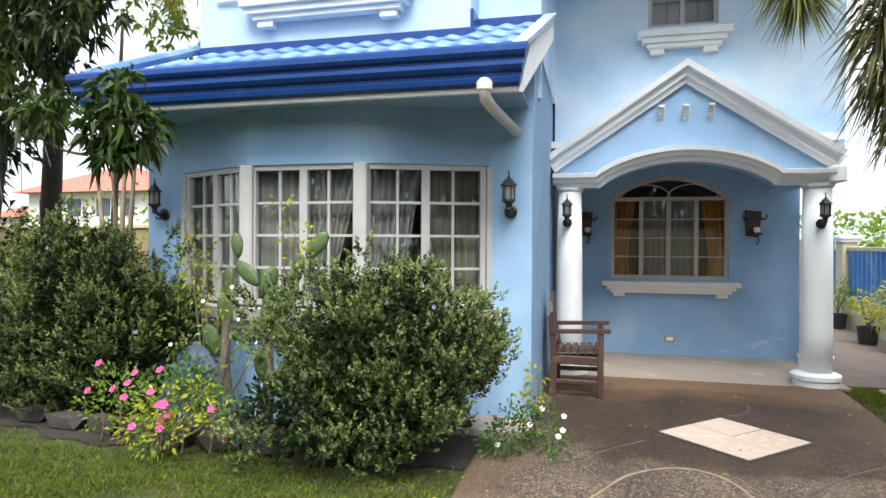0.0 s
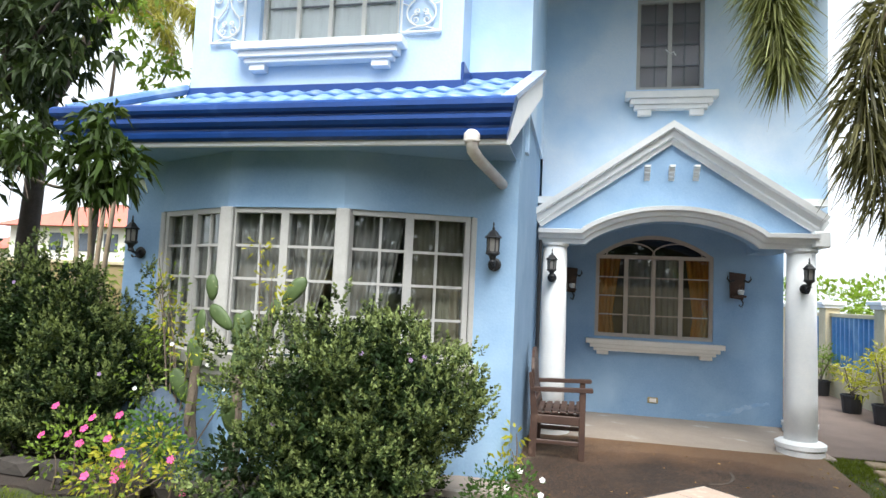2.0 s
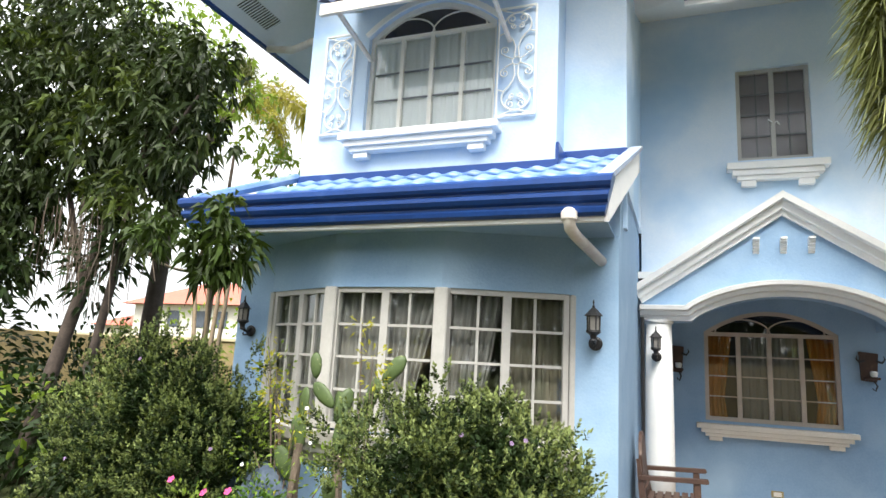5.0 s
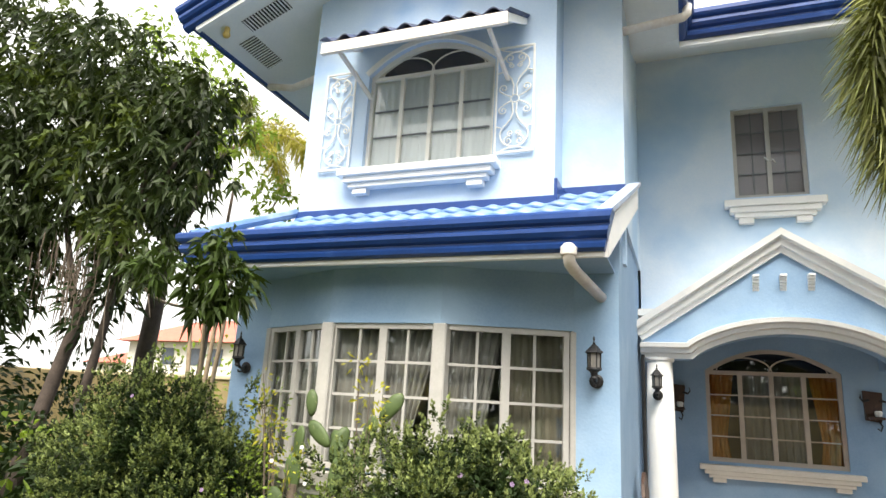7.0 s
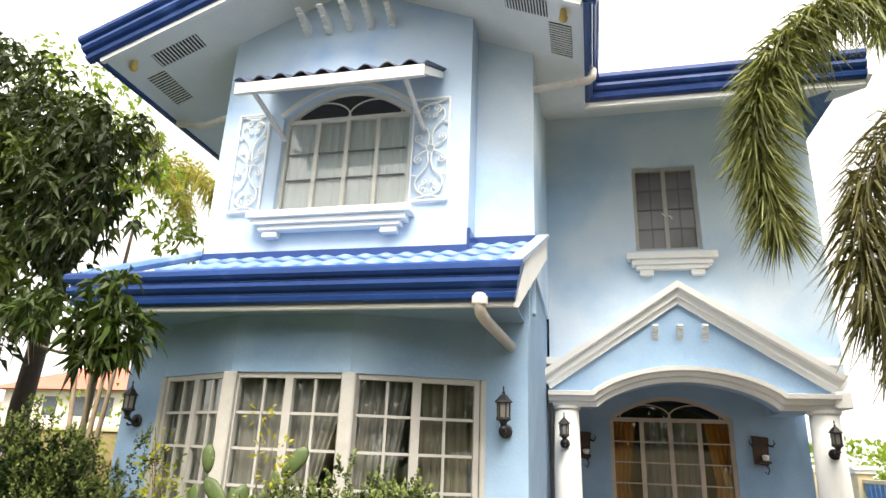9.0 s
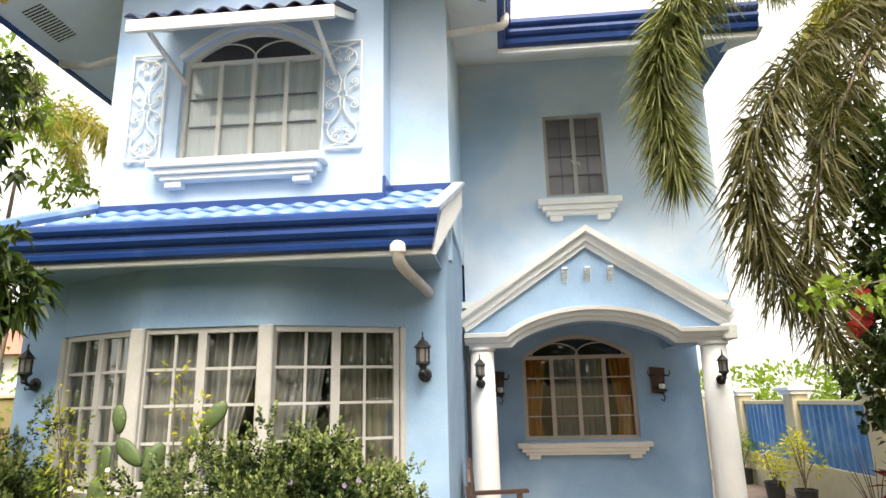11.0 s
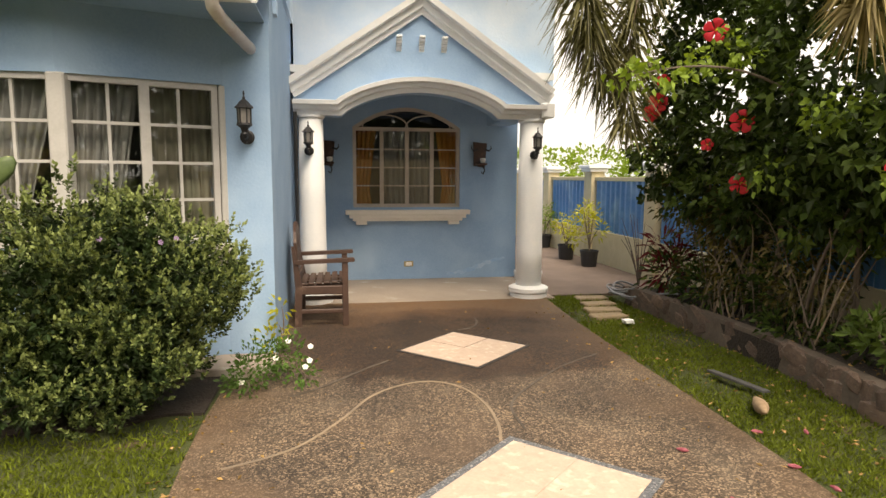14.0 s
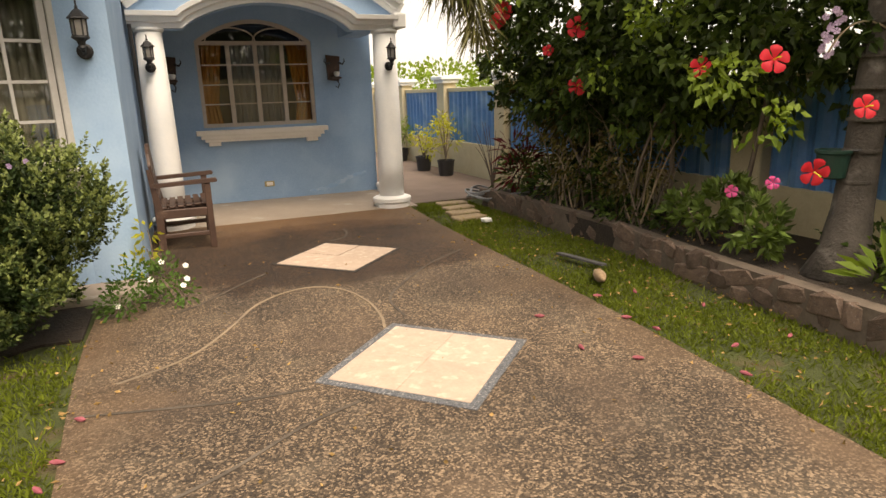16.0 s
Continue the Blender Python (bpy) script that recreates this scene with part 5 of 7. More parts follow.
def leaves(name, base, way, length, width, material, parent, droop=0.15, label=""):
    """Many folded leaves as one mesh: each springs from base along way."""
    n = len(base)
    way = unit(way)
    length = np.broadcast_to(np.asarray(length, float), (n,))[:, None]
    width = np.broadcast_to(np.asarray(width, float), (n,))[:, None]
    side = unit(np.cross(way, RNG.normal(size=(n, 3))))
    up = np.cross(side, way)
    tip = base + way * length - np.array([0, 0, 1.0]) * length * droop
    m1 = base + way * length * 0.45 + up * width * 0.18
    v = np.empty((n, 4, 3))
    v[:, 0], v[:, 1], v[:, 2], v[:, 3] = base, m1 + side * width / 2, tip, m1 - side * width / 2
    f = np.arange(n * 4).reshape(n, 4)
    me = bpy.data.meshes.new(name)
    me.from_pydata(v.reshape(-1, 3).tolist(), [], f.tolist())
    me.materials.append(material)
    ob = new(name, me)
    ob.parent = parent
    if label:
        ob["label"] = label
    return ob


def shell(blobs, n, inner=0.55, lump=0.25, seed=0):
    """Points in and near the skin of ellipsoids (cx, cy, cz, rx, ry, rz), with the outward way of each."""
    r = np.random.default_rng(seed)
    b = np.array(blobs, float)
    area = (b[:, 3] * b[:, 4] + b[:, 3] * b[:, 5] + b[:, 4] * b[:, 5])
    pick = r.choice(len(b), n, p=area / area.sum())
    d = unit(r.normal(size=(n, 3)))
    ph = r.uniform(0, 6, (len(b), 3))[pick]
    wob = 1 + lump * np.sin(d[:, 0] * 5 + ph[:, 0]) * np.sin(d[:, 1] * 5 + ph[:, 1]) * np.sin(d[:, 2] * 5 + ph[:, 2]) + lump * 0.35 * np.sin(d[:, 0] * 13 + ph[:, 1]) * np.sin(d[:, 2] * 12 + ph[:, 0])
    rad = (inner + (1 - inner) * r.random(n) ** 0.45) * wob
    p = b[pick, :3] + d * b[pick, 3:] * rad[:, None]
    out = unit(d / b[pick, 3:])
    return p, out, rad


def sprigs(name, blobs, n, per, length, width, material, parent, seed, lift=0.5, stem=0.07, droop=0.05, inner=0.6, lump=0.25, floor=0.02, clump=1, tips=None):
    """Short upright shoots set with small leaves, over the skin of a shrub."""
    p, out, _ = shell(blobs, n, inner, lump, seed)
    if clump > 1:
        rc = np.random.default_rng(seed + 9)
        p = np.repeat(p[: n // clump], clump, 0)
        out = np.repeat(out[: n // clump], clump, 0)
        out = unit(out + rc.normal(size=out.shape) * 0.5)
        p = p + out * rc.uniform(0.02, 0.12, (len(p), 1)) + rc.normal(size=p.shape) * 0.03
    keep = p[:, 2] > floor
    p, out = p[keep], out[keep]
    r = np.random.default_rng(seed + 50)
    axis = unit(out + np.array([0, 0, lift]) + r.normal(size=p.shape) * 0.25)
    k = len(p)
    s = np.tile(np.linspace(0, 1, per), (k, 1)) + r.uniform(-0.05, 0.05, (k, per))
    base = p[:, None, :] + axis[:, None, :] * (s * stem)[..., None]
    spin = unit(np.cross(axis[:, None, :], r.normal(size=(k, per, 3))))
    way = axis[:, None, :] * (0.35 + 0.8 * s)[..., None] + spin * (1.1 - 0.6 * s)[..., None]
    L = length * r.uniform(0.7, 1.2, (k, per))
    W = width * r.uniform(0.8, 1.2, k * per)
    if not tips:
        return leaves(name, base.reshape(-1, 3), way.reshape(-1, 3), L.ravel(), W, material, parent, droop)
    paler = (s > 0.55).ravel()
    b, v, L = base.reshape(-1, 3), way.reshape(-1, 3), L.ravel()
    leaves(name, b[~paler], v[~paler], L[~paler], W[~paler], material, parent, droop)
    return leaves("young_foliage", b[paler], v[paler], L[paler] * 0.85, W[paler], tips, parent, droop)


def limbs(parent, name, lines, material, sides=7):
    """Each limb a tapering bent tube: (points, r0, r1)."""
    for pts, r0, r1 in lines:
        pts = bezier3(pts, 8)
        part(name, tube(bmesh.new(), pts, [r0 + (r1 - r0) * k / 8 for k in range(9)], sides), material, parent, smooth=True)


def bezier3(p, n):
    out = []
    for k in range(n + 1):
        q = [Vector(a) for a in p]
        while len(q) > 1:
            q = [a.lerp(b, k / n) for a, b in zip(q, q[1:])]
        out.append(tuple(q[0]))
    return out


def flower(name, at, facing, size, petals, material, label, category, group, cup=0.25, heart=None):
    """A flat open flower of broad separate petals."""
    o = thing(name, label, category, group, at=at)
    z = Vector(facing).normalized()
    x = z.orthogonal().normalized()
    y = z.cross(x)
    for k in range(petals):
        a = 2 * math.pi * k / petals
        d = x * math.cos(a) + y * math.sin(a)
        s = z.cross(d)
        bm = bmesh.new()
        rows = ((0.05, 0.05, 0.0), (0.40, 0.22, 0.55), (0.70, 0.44, 0.9), (0.92, 0.40, 0.75), (1.04, 0.14, 0.55))
        prev = None
        for t, w, h in rows:
            c = d * size * t * 0.5 + z * size * cup * h * 0.5
            cur = (bm.verts.new(c - s * w * size * 0.5), bm.verts.new(c + z * size * 0.03), bm.verts.new(c + s * w * size * 0.5))
            if prev:
                bm.faces.new((prev[0], prev[1], cur[1], cur[0]))
                bm.faces.new((prev[1], prev[2], cur[2], cur[1]))
            prev = cur
        part("petal", bm, material, o, smooth=True)
    if heart:
        part("stamen", tube(bmesh.new(), [(0, 0, 0), tuple(z * size * 0.3), tuple(z * size * 0.5 + y * size * 0.06)], [size * 0.03, size * 0.02, size * 0.035], 5), heart, o)
    return o


# the two rounded shrubs
def shrub(label, base, blobs, n, seed, woods):
    s = thing("shrub", label, "shrub", "rounded shrubs", at=(0, 0, 0))
    limbs(s, "stem", woods, M_BARKD, 6)
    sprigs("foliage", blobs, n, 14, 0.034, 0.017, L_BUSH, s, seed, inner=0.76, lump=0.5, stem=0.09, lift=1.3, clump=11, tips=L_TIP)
    # inner leaves use the darkest leaf to paint shade between the shoots
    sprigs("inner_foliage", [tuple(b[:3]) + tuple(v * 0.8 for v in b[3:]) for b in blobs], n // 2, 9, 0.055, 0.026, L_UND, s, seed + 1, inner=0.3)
    return s


b1 = [(-2.50, -3.20, 0.80, 0.82, 0.58, 0.50), (-2.12, -3.20, 0.82, 0.44, 0.42, 0.38), (-2.98, -3.62, 0.38, 0.48, 0.34, 0.38), (-2.55, -3.10, 1.08, 0.42, 0.36, 0.25), (-2.35, -3.45, 0.48, 0.38, 0.30, 0.28), (-2.75, -3.5, 0.75, 0.45, 0.3, 0.35), (-2.55, -2.95, 0.40, 0.65, 0.3, 0.34), (-2.45, -3.58, 0.30, 0.50, 0.24, 0.24)]
shrub("dense rounded green shrub beside the driveway", (-2.4, -3.2), b1, 3900, 31, [([(-2.4, -3.15, 0), (-2.5, -3.2, 0.4), (-2.8, -3.3, 0.8)], 0.04, 0.015), ([(-2.35, -3.1, 0), (-2.2, -3.1, 0.4), (-2.0, -3.2, 0.7)], 0.035, 0.012), ([(-2.4, -3.1, 0), (-2.5, -3.0, 0.5), (-2.55, -3.1, 1.1)], 0.035, 0.01)])
b2 = [(-5.60, -2.80, 0.82, 1.0, 0.55, 0.75), (-5.05, -2.85, 0.70, 0.62, 0.5, 0.55), (-6.0, -2.95, 0.48, 0.6, 0.5, 0.45), (-5.65, -2.8, 1.25, 0.6, 0.45, 0.42)]
shrub("dense rounded green shrub under the bay window", (-5.5, -2.8), b2, 4100, 33, [([(-5.5, -2.8, 0), (-5.6, -2.8, 0.5), (-5.7, -2.8, 1.0)], 0.04, 0.015), ([(-5.4, -2.8, 0), (-5.2, -2.8, 0.4), (-5.0, -2.8, 0.7)], 0.035, 0.012)])
# small pale blossoms on the shrubs
rnd = random.Random(5)
for k in range(9):
    b = b1[k % 4] if k < 5 else b2[k % 4]
    a = rnd.uniform(-2.4, -0.7)
    e = rnd.uniform(0.1, 1.0)
    p = (b[0] + b[3] * math.cos(a) * math.cos(e), b[1] + b[4] * math.sin(a) * math.cos(e) * 1.02, b[2] + b[5] * math.sin(e) * 1.02)
    flower("shrub_flower", p, (math.cos(a), math.sin(a), 0.4), 0.032, 5, P_LILAC, "tiny lilac blossom on the shrub", "flower", "shrub blossoms")


# prickly pear by the bay window
def cactus(x, y):
    c = thing("prickly_pear", "tall green prickly pear cactus with flat oval pads", "cactus", at=(x, y, 0))
    m = mat("cactus_skin", (0.09, 0.135, 0.042), (0.05, 0.08, 0.026), 0.6, scale=6, fine=60, bump=0.3, spots=((0.32, 0.34, 0.16), 40, 0.66, 0.72))
    def pad(at, lean, turn, l, w):
        bm = bmesh.new()
        bmesh.ops.create_icosphere(bm, subdivisions=2, radius=1)
        for v in bm.verts:
            k = 0.72 + 0.28 * (v.co.z * 0.5 + 0.5)
            v.co = Vector((v.co.x * w / 2 * k, v.co.y * 0.022, (v.co.z + 1) * l / 2))
        rot_to(bm, Matrix.Translation(at) @ Matrix.Rotation(radians(turn), 4, "Z") @ Matrix.Rotation(radians(lean), 4, "Y"))
        part("pad", bm, m, c, smooth=True)
    part("trunk", tube(bmesh.new(), [(0, 0, 0), (0.03, 0, 0.4), (0.0, 0.02, 0.85)], [0.06, 0.05, 0.04], 8), M_BARK, c)
    part("trunk", tube(bmesh.new(), [(-0.35, 0.05, 0), (-0.38, 0, 0.5), (-0.36, 0, 0.9)], [0.05, 0.045, 0.035], 8), M_BARK, c)
    for a in (((0.0, 0, 0.80), 8, 10, 0.36, 0.17), ((0.06, 0, 1.02), -22, -20, 0.34, 0.17), ((-0.03, 0, 1.08), 18, 30, 0.30, 0.15), ((0.05, -0.02, 0.9), 32, 15, 0.34, 0.16), ((-0.06, 0, 1.20), -48, 0, 0.28, 0.15), ((-0.25, 0, 1.42), -6, 10, 0.22, 0.12),
              ((0.22, 0, 1.16), 22, -15, 0.33, 0.15), ((0.36, 0, 1.42), 38, 10, 0.28, 0.15), ((-0.36, 0, 0.82), -4, 15, 0.32, 0.16), ((-0.36, 0, 1.08), 10, -25, 0.28, 0.15), ((-0.40, -0.02, 0.6), -24, 20, 0.30, 0.16), ((0.12, 0, 0.62), 20, 40, 0.3, 0.15), ((0.02, -0.03, 0.4), -14, 60, 0.3, 0.15)):
        pad(*a)
    return c


cactus(-3.62, -2.98)


def wispy(name, label, cat, spots, mat_leaf, n, length, width, stem_to, seed, group="", wood=None, floor=0.0):
    """A thin plant: stems from the ground to each tuft, and loose leaves round the tufts."""
    o = thing(name, label, cat, group)
    for (x, y, z, r), base in zip(spots, stem_to):
        part("stem", tube(bmesh.new(), bezier3([base, ((base[0] + x) / 2 + 0.05, (base[1] + y) / 2, z * 0.6), (x, y, z)], 6), [0.010, 0.009, 0.008, 0.007, 0.006, 0.005, 0.003], 5), wood or M_BARK, o)
    p, out, _ = shell([(x, y, z, r, r, r) for x, y, z, r in spots], n, 0.15, 0.3, seed)
    leaves("foliage", p, out + np.array([0, 0, 0.35]), length * RNG.uniform(0.7, 1.2, len(p)), width, mat_leaf, o, 0.2)
    return o


wispy("flowering_bush", "thin yellow-tipped bush growing through the cactus", "bush", [(-3.42, -3.1, 1.88, 0.10), (-3.30, -3.1, 1.62, 0.13), (-3.25, -3.15, 1.45, 0.10), (-4.35, -3.0, 1.5, 0.12), (-4.25, -3.0, 1.3, 0.14), (-4.0, -3.05, 1.05, 0.14), (-4.45, -2.9, 1.75, 0.06)], L_YEL, 260, 0.06, 0.02, [(-3.45, -3.0, 0)] * 3 + [(-4.2, -2.95, 0)] * 4, 3)
wispy("flowering_bush", "straggly green bush with white blossoms under the sill", "bush", [(-4.2, -3.0, 1.2, 0.25), (-3.9, -3.05, 0.9, 0.22), (-4.4, -3.0, 0.8, 0.25), (-3.6, -3.1, 0.75, 0.2), (-4.05, -3.1, 0.55, 0.2), (-4.3, -2.95, 1.5, 0.18)], L_LIME, 420, 0.05, 0.022, [(-4.1, -3.0, 0)] * 6, 8)
for k, p in enumerate(((-4.05, -3.2, 1.08), (-3.7, -3.25, 0.95), (-4.35, -3.2, 0.72), (-3.78, -3.22, 1.2), (-3.55, -3.25, 0.78))):
    flower("white_blossom", p, (0.3, -1, 0.5), 0.032, 5, P_WHITE, "small white blossom on the straggly bush", "flower", "white blossoms")
# periwinkles, pink and white
per = [(-4.55, -3.55, 0.42, 0.20), (-4.25, -3.6, 0.32, 0.22), (-3.95, -3.6, 0.40, 0.22), (-4.75, -3.5, 0.25, 0.18), (-4.1, -3.7, 0.18, 0.2), (-3.75, -3.55, 0.3, 0.15)]
wispy("periwinkle_bed", "pink periwinkle plants with yellowing leaves", "flowers", per, L_LIME, 700, 0.05, 0.024, [(x, y, 0) for x, y, z, r in per], 12)
wispy("croton", "yellow-leaved plant among the pink flowers", "plant", [(-4.1, -3.66, 0.38, 0.14), (-3.78, -3.62, 0.46, 0.14), (-3.95, -3.75, 0.2, 0.15), (-4.25, -3.72, 0.2, 0.13), (-3.62, -3.66, 0.3, 0.13)], L_YEL, 330, 0.05, 0.024, [(-4.1, -3.65, 0)] * 5, 14)
rnd = random.Random(21)
for k in range(17):
    x, y, z, r = per[k % 6]
    a = rnd.uniform(0, 6.28)
    flower("periwinkle_flower", (x + 0.13 + r * 1.0 * math.cos(a), y - 0.10 - 0.1 * rnd.random(), z + rnd.uniform(-0.14, 0.24)), (rnd.uniform(-0.4, 0.4), -1, 0.9), 0.058, 5, P_PINK, "pink five-petalled periwinkle flower", "flower", "pink periwinkles", 0.05)
perw = [(-1.60, -2.95, 0.16, 0.20), (-1.40, -2.85, 0.20, 0.18), (-1.66, -3.08, 0.10, 0.15), (-1.5, -2.74, 0.20, 0.13), (-1.28, -2.98, 0.12, 0.12)]
wispy("periwinkle_bed", "low white periwinkle plants at the driveway's edge", "flowers", perw, L_PERI, 800, 0.045, 0.022, [(x, y, 0) for x, y, z, r in perw], 15)
for p in ((-1.38, -2.85, 0.31), (-1.22, -2.84, 0.26), (-1.46, -2.98, 0.22), (-1.25, -3.02, 0.16), (-1.68, -3.12, 0.10), (-1.22, -3.0, 0.20)):
    flower("periwinkle_flower", p, (0.2, -1, 0.8), 0.042, 5, P_WHITE, "white five-petalled periwinkle flower", "flower", "white periwinkles", 0.05)
wispy("weed", "yellowing weed against the wing's corner", "plant", [(-1.47, -2.28, 0.45, 0.08), (-1.50, -2.26, 0.3, 0.08), (-1.55, -2.3, 0.2, 0.1)], L_YEL, 50, 0.09, 0.03, [(-1.5, -2.28, 0)] * 3, 18)


# ---- trees at the west ----
def tree(label, lines, blobs, n, length, width, seed, leaf, bark, droop=0.5, inner=0.35, name="tree"):
    t = thing(name, label, "tree", "garden trees")
    limbs(t, "trunk", lines, bark, 8)
    p, out, _ = shell(blobs, n, inner, 0.35, seed)
    r = np.random.default_rng(seed + 3)
    # leaves in whorls of seven
    k = 7
    base = np.repeat(p, k, 0) + r.normal(size=(len(p) * k, 3)) * 0.02
    way = np.repeat(out, k, 0) * 0.5 + unit(r.normal(size=base.shape)) + np.array([0, 0, -0.25])
    size = length * r.uniform(0.6, 1.2, len(base))
    # sunlit clumps: light painted in by a brighter copy of the leaf
    q = base * 2.1
    paler = (np.sin(q[:, 0] + 2 * np.sin(q[:, 2])) * np.sin(q[:, 2] * 1.3 + q[:, 1]) > 0.25) & (np.repeat(r.random(len(p)), k) < 0.6)
    leaves("crown", base[~paler], way[~paler], size[~paler], width, leaf, t, droop)
    leaves("young_crown", base[paler], way[paler], size[paler], width, L_MANGO, t, droop)
    return t


tree("dark mango tree with bare lower trunks", [([(-8.3, -2.2, 0), (-8.2, -2.0, 1.5), (-7.9, -1.8, 3.0), (-7.8, -1.7, 4.6)], 0.10, 0.05), ([(-8.1, -1.9, 0), (-7.6, -1.9, 1.5), (-7.5, -1.9, 3.0), (-7.2, -2.0, 4.6)], 0.07, 0.03), ([(-8.0, -1.9, 2.2), (-8.6, -1.8, 3.2), (-9.1, -1.7, 4.4)], 0.06, 0.02), ([(-7.8, -1.8, 3.2), (-7.0, -2.0, 4.0), (-6.4, -2.1, 4.6)], 0.05, 0.015)],
     [(-7.75, -1.7, 4.6, 1.2, 0.8, 1.05), (-8.9, -1.8, 4.5, 1.2, 0.9, 1.2), (-6.9, -2.0, 4.2, 0.75, 0.55, 0.8), (-9.8, -2.0, 4.0, 1.0, 0.8, 1.0), (-9.4, -2.2, 3.0, 1.0, 0.7, 0.9), (-7.3, -2.0, 3.3, 0.7, 0.5, 0.5), (-6.6, -1.9, 5.0, 0.6, 0.5, 0.6), (-9.5, -2.2, 5.0, 0.9, 0.8, 0.8), (-8.7, -1.8, 6.0, 1.0, 0.8, 0.8), (-9.9, -2.1, 6.4, 1.0, 0.8, 0.9), (-7.6, -1.7, 5.4, 0.85, 0.7, 0.6), (-11.0, -2.3, 5.2, 1.0, 0.8, 1.2), (-10.0, -2.3, 3.0, 0.9, 0.7, 1.0)], 3000, 0.18, 0.06, 41, L_DARK, M_BARKD, 0.5, 0.25)
tree("thin-stemmed young tree leaning over the gutter", [([(-6.05, -2.0, 0), (-6.1, -1.9, 1.2), (-6.4, -1.8, 2.6)], 0.035, 0.02), ([(-6.0, -2.0, 0), (-5.95, -1.9, 1.4), (-5.9, -1.9, 2.7)], 0.035, 0.02), ([(-5.95, -2.05, 0), (-5.75, -2.0, 1.4), (-5.7, -2.0, 2.6)], 0.035, 0.02), ([(-5.9, -2.1, 0), (-5.6, -2.3, 1.2), (-5.55, -2.5, 2.4)], 0.03, 0.018), ([(-5.55, -2.5, 2.3), (-5.2, -3.2, 2.45), (-4.6, -3.5, 2.55)], 0.018, 0.008), ([(-6.4, -1.9, 2.5), (-6.0, -3.0, 2.4), (-5.4, -3.5, 2.6)], 0.018, 0.008)],
     [(-4.55, -3.5, 2.72, 0.20, 0.16, 0.16), (-4.40, -3.45, 2.42, 0.22, 0.16, 0.18), (-4.75, -3.5, 2.45, 0.22, 0.16, 0.2), (-5.3, -3.5, 2.6, 0.22, 0.16, 0.16), (-4.62, -3.45, 2.25, 0.2, 0.14, 0.12)], 120, 0.16, 0.045, 43, L_HIB, M_TWIG, 0.45, 0.2)
vines = thing("hanging_vines", "dry brown strands hanging from the mango tree", "vines", kind="stuff")
rv = random.Random(58)
bm = bmesh.new()
for k in range(70):
    x, y, z = -8.0 + rv.gauss(0, 0.42), -2.05 + rv.gauss(0, 0.12), rv.uniform(2.9, 3.5)
    l = rv.uniform(0.5, 1.1)
    tube(bm, [(x, y, z), (x + rv.gauss(0, 0.03), y, z - l * 0.5), (x + rv.gauss(0, 0.07), y, z - l)], [0.007, 0.006, 0.004], 4)
part("strands", bm, M_BARK, vines)
lit = thing("tree", "lighter green leafy tree behind the mango tree", "tree", "garden trees")
limbs(lit, "trunk", [([(-7.3, -0.6, 0), (-7.2, -0.6, 2.0), (-6.9, -0.8, 4.4)], 0.06, 0.02), ([(-7.2, -0.6, 2.4), (-6.9, -0.4, 3.4), (-6.3, -0.4, 4.6)], 0.03, 0.012)], M_BARK, 7)
p, out, _ = shell([(-6.9, -0.8, 5.0, 0.6, 0.5, 0.6), (-7.6, -0.9, 5.9, 0.9, 0.6, 0.7), (-8.6, -0.8, 6.9, 0.9, 0.6, 0.6), (-6.4, -0.4, 4.3, 0.4, 0.4, 0.5)], 420, 0.2, 0.35, 45)
leaves("crown", np.repeat(p, 5, 0), np.repeat(out, 5, 0) * 0.5 + unit(RNG.normal(size=(len(p) * 5, 3))), RNG.uniform(0.08, 0.16, len(p) * 5), 0.045, L_LIME, lit, 0.4)
hedge = thing("undergrowth", "dark tangled undergrowth beneath the trees", "undergrowth", kind="stuff")
p, out, _ = shell([(-8.0, -2.4, 0.5, 1.0, 0.7, 0.8), (-9.3, -2.6, 0.7, 1.2, 0.8, 1.0), (-7.0, -2.3, 0.6, 0.7, 0.6, 0.8), (-9.0, -1.0, 0.9, 1.2, 0.8, 1.0), (-10.8, -2.0, 1.3, 1.2, 1.0, 1.6), (-9.9, -2.7, 2.0, 0.7, 0.5, 0.9), (-7.9, -1.9, 2.6, 0.35, 0.3, 0.6), (-7.5, -1.9, 2.9, 0.3, 0.3, 0.5), (-9.1, -2.4, 2.6, 0.55, 0.4, 0.6)], 7600, 0.3, 0.3, 47)
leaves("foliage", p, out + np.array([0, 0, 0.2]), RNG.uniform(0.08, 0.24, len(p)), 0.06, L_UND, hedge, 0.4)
p, out, _ = shell([(-7.6, -2.7, 0.8, 0.5, 0.3, 0.5), (-9.0, -3.0, 0.9, 0.8, 0.3, 0.6), (-7.2, 2.4, 1.6, 1.4, 0.8, 0.9), (-10.5, 3.0, 1.7, 1.8, 0.7, 0.9)], 600, 0.4, 0.3, 48)
leaves("foliage", p, out + np.array([0, 0, 0.3]), RNG.uniform(0.1, 0.26, len(p)), 0.07, L_LIME, hedge, 0.4)


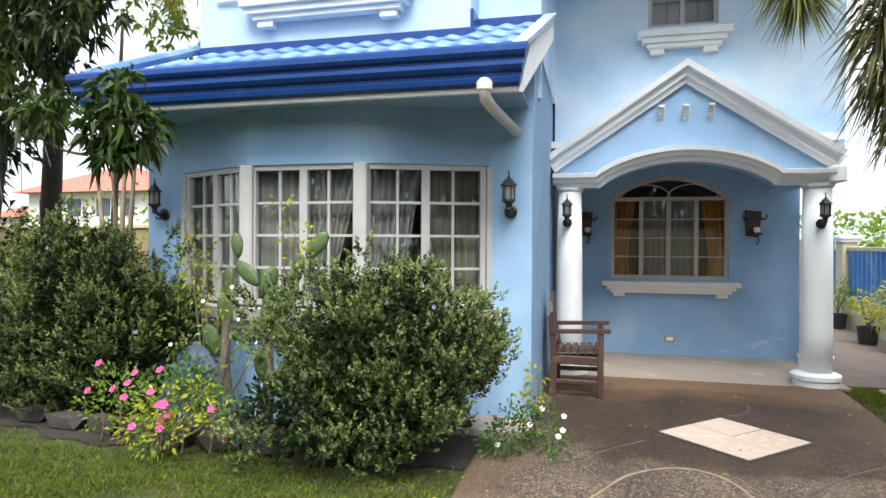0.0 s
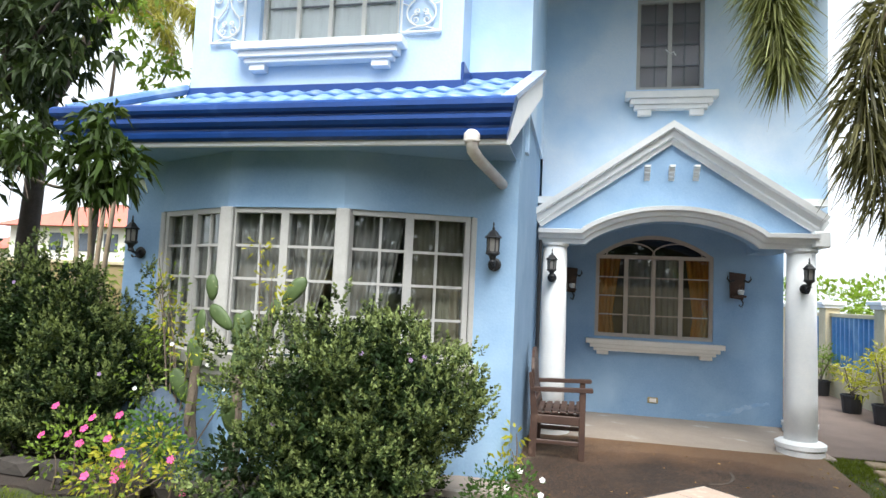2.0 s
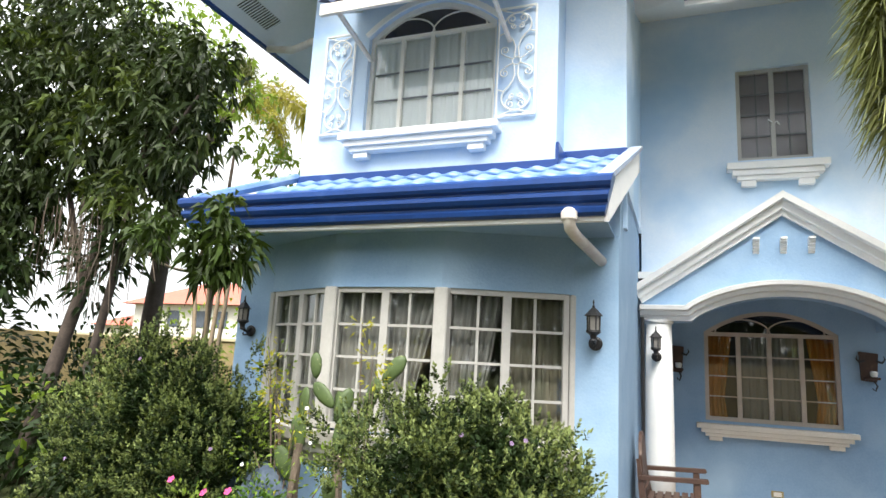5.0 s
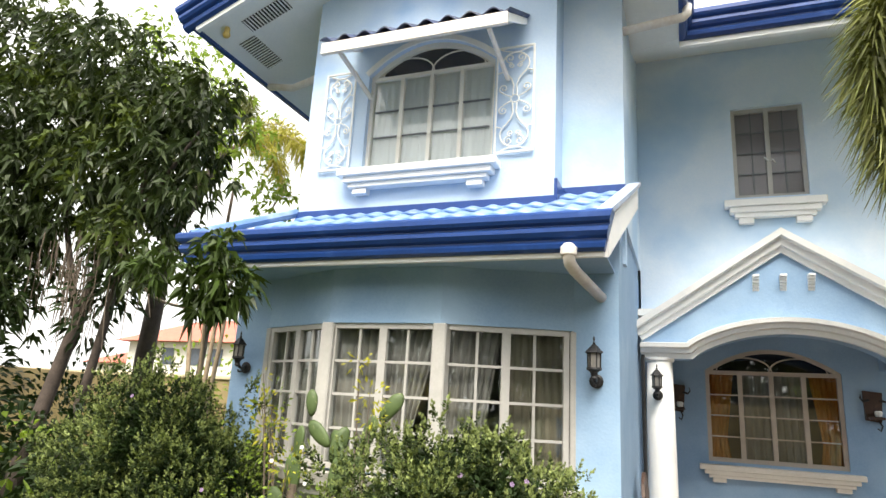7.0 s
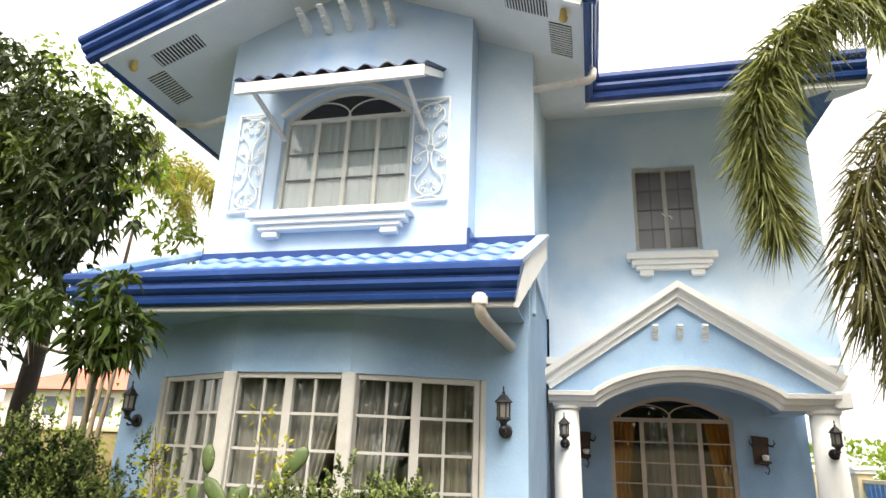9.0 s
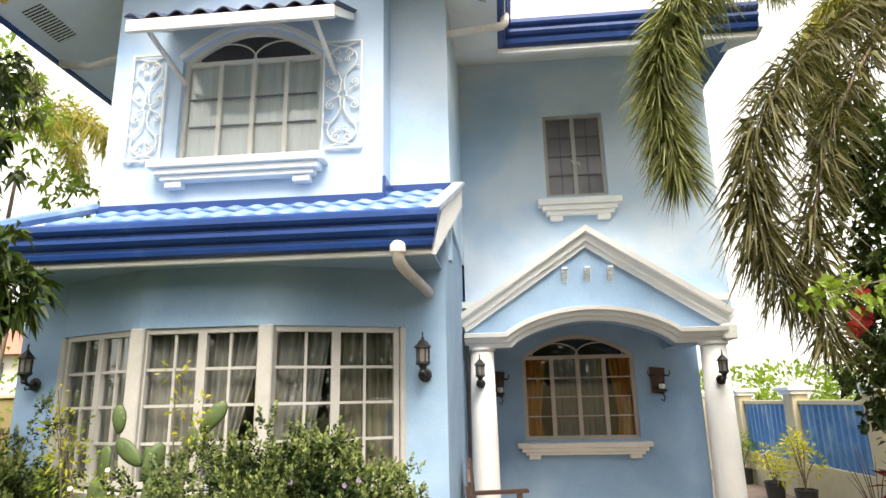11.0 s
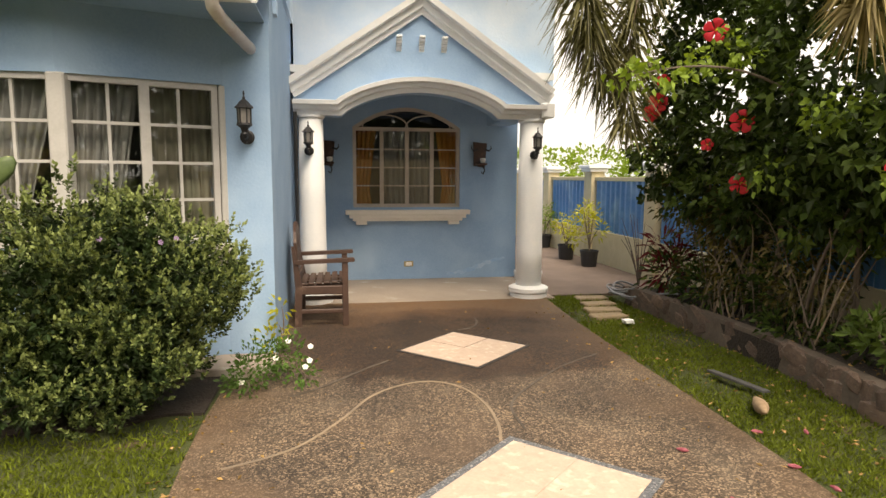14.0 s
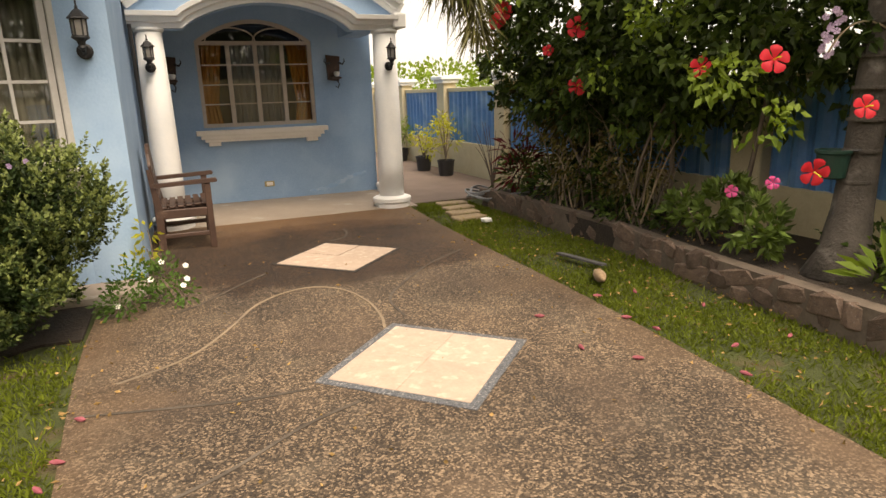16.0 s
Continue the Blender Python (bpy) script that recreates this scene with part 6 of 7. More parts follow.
# ---- palms ----
def plume(parent, pts, width, n, leaf, seed, name="frond", lenf=1.0):
    """A foxtail frond: a bent rib with narrow leaflets all round it."""
    r = np.random.default_rng(seed)
    line = np.array(bezier3(pts, 40))
    part(name, tube(bmesh.new(), [tuple(a) for a in line[::4]], [0.020 - 0.0017 * k for k in range(11)], 6), M_TWIG, parent)
    s = r.uniform(0.12, 1.0, n)
    idx = s * 40
    i0 = np.minimum(idx.astype(int), 39)
    fr = (idx - i0)[:, None]
    base = line[i0] * (1 - fr) + line[i0 + 1] * fr
    tan = unit(line[i0 + 1] - line[i0])
    rad = unit(np.cross(tan, r.normal(size=(n, 3))))
    way = rad + tan * r.uniform(-0.1, 0.9, (n, 1)) + np.array([0, 0, -0.1]) + r.normal(size=(n, 3)) * 0.4
    L = 0.88 * width * lenf * r.uniform(0.55, 1.2, n) * (0.55 + 0.6 * np.sin(np.clip(s, 0, 1) * math.pi * 0.85))
    return leaves("frond_foliage", base, way, L, RNG.uniform(0.014, 0.026, n), leaf, parent, 0.55)


palm = thing("foxtail_palm", "foxtail palm with drooping bushy fronds", "palm tree")
M_PTRUNK = mat("palm_trunk", (0.10, 0.086, 0.073), (0.045, 0.038, 0.032), 0.9, scale=7, fine=60, bump=0.8, dist=0.012, spots=((0.20, 0.185, 0.165), 6, 0.56, 0.70))
prof = [(2.80, -5.05, 0.12), (2.86, -5.04, 0.32), (2.92, -5.02, 0.6), (2.98, -5.0, 1.0), (3.04, -4.98, 1.6), (3.10, -4.95, 2.4), (3.14, -4.92, 3.2), (3.16, -4.90, 4.2), (3.16, -4.88, 4.7)]
part("trunk", tube(bmesh.new(), prof, [0.24, 0.16, 0.125, 0.11, 0.10, 0.095, 0.09, 0.085, 0.07], 14), M_PTRUNK, palm, smooth=True)
for k in range(13):
    z = 0.6 + 0.2 * k
    part("trunk_ring", lathe([(0.115 - 0.0012 * k, -0.012), (0.1175 - 0.0012 * k, 0), (0.115 - 0.0012 * k, 0.012)], 14, (2.92 + 0.10 * min(1, (z - 0.6) / 1.8) + 0.06 * min(1, (z - 0.6) / 1.8), -5.02 + 0.028 * (z - 0.6), z)), M_PTRUNK, palm)
C = (3.16, -4.88, 4.6)
palm3 = thing("foxtail_palm", "foxtail palm leaning over the hibiscus with bushy fronds", "palm tree")
part("trunk", tube(bmesh.new(), [(3.32, -1.5, 0.1), (3.30, -1.55, 1.5), (3.28, -1.6, 3.5), (3.25, -1.7, 5.5)], [0.15, 0.11, 0.10, 0.08], 12), M_PTRUNK, palm3, smooth=True)
C3 = (3.25, -1.7, 5.5)
plume(palm3, [C3, (2.6, -2.0, 6.2), (1.2, -2.3, 6.0), (0.22, -2.3, 5.3), (0.30, -2.35, 4.2), (0.50, -2.35, 3.4)], 0.40, 3600, L_PALM, 61)
plume(palm3, [C3, (2.5, -2.2, 5.2), (1.55, -2.4, 4.7), (0.72, -2.45, 3.8), (0.92, -2.4, 2.9), (1.25, -2.4, 2.3)], 0.43, 1850, L_PALMD, 62)
plume(palm3, [C3, (2.6, -2.2, 5.0), (1.95, -2.4, 4.3), (1.40, -2.4, 3.5), (1.36, -2.4, 2.6), (1.46, -2.4, 1.95)], 0.36, 1250, L_PALMD, 63)
plume(palm3, [C3, (3.0, -1.2, 6.6), (2.6, -0.9, 6.8), (2.2, -0.8, 6.2)], 0.38, 1500, L_PALM, 69)
plume(palm3, [C3, (3.9, -1.6, 6.4), (4.6, -1.6, 6.0), (5.0, -1.6, 5.0)], 0.38, 1200, L_PALM, 60)
plume(palm3, [C3, (2.9, -1.1, 6.3), (2.6, -0.8, 5.9), (2.55, -0.8, 5.2), (2.6, -0.8, 4.5)], 0.36, 1300, L_GOLD, 59)
plume(palm, [C, (2.6, -5.2, 4.9), (1.9, -5.2, 4.4), (1.45, -5.0, 3.3), (1.32, -5.0, 2.7), (1.28, -5.0, 2.25)], 0.30, 1800, L_TAN, 64)
plume(palm, [C, (3.6, -4.0, 5.6), (3.7, -2.6, 5.4), (3.6, -1.8, 4.4), (3.5, -1.6, 3.4)], 0.34, 900, L_PALM, 65)
plume(palm, [C, (3.9, -5.6, 5.6), (4.6, -6.6, 5.2), (4.8, -7.2, 4.0)], 0.34, 800, L_PALM, 66)
plume(palm, [C, (2.9, -4.9, 5.6), (2.9, -4.7, 6.2), (2.6, -4.4, 6.6)], 0.3, 500, L_PALM, 67)
plume(palm, [C, (3.8, -4.4, 5.3), (4.8, -4.0, 5.0), (5.4, -3.8, 4.0)], 0.34, 700, L_PALM, 68)
# yellowish palm and a grey-stemmed palm behind the mango tree
palm2 = thing("foxtail_palm", "grey-stemmed palm with yellow-green fronds", "palm tree")
part("trunk", tube(bmesh.new(), [(-8.75, 0.0, 0), (-8.85, 0.0, 2.0), (-8.75, 0.0, 4.0), (-7.9, 0.1, 5.5)], [0.17, 0.14, 0.12, 0.09], 12), M_BARKD, palm2, smooth=True)
C2 = (-7.9, 0.1, 5.4)
for k, (dx, dy, dz) in enumerate(((1.2, 0.1, 0.5), (1.6, -0.1, -0.1), (0.8, -0.6, 0.9), (-0.9, -0.3, 0.7), (0.3, 0.9, 0.8), (1.3, -0.4, -0.6), (-1.3, 0.2, 0.2))):
    plume(palm2, [C2, (C2[0] + dx * 0.5, C2[1] + dy * 0.5, C2[2] + 0.5 + dz * 0.5), (C2[0] + dx, C2[1] + dy, C2[2] + dz * 0.6 + 0.2), (C2[0] + dx * 1.15, C2[1] + dy, C2[2] + dz * 0.6 - 0.6)], 0.30, 420, L_GOLD if k in (0, 1, 5) else L_PALM, 70 + k)

# ---- hibiscus and the bed at the east ----
hib = thing("hibiscus_bush", "tall dark green hibiscus hedge with red flowers", "bush")
limbs(hib, "stem", [([(3.0, -1.5, 0.15), (2.95, -1.5, 0.8), (2.8, -1.3, 1.8)], 0.03, 0.012), ([(3.05, -2.2, 0.15), (3.1, -2.3, 0.9), (2.8, -2.6, 2.0)], 0.035, 0.012), ([(3.0, -2.3, 0.15), (2.8, -2.0, 0.7), (2.7, -1.6, 1.6)], 0.025, 0.01), ([(3.1, -3.2, 0.15), (3.0, -3.2, 0.9), (2.9, -3.4, 2.2)], 0.035, 0.012), ([(3.1, -3.9, 0.15), (3.2, -4.0, 0.9), (3.0, -4.3, 2.0)], 0.03, 0.01), ([(2.9, -2.9, 0.15), (2.7, -3.0, 0.6), (2.75, -3.4, 1.3)], 0.022, 0.01)], M_BARK, 6)
hb = [(2.95, -1.75, 2.2, 0.62, 0.85, 1.05), (2.95, -3.1, 2.5, 0.68, 1.1, 1.15), (3.0, -4.3, 2.4, 0.62, 0.8, 1.0), (2.85, -1.5, 1.5, 0.42, 0.5, 0.45), (2.75, -2.7, 1.75, 0.5, 0.6, 0.4), (2.8, -3.9, 1.75, 0.5, 0.6, 0.4), (3.1, -2.4, 3.3, 0.5, 1.0, 0.6), (2.8, -1.2, 3.3, 0.4, 0.5, 0.9), (2.75, -0.9, 2.5, 0.35, 0.4, 0.6), (2.6, -0.9, 1.75, 0.38, 0.35, 0.5), (2.95, -3.2, 1.35, 0.35, 0.8, 0.4), (3.2, -5.3, 2.8, 0.5, 0.7, 0.9), (3.25, -3.4, 3.6, 0.5, 1.3, 0.7), (3.3, -1.9, 1.5, 0.25, 0.8, 0.5), (2.95, -3.1, 1.5, 0.42, 0.55, 0.36), (3.15, -4.7, 1.75, 0.35, 0.45, 0.3), (3.3, -3.95, 1.35, 0.2, 0.4, 0.32), (3.35, -5.0, 1.45, 0.18, 0.4, 0.45), (3.4, -5.6, 1.1, 0.15, 0.4, 0.5), (3.3, -3.0, 1.35, 0.2, 0.6, 0.25), (2.9, -2.2, 1.35, 0.4, 0.5, 0.4), (3.2, -6.0, 2.2, 0.4, 0.6, 0.8), (2.35, -1.5, 4.2, 0.32, 0.4, 0.5), (2.6, -1.3, 3.7, 0.35, 0.4, 0.5), (3.3, -4.6, 3.3, 0.5, 0.9, 0.7), (3.45, -5.2, 2.2, 0.2, 0.7, 0.5), (3.45, -4.2, 2.0, 0.2, 0.6, 0.4)]
p, out, _ = shell(hb, 5400, 0.3, 0.35, 81)
k = 6
base = np.repeat(p, k, 0) + RNG.normal(size=(len(p) * k, 3)) * 0.035
way = np.repeat(out, k, 0) * 0.6 + unit(RNG.normal(size=base.shape))
paler = (np.sin(base[:, 0] * 4 + base[:, 1] * 3) * np.sin(base[:, 2] * 4.5 + base[:, 1]) > 0.35) & (np.repeat(RNG.random(len(p)), k) < 0.55)
leaves("foliage", base[~paler], way[~paler], RNG.uniform(0.06, 0.12, (~paler).sum()), 0.062, L_HIB, hib, 0.25)
leaves("young_foliage", base[paler], way[paler], RNG.uniform(0.06, 0.115, paler.sum()), 0.066, L_MID, hib, 0.25)
p, out, _ = shell([(2.45, -2.9, 1.55, 0.2, 0.25, 0.12), (2.4, -4.3, 1.5, 0.22, 0.28, 0.14), (2.5, -3.5, 2.0, 0.2, 0.3, 0.15), (1.2, -3.2, 2.25, 0.3, 0.2, 0.10), (2.0, -2.8, 2.5, 0.3, 0.3, 0.12), (2.4, -4.7, 1.2, 0.15, 0.2, 0.12)], 210, 0.2, 0.3, 83)
leaves("young_foliage", np.repeat(p, 3, 0) + RNG.normal(size=(len(p) * 3, 3)) * 0.03, np.repeat(out, 3, 0) + unit(RNG.normal(size=(len(p) * 3, 3))), RNG.uniform(0.05, 0.09, len(p) * 3), 0.05, L_LIME, hib, 0.2)
part("stem", tube(bmesh.new(), bezier3([(2.7, -2.8, 2.2), (2.0, -3.0, 2.5), (1.1, -3.2, 2.25)], 8), [0.012] * 3 + [0.009] * 3 + [0.006] * 3, 5), M_BARK, hib)
for at, s in (((2.40, -4.13, 1.57), 0.14), ((2.40, -4.74, 1.59), 0.16), ((2.40, -5.10, 0.91), 0.15), ((2.40, -2.58, 2.0), 0.18), ((2.40, -2.60, 1.47), 0.16), ((2.40, -2.08, 1.83), 0.10), ((2.40, -1.14, 2.32), 0.19), ((2.40, -1.0, 2.22), 0.17), ((2.40, -2.12, 2.85), 0.19), ((2.40, -1.22, 2.54), 0.12), ((2.45, -1.1, 4.25), 0.12), ((2.42, -5.35, 1.3), 0.12)):
    flower("hibiscus_flower", at, (-0.5, -0.85, 0.05 + 0.2 * math.sin(at[1] * 9)), s * 1.12, 5, P_RED, "large red hibiscus flower with a long stamen", "flower", "red hibiscus flowers", 0.18, P_YEL)
# low bushes, dry twigs, red-leaved plant
low = thing("low_bush", "low pale green bush with pink blossoms in the bed", "bush")
lb = [(2.66, -3.95, 0.45, 0.18, 0.28, 0.17), (2.66, -4.55, 0.42, 0.18, 0.2, 0.15), (2.72, -4.2, 0.6, 0.16, 0.2, 0.1)]
limbs(low, "stem", [([(2.7, -4.0, 0.15), (2.65, -3.9, 0.4), (2.6, -3.8, 0.6)], 0.012, 0.006), ([(2.7, -4.5, 0.15), (2.68, -4.6, 0.35), (2.6, -4.65, 0.5)], 0.012, 0.006)], M_BARK, 5)
sprigs("foliage", lb, 95, 8, 0.10, 0.046, L_MID, low, 91, stem=0.05, inner=0.5)
for at in ((2.45, -4.45, 0.70), (2.45, -4.78, 0.80)):
    flower("pink_blossom", at, (-0.8, -0.6, 0.2), 0.09, 5, P_PINK, "rose pink blossom on the low bush", "flower", "rose blossoms", 0.3)
mix = thing("bed_plants", "mixed dark low plants along the stone kerb", "plants", kind="stuff")
p, out, _ = shell([(2.75, -0.9, 0.45, 0.25, 0.35, 0.3), (2.8, -1.6, 0.4, 0.25, 0.4, 0.25), (2.95, -2.5, 0.5, 0.3, 0.5, 0.35), (3.2, -1.5, 0.9, 0.25, 0.8, 0.6), (2.75, -2.9, 0.28, 0.2, 0.4, 0.12), (2.9, -3.5, 0.26, 0.2, 0.35, 0.12), (3.0, -5.4, 0.35, 0.3, 0.5, 0.2), (3.32, -1.6, 1.2, 0.2, 0.9, 0.6), (3.3, -2.6, 1.15, 0.2, 0.5, 0.5)], 4600, 0.3, 0.35, 93)
pale = RNG.random(len(p)) < 0.22
leaves("foliage", p[~pale], out[~pale] + np.array([0, 0, 0.4]), RNG.uniform(0.05, 0.13, (~pale).sum()), 0.035, L_HIB, mix, 0.3)
leaves("pale_foliage", p[pale], out[pale] + np.array([0, 0, 0.4]), RNG.uniform(0.05, 0.12, pale.sum()), 0.035, L_MID, mix, 0.3)
wispy("cordyline", "dark red leaved cordyline in the bed", "plant", [(2.75, -0.75, 0.75, 0.16), (2.8, -1.0, 0.6, 0.15), (2.7, -0.9, 0.45, 0.15)], L_RED, 130, 0.22, 0.035, [(2.78, -0.85, 0.15)] * 3, 95)
dry = thing("dry_bush", "bare pale twigs of a dried bush", "bush")
rnd = random.Random(33)
for k in range(46):
    x, y = 2.78 + rnd.uniform(-0.10, 0.22), -1.6 - rnd.uniform(0, 1.7)
    a = rnd.uniform(0, 6.28)
    h = rnd.uniform(0.5, 1.2)
    part("twig", tube(bmesh.new(), bezier3([(x, y, 0.12), (x + 0.1 * math.cos(a), y + 0.15 * math.sin(a), 0.15 + h * 0.35), (x + 0.05 * math.sin(3 * a), y + 0.3 * math.sin(a) * h, 0.15 + h * 0.8), (x + 0.35 * math.cos(a) * h, y + 0.5 * math.sin(a) * h, 0.15 + h)], 6), [0.010, 0.009, 0.008, 0.007, 0.006, 0.004, 0.003], 5), (M_TWIG, M_BARK, M_BARK)[k % 3], dry)
p, out, _ = shell([(2.85, -2.0, 0.85, 0.25, 0.4, 0.4), (2.9, -2.8, 0.8, 0.25, 0.5, 0.4), (2.95, -1.3, 1.3, 0.25, 0.5, 0.4)], 420, 0.2, 0.3, 131)
leaves("dry_leaves", p, out + np.array([0, 0, -0.3]), RNG.uniform(0.05, 0.11, len(p)), 0.03, L_TAN, dry, 0.5)
p, out, _ = shell([(2.9, -1.2, 0.7, 0.25, 0.4, 0.4), (2.85, -2.0, 0.6, 0.22, 0.45, 0.35), (2.95, -2.8, 0.55, 0.22, 0.45, 0.3), (2.85, -0.95, 1.5, 0.28, 0.35, 0.6), (2.9, -1.7, 1.15, 0.25, 0.5, 0.35), (2.7, -0.8, 2.3, 0.3, 0.3, 0.5)], 2100, 0.25, 0.35, 133)
leaves("olive_leaves", p, out + np.array([0, 0, 0.1]), RNG.uniform(0.05, 0.11, len(p)), 0.032, L_OLIVE, dry, 0.35)
orch = thing("orchid", "pale lilac orchid spray tied to the palm trunk", "flower")
part("stem", tube(bmesh.new(), bezier3([(2.98, -5.06, 1.75), (2.8, -4.95, 1.9), (2.65, -4.92, 1.62)], 8), 0.006, 5), M_TWIG, orch)
rnd = random.Random(3)
for k in range(16):
    f = flower("blossom", (2.66 + rnd.uniform(-0.05, 0.05), -4.93 + rnd.uniform(-0.04, 0.04), 1.60 + 0.018 * k), (-0.8, -0.5, rnd.uniform(-0.2, 0.3)), 0.042, 5, P_ORCH, "", "", "", 0.1)
    f.parent = orch
basket = thing("hanging_pot", "dark green plastic pot strapped to the palm trunk", "pot", at=(2.80, -4.93, 0.82))
part("body", lathe([(0.07, 0), (0.085, 0.01), (0.10, 0.16), (0.112, 0.17), (0.112, 0.19), (0.095, 0.19), (0.09, 0.12)], 18), mat("green_plastic", (0.012, 0.05, 0.037), (0.008, 0.035, 0.026), 0.45, bump=0.1), basket)
part("strap", tube(bmesh.new(), [(-0.1, 0.02, 0.17), (0.05, -0.13, 0.19), (0.22, -0.10, 0.19), (0.24, -0.02, 0.19)], 0.008, 5), M_IRON, basket)
wispy("corner_plant", "bright green strap-leaved plant by the kerb's end", "plant", [(2.75, -5.75, 0.55, 0.16), (2.70, -5.95, 0.8, 0.14), (2.6, -5.5, 0.3, 0.16)], L_LIME, 90, 0.20, 0.05, [(2.8, -5.8, 0.15)] * 3, 97)


# ---- pots by the fence ----
def pot_plant(x, y, label, leaf, h, seed, r=0.15):
    o = thing("potted_plant", label, "potted plant", "pots along the fence", at=(x, y, 0))
    part("pot", lathe([(r * 0.8, 0), (r * 0.85, 0.01), (r, 0.24), (r * 1.06, 0.25), (r * 1.06, 0.28), (r * 0.93, 0.28), (r * 0.9, 0.25)], 16), mat("black_pot", (0.022, 0.022, 0.024), (0.014, 0.014, 0.015), 0.5, bump=0.1) if "black_pot" not in bpy.data.materials else bpy.data.materials["black_pot"], o)
    part("soil", lathe([(r * 0.9, 0.24), (r * 0.5, 0.26), (0.01, 0.262)], 14), M_SOIL, o)
    rr = random.Random(seed)
    spots = []
    for k in range(6):
        a = rr.uniform(0, 6.28)
        e = (rr.uniform(0.05, 0.28) * math.cos(a), rr.uniform(0.05, 0.28) * math.sin(a), h * rr.uniform(0.55, 1.0))
        part("stem", tube(bmesh.new(), bezier3([(0, 0, 0.25), (e[0] * 0.2, e[1] * 0.2, h * 0.5), e], 6), 0.008, 5), M_BARK, o)
        spots.append((*e, 0.13, 0.13, 0.16))
    p, out, _ = shell(spots, 260, 0.2, 0.3, seed)
    leaves("foliage", p, out + np.array([0, 0, 0.5]), RNG.uniform(0.06, 0.14, len(p)), 0.03, leaf, o, 0.35)
    return o


pot_plant(3.24, 2.58, "tall yellow-green leafy plant in a black pot", L_YEL, 1.05, 3)
pot_plant(3.18, 3.52, "low yellow-green plant in a black pot", L_YEL, 0.72, 5)
pot_plant(3.42, 5.5, "sparse leafy plant in a black pot", L_LIME, 0.9, 6)
# bare shrub beside the pots
bs = thing("bare_shrub", "bare thin grey shrub by the fence", "shrub")
rnd = random.Random(8)
for k in range(12):
    a = rnd.uniform(0, 6.28)
    part("twig", tube(bmesh.new(), bezier3([(3.15, 0.6, 0), (3.15 + 0.05 * math.cos(a), 0.6 + 0.05 * math.sin(a), 0.4), (3.15 + 0.25 * math.cos(a), 0.6 + 0.3 * math.sin(a), rnd.uniform(0.6, 1.0))], 5), [0.012, 0.01, 0.008, 0.006, 0.005, 0.003], 5), M_BARKD, bs)

# far trees beyond the fence
ft = thing("far_trees", "distant pale green tree tops beyond the fence", "trees", kind="stuff")
p, out, _ = shell([(9.5, 30, 2.0, 2.0, 1.5, 1.2), (13, 32, 1.8, 2.5, 1.5, 1.6), (17, 34, 1.9, 3.0, 2, 1.7), (22, 33, 2.0, 4, 2, 2.0)], 3000, 0.4, 0.3, 99)
leaves("foliage", p, out, RNG.uniform(0.2, 0.5, len(p)), 0.25, L_LIME, ft, 0.2)

# trees across the street, mirrored in the bay's panes
st = thing("tree_row", "dense row of dark street trees opposite the house", "trees", kind="stuff")
rs = np.random.default_rng(121)
row = [(x + rs.uniform(-0.8, 0.8), -19.0 + rs.uniform(-1.5, 1.0), rs.uniform(3.6, 5.2), rs.uniform(1.8, 2.6), 1.6, rs.uniform(2.6, 3.8)) for x in np.arange(-21, 20, 2.4)]
p, out, _ = shell(row, 26000, 0.45, 0.35, 122)
leaves("foliage", p, out + rs.normal(size=p.shape) * 0.6, rs.uniform(0.25, 0.55, len(p)), 0.22, L_DARK, st, 0.4)
limbs(st, "trunk", [([(b[0], b[1], -0.03), (b[0] + 0.2, b[1], 1.6), (b[0], b[1], 3.6)], 0.16, 0.09) for b in row], M_BARKD, 7)

# ---- lawn ----
def lawn(name, label, inside, box4, n, seed, h=0.022):
    r = np.random.default_rng(seed)
    x = r.uniform(box4[0], box4[1], n)
    y = r.uniform(box4[2], box4[3], n)
    ok = inside(x, y) & (np.sin(x * 3.1 + np.sin(y * 2.3)) * np.sin(y * 2.7 + 1) < r.uniform(0.3, 1.1, n))
    x, y = x[ok], y[ok]
    g = thing(name, label, "lawn", kind="stuff")
    base = np.stack([x, y, np.full(len(x), -0.03)], 1)
    way = np.stack([r.normal(0, 0.7, len(x)), r.normal(0, 0.7, len(x)), np.ones(len(x))], 1)
    leaves("blades", base, way, (h + 0.03) * r.uniform(0.6, 1.4, len(x)), 0.009, L_GRASS, g, 0.1)
    return g


dlv = lambda y: -1.83 - 0.05 * np.sin(y * 1.3)
drv = lambda y: 1.60 + 0.05 * np.maximum(y, -6.5) + 0.03 * np.sin(y * 1.1)
fr_ = np.random.default_rng(9)
fade = lambda x: fr_.random(len(x))
lawn("lawn", "short green lawn beside the driveway", lambda x, y: (x < dlv(y) + 0.04 * np.sin(y * 23)) & (y < -3.46 + 0.13 * np.sin(x * 2.9) - 0.9 * fade(x) ** 2) & (x > -6.6 + 1.4 * fade(x)) & (y > -8.2 + 1.3 * fade(x)), (-6.6, -1.7, -8.2, -3.2), 105000, 5)
lawn("lawn", "narrow strip of grass along the stone kerb", lambda x, y: (x > drv(y) + 0.04 * np.sin(y * 19)) & (x < 2.45) & (y > -8.6 + 1.2 * fade(x)), (1.2, 2.5, -8.6, 0.12), 45000, 6)
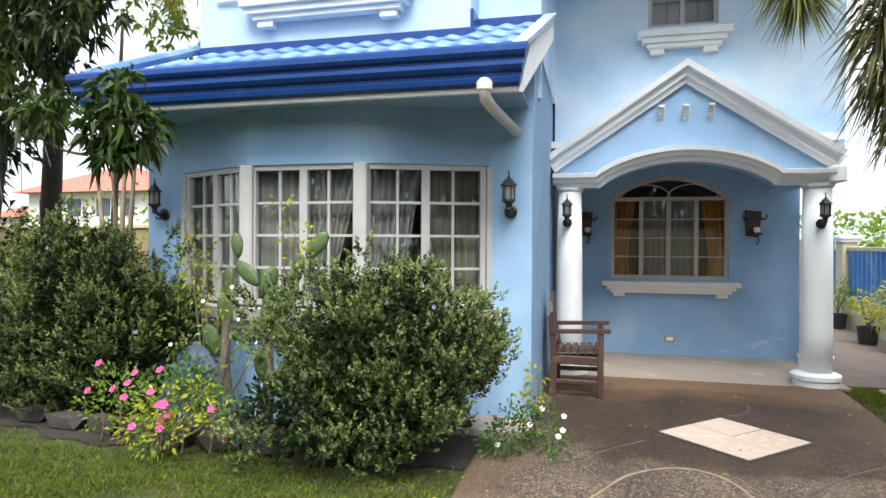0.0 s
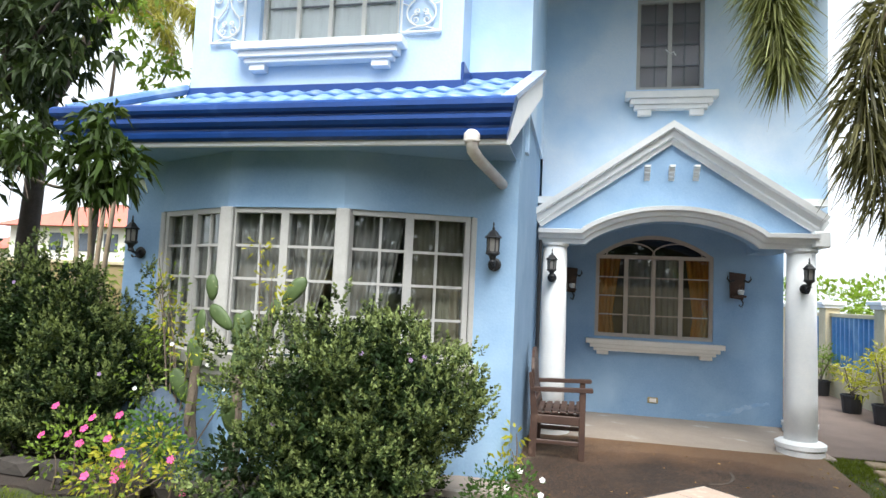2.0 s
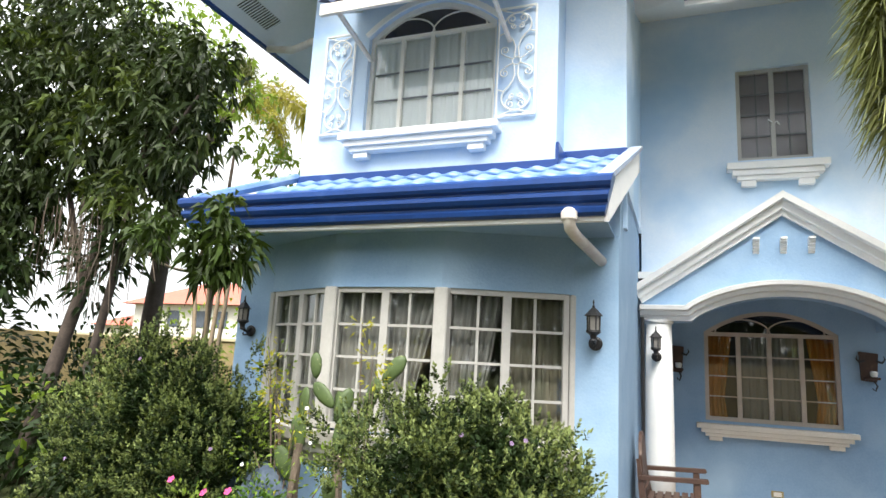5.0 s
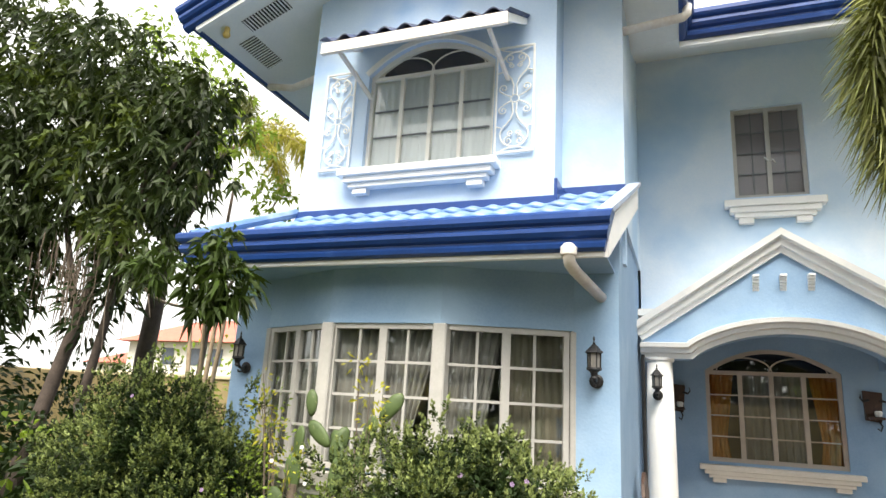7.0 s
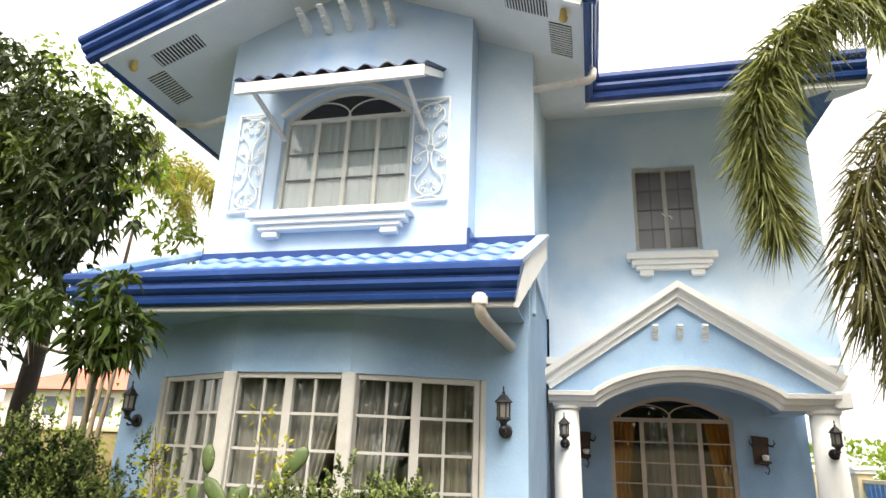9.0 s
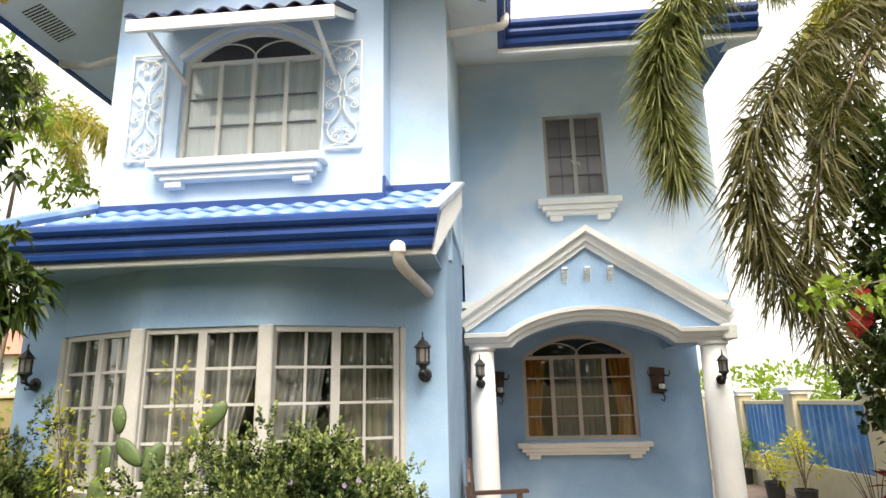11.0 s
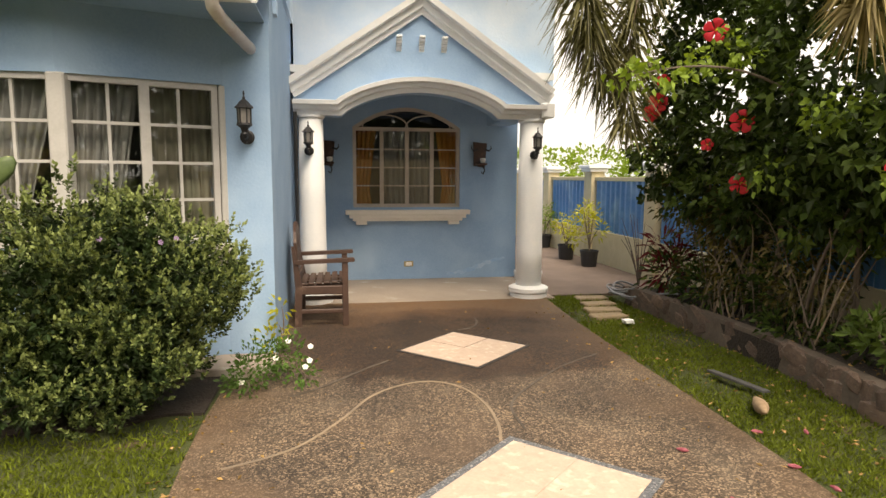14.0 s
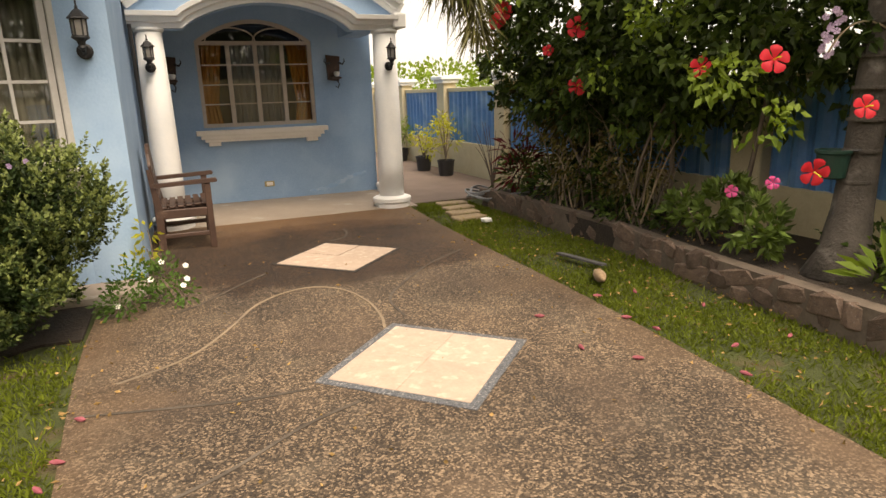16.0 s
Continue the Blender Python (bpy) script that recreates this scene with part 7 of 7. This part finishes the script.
# fallen petals and leaves
rnd = random.Random(12)
M_FALL = leaf_mat("fallen_petal", (0.42, 0.13, 0.16), (0.24, 0.06, 0.08), 0.7, 0.1, 0.3)
for x, y in ((0.82, -4.96), (1.01, -5.22), (1.46, -4.25), (0.88, -4.41), (1.39, -4.93), (1.96, -4.74), (1.6, -5.33), (1.99, -5.37), (-1.79, -4.97), (-1.83, -5.16), (1.36, -5.62), (1.36, -4.69), (-1.75, -4.6), (1.75, -4.3)):
    ob = part("fallen_flower", rot_to(lathe([(0.003, -0.032), (0.009, -0.018), (0.013, 0.005), (0.008, 0.025), (0.002, 0.034)], 7), Matrix.Rotation(radians(88), 4, "X")), M_FALL)
    ob.location, ob.rotation_euler.z = (x, y, 0.013), rnd.uniform(0, 6.28)
    tagged(ob, "withered pink hibiscus bloom fallen on the ground", "fallen flower", "fallen flowers")
M_DEAD = leaf_mat("dead_leaf", (0.34, 0.22, 0.09), (0.2, 0.12, 0.05), 0.8, 0.1, 0.5)
lit_r = np.random.default_rng(77)
dead = thing("leaf_litter", "scattered small brown and yellow fallen leaves", "leaf litter", kind="stuff")
dx = np.concatenate([lit_r.uniform(2.58, 3.2, 420), lit_r.uniform(-1.9, 2.3, 150), lit_r.normal(1.45, 0.22, 160), lit_r.normal(-1.85, 0.12, 120), lit_r.uniform(1.6, 2.45, 240)])
dy = np.concatenate([lit_r.uniform(-6.0, -0.8, 420), lit_r.uniform(-7.0, -0.3, 150), lit_r.uniform(-7.0, -0.5, 160), lit_r.uniform(-7.0, -3.4, 120), lit_r.uniform(-7.0, -1.0, 240)])
base = np.stack([dx, dy, np.where(dx > 2.55, 0.186, np.where(dx > 1.7, 0.02, 0.006))], 1)
way = np.stack([lit_r.normal(size=len(dx)), lit_r.normal(size=len(dx)), np.abs(lit_r.normal(size=len(dx))) * 0.25], 1)
leaves("fallen_leaf", base, way, lit_r.uniform(0.015, 0.045, len(dx)), lit_r.uniform(0.010, 0.02, len(dx)), M_DEAD, dead, 0.0)

# faded cloth heaped among the plants under the bay
M_CLOTH = mat("slate_blue_cloth", (0.075, 0.105, 0.155), (0.03, 0.045, 0.075), 0.85, scale=5, fine=60, bump=0.3, spots=((0.13, 0.17, 0.22), 4, 0.55, 0.7))
rings = []
bm = bmesh.new()
for j in range(9):
    v = j / 8
    ring = []
    for i in range(32):
        a = 2 * math.pi * i / 32
        rr = math.cos(v * math.pi / 2) ** 0.6 * (1 + (1 - v) * 0.12 * math.sin(9 * a + 1.5 * v) + 0.06 * math.sin(4 * a + 2))
        ring.append(bm.verts.new((0.36 * rr * math.cos(a), 0.18 * rr * math.sin(a), 0.72 * v - 0.02)))
    rings.append(ring)
for j in range(8):
    for i in range(32):
        bm.faces.new((rings[j][i], rings[j][(i + 1) % 32], rings[j + 1][(i + 1) % 32], rings[j + 1][i]))
cloth = part("draped_cloth", bm, M_CLOTH, smooth=True)
cloth.location = (-4.28, -2.97, 0.02)
tagged(cloth, "faded slate blue cloth draped over a heap in the bed", "cloth")
wispy("bed_plant", "dark green leafy plant before the draped cloth", "plant", [(-4.15, -3.25, 0.5, 0.16), (-4.0, -3.3, 0.42, 0.15), (-4.3, -3.3, 0.4, 0.14), (-3.85, -3.35, 0.3, 0.14)], L_PERI, 420, 0.06, 0.03, [(-4.1, -3.25, 0)] * 4, 19)

# ---- porch things ----
def chair():
    """A heavy slatted garden armchair; its back is towards -x."""
    c = thing("garden_chair", "dark weathered wooden garden armchair with a slatted seat", "chair", at=(-1.47, -0.76, 0))
    w = 0.36                                  # half width, along y
    def b(name, *a, bev=0.006):
        return part(name, boxm(*a, bev), M_WOODD, c)
    for s in (-1, 1):
        y = s * w
        b("leg", 0.50, 0.56, y - 0.03, y + 0.03, 0, 0.60)
        part("leg", solid([[(0.02, 0), (0.09, 0), (0.10, 0.40), (0.03, 0.75), (0.0, 0.75), (0.03, 0.40)]], 0.05, lambda u, v, t, y=y: (u, y - 0.025 + t, v)), M_WOODD, c)
        part("armrest", solid([[(0.02, 0.585), (0.62, 0.605), (0.63, 0.62), (0.62, 0.64), (0.02, 0.62)]], 0.08, lambda u, v, t, y=y: (u, y - 0.04 + t, v)), M_WOODD, c)
        b("side_rail", 0.05, 0.52, y - 0.02, y + 0.02, 0.30, 0.38)
        b("stretcher", 0.06, 0.51, y - 0.016, y + 0.016, 0.12, 0.16)
    b("front_rail", 0.515, 0.545, -w + 0.03, w - 0.03, 0.28, 0.38)
    for k in range(6):
        x = 0.08 + 0.078 * k
        b("seat_slat", x, x + 0.058, -w + 0.022, w - 0.022, 0.382 + 0.004 * k, 0.402 + 0.004 * k)
    for k in range(3):
        y = -0.22 + 0.22 * k
        b("seat_slat", 0.07, 0.54, y - 0.028, y + 0.028, 0.362, 0.38)
    # rounded back of upright boards
    n = 7
    for k in range(n):
        y0 = -w + 0.03 + (2 * w - 0.06) * k / n
        y1 = y0 + (2 * w - 0.06) / n - 0.008
        t0 = 0.66 + 0.30 * math.sqrt(max(0.0, 1 - (y0 / w) ** 2))
        t1 = 0.66 + 0.30 * math.sqrt(max(0.0, 1 - (y1 / w) ** 2))
        part("back_board", solid([[(y0, 0.36), (y1, 0.36), (y1, t1), (y0, t0)]], 0.03, lambda u, v, t: (0.045 + t - 0.07 * max(0, v - 0.4), u, v)), M_WOODD, c)
    b("back_rail", 0.055, 0.085, -w, w, 0.42, 0.50)
    c.scale = (1.0, 1.0, 1.09)
    return c


chair()


def sconce(x):
    """A rustic dark plank sconce with a small bell and twisted horns."""
    o = thing("wall_sconce", "rustic dark wooden wall sconce with a small white cup", "wall sconce", "porch sconces", at=(x, PY, 1.84))
    part("plank", solid([[(-0.10, -0.16), (0.06, -0.18), (0.09, 0.17), (-0.11, 0.19)]], 0.05, lambda u, v, w: (u, -0.055 + w, v)), M_WOODD, o)
    part("shelf", boxm(-0.08, 0.08, -0.15, -0.05, -0.15, -0.12, 0.008), M_WOODD, o)
    part("cup", lathe([(0.02, -0.115), (0.035, -0.11), (0.045, -0.06), (0.03, -0.045)], 14, (0.02, -0.10, 0)), M_WHITE, o)
    for s in (-1, 1):
        part("horn", tube(bmesh.new(), [(s * 0.06, -0.06, 0.08), (s * 0.12, -0.08, 0.06), (s * 0.15, -0.08, 0.10), (s * 0.14, -0.07, 0.14)], [0.016, 0.013, 0.009, 0.004], 6), M_IRON, o)
    part("hook", tube(bmesh.new(), [(0.02, -0.08, -0.16), (0.05, -0.10, -0.22), (0.03, -0.09, -0.28), (0.0, -0.08, -0.25)], 0.009, 6), M_IRON, o)
    return o


sconce(1.09)
sconce(-1.13)
sock = thing("wall_socket", "small yellowed wall socket cover", "socket", at=(0.02, PY, 0.23))
part("plate", boxm(-0.07, 0.07, -0.015, 0.0, -0.04, 0.04, 0.006), mat("yellowed_plastic", (0.42, 0.34, 0.16), (0.34, 0.26, 0.12), 0.5, bump=0.05), sock)
part("cover", boxm(-0.045, 0.045, -0.024, -0.014, -0.026, 0.026, 0.006), M_CREAM, sock)
# coiled hose at the kerb's end
hose = thing("garden_hose", "grey coiled garden hose lying on the kerb", "hose", at=(2.50, -0.35, 0.06))
rnd = random.Random(2)
M_HOSE = mat("grey_hose", (0.24, 0.25, 0.27), (0.15, 0.155, 0.17), 0.45, scale=8, bump=0.1)
for k in range(6):
    r = 0.16 + 0.035 * (k % 4)
    cx, cy = rnd.uniform(-0.05, 0.05), rnd.uniform(-0.06, 0.06)
    pts = [(cx + r * 0.85 * math.cos(a), cy + r * 1.3 * math.sin(a), 0.02 + 0.02 * k + 0.03 * math.sin(a * 2 + k)) for a in [j * math.pi / 14 for j in range(29)]]
    part("coil", tube(bmesh.new(), pts, 0.013, 7), M_HOSE, hose, smooth=True)
part("hose_end", tube(bmesh.new(), bezier3([(0.0, -0.2, 0.1), (-0.1, -0.5, 0.05), (0.1, -0.75, 0.2), (0.18, -0.9, 0.19)], 10), 0.013, 7), M_HOSE, hose, smooth=True)
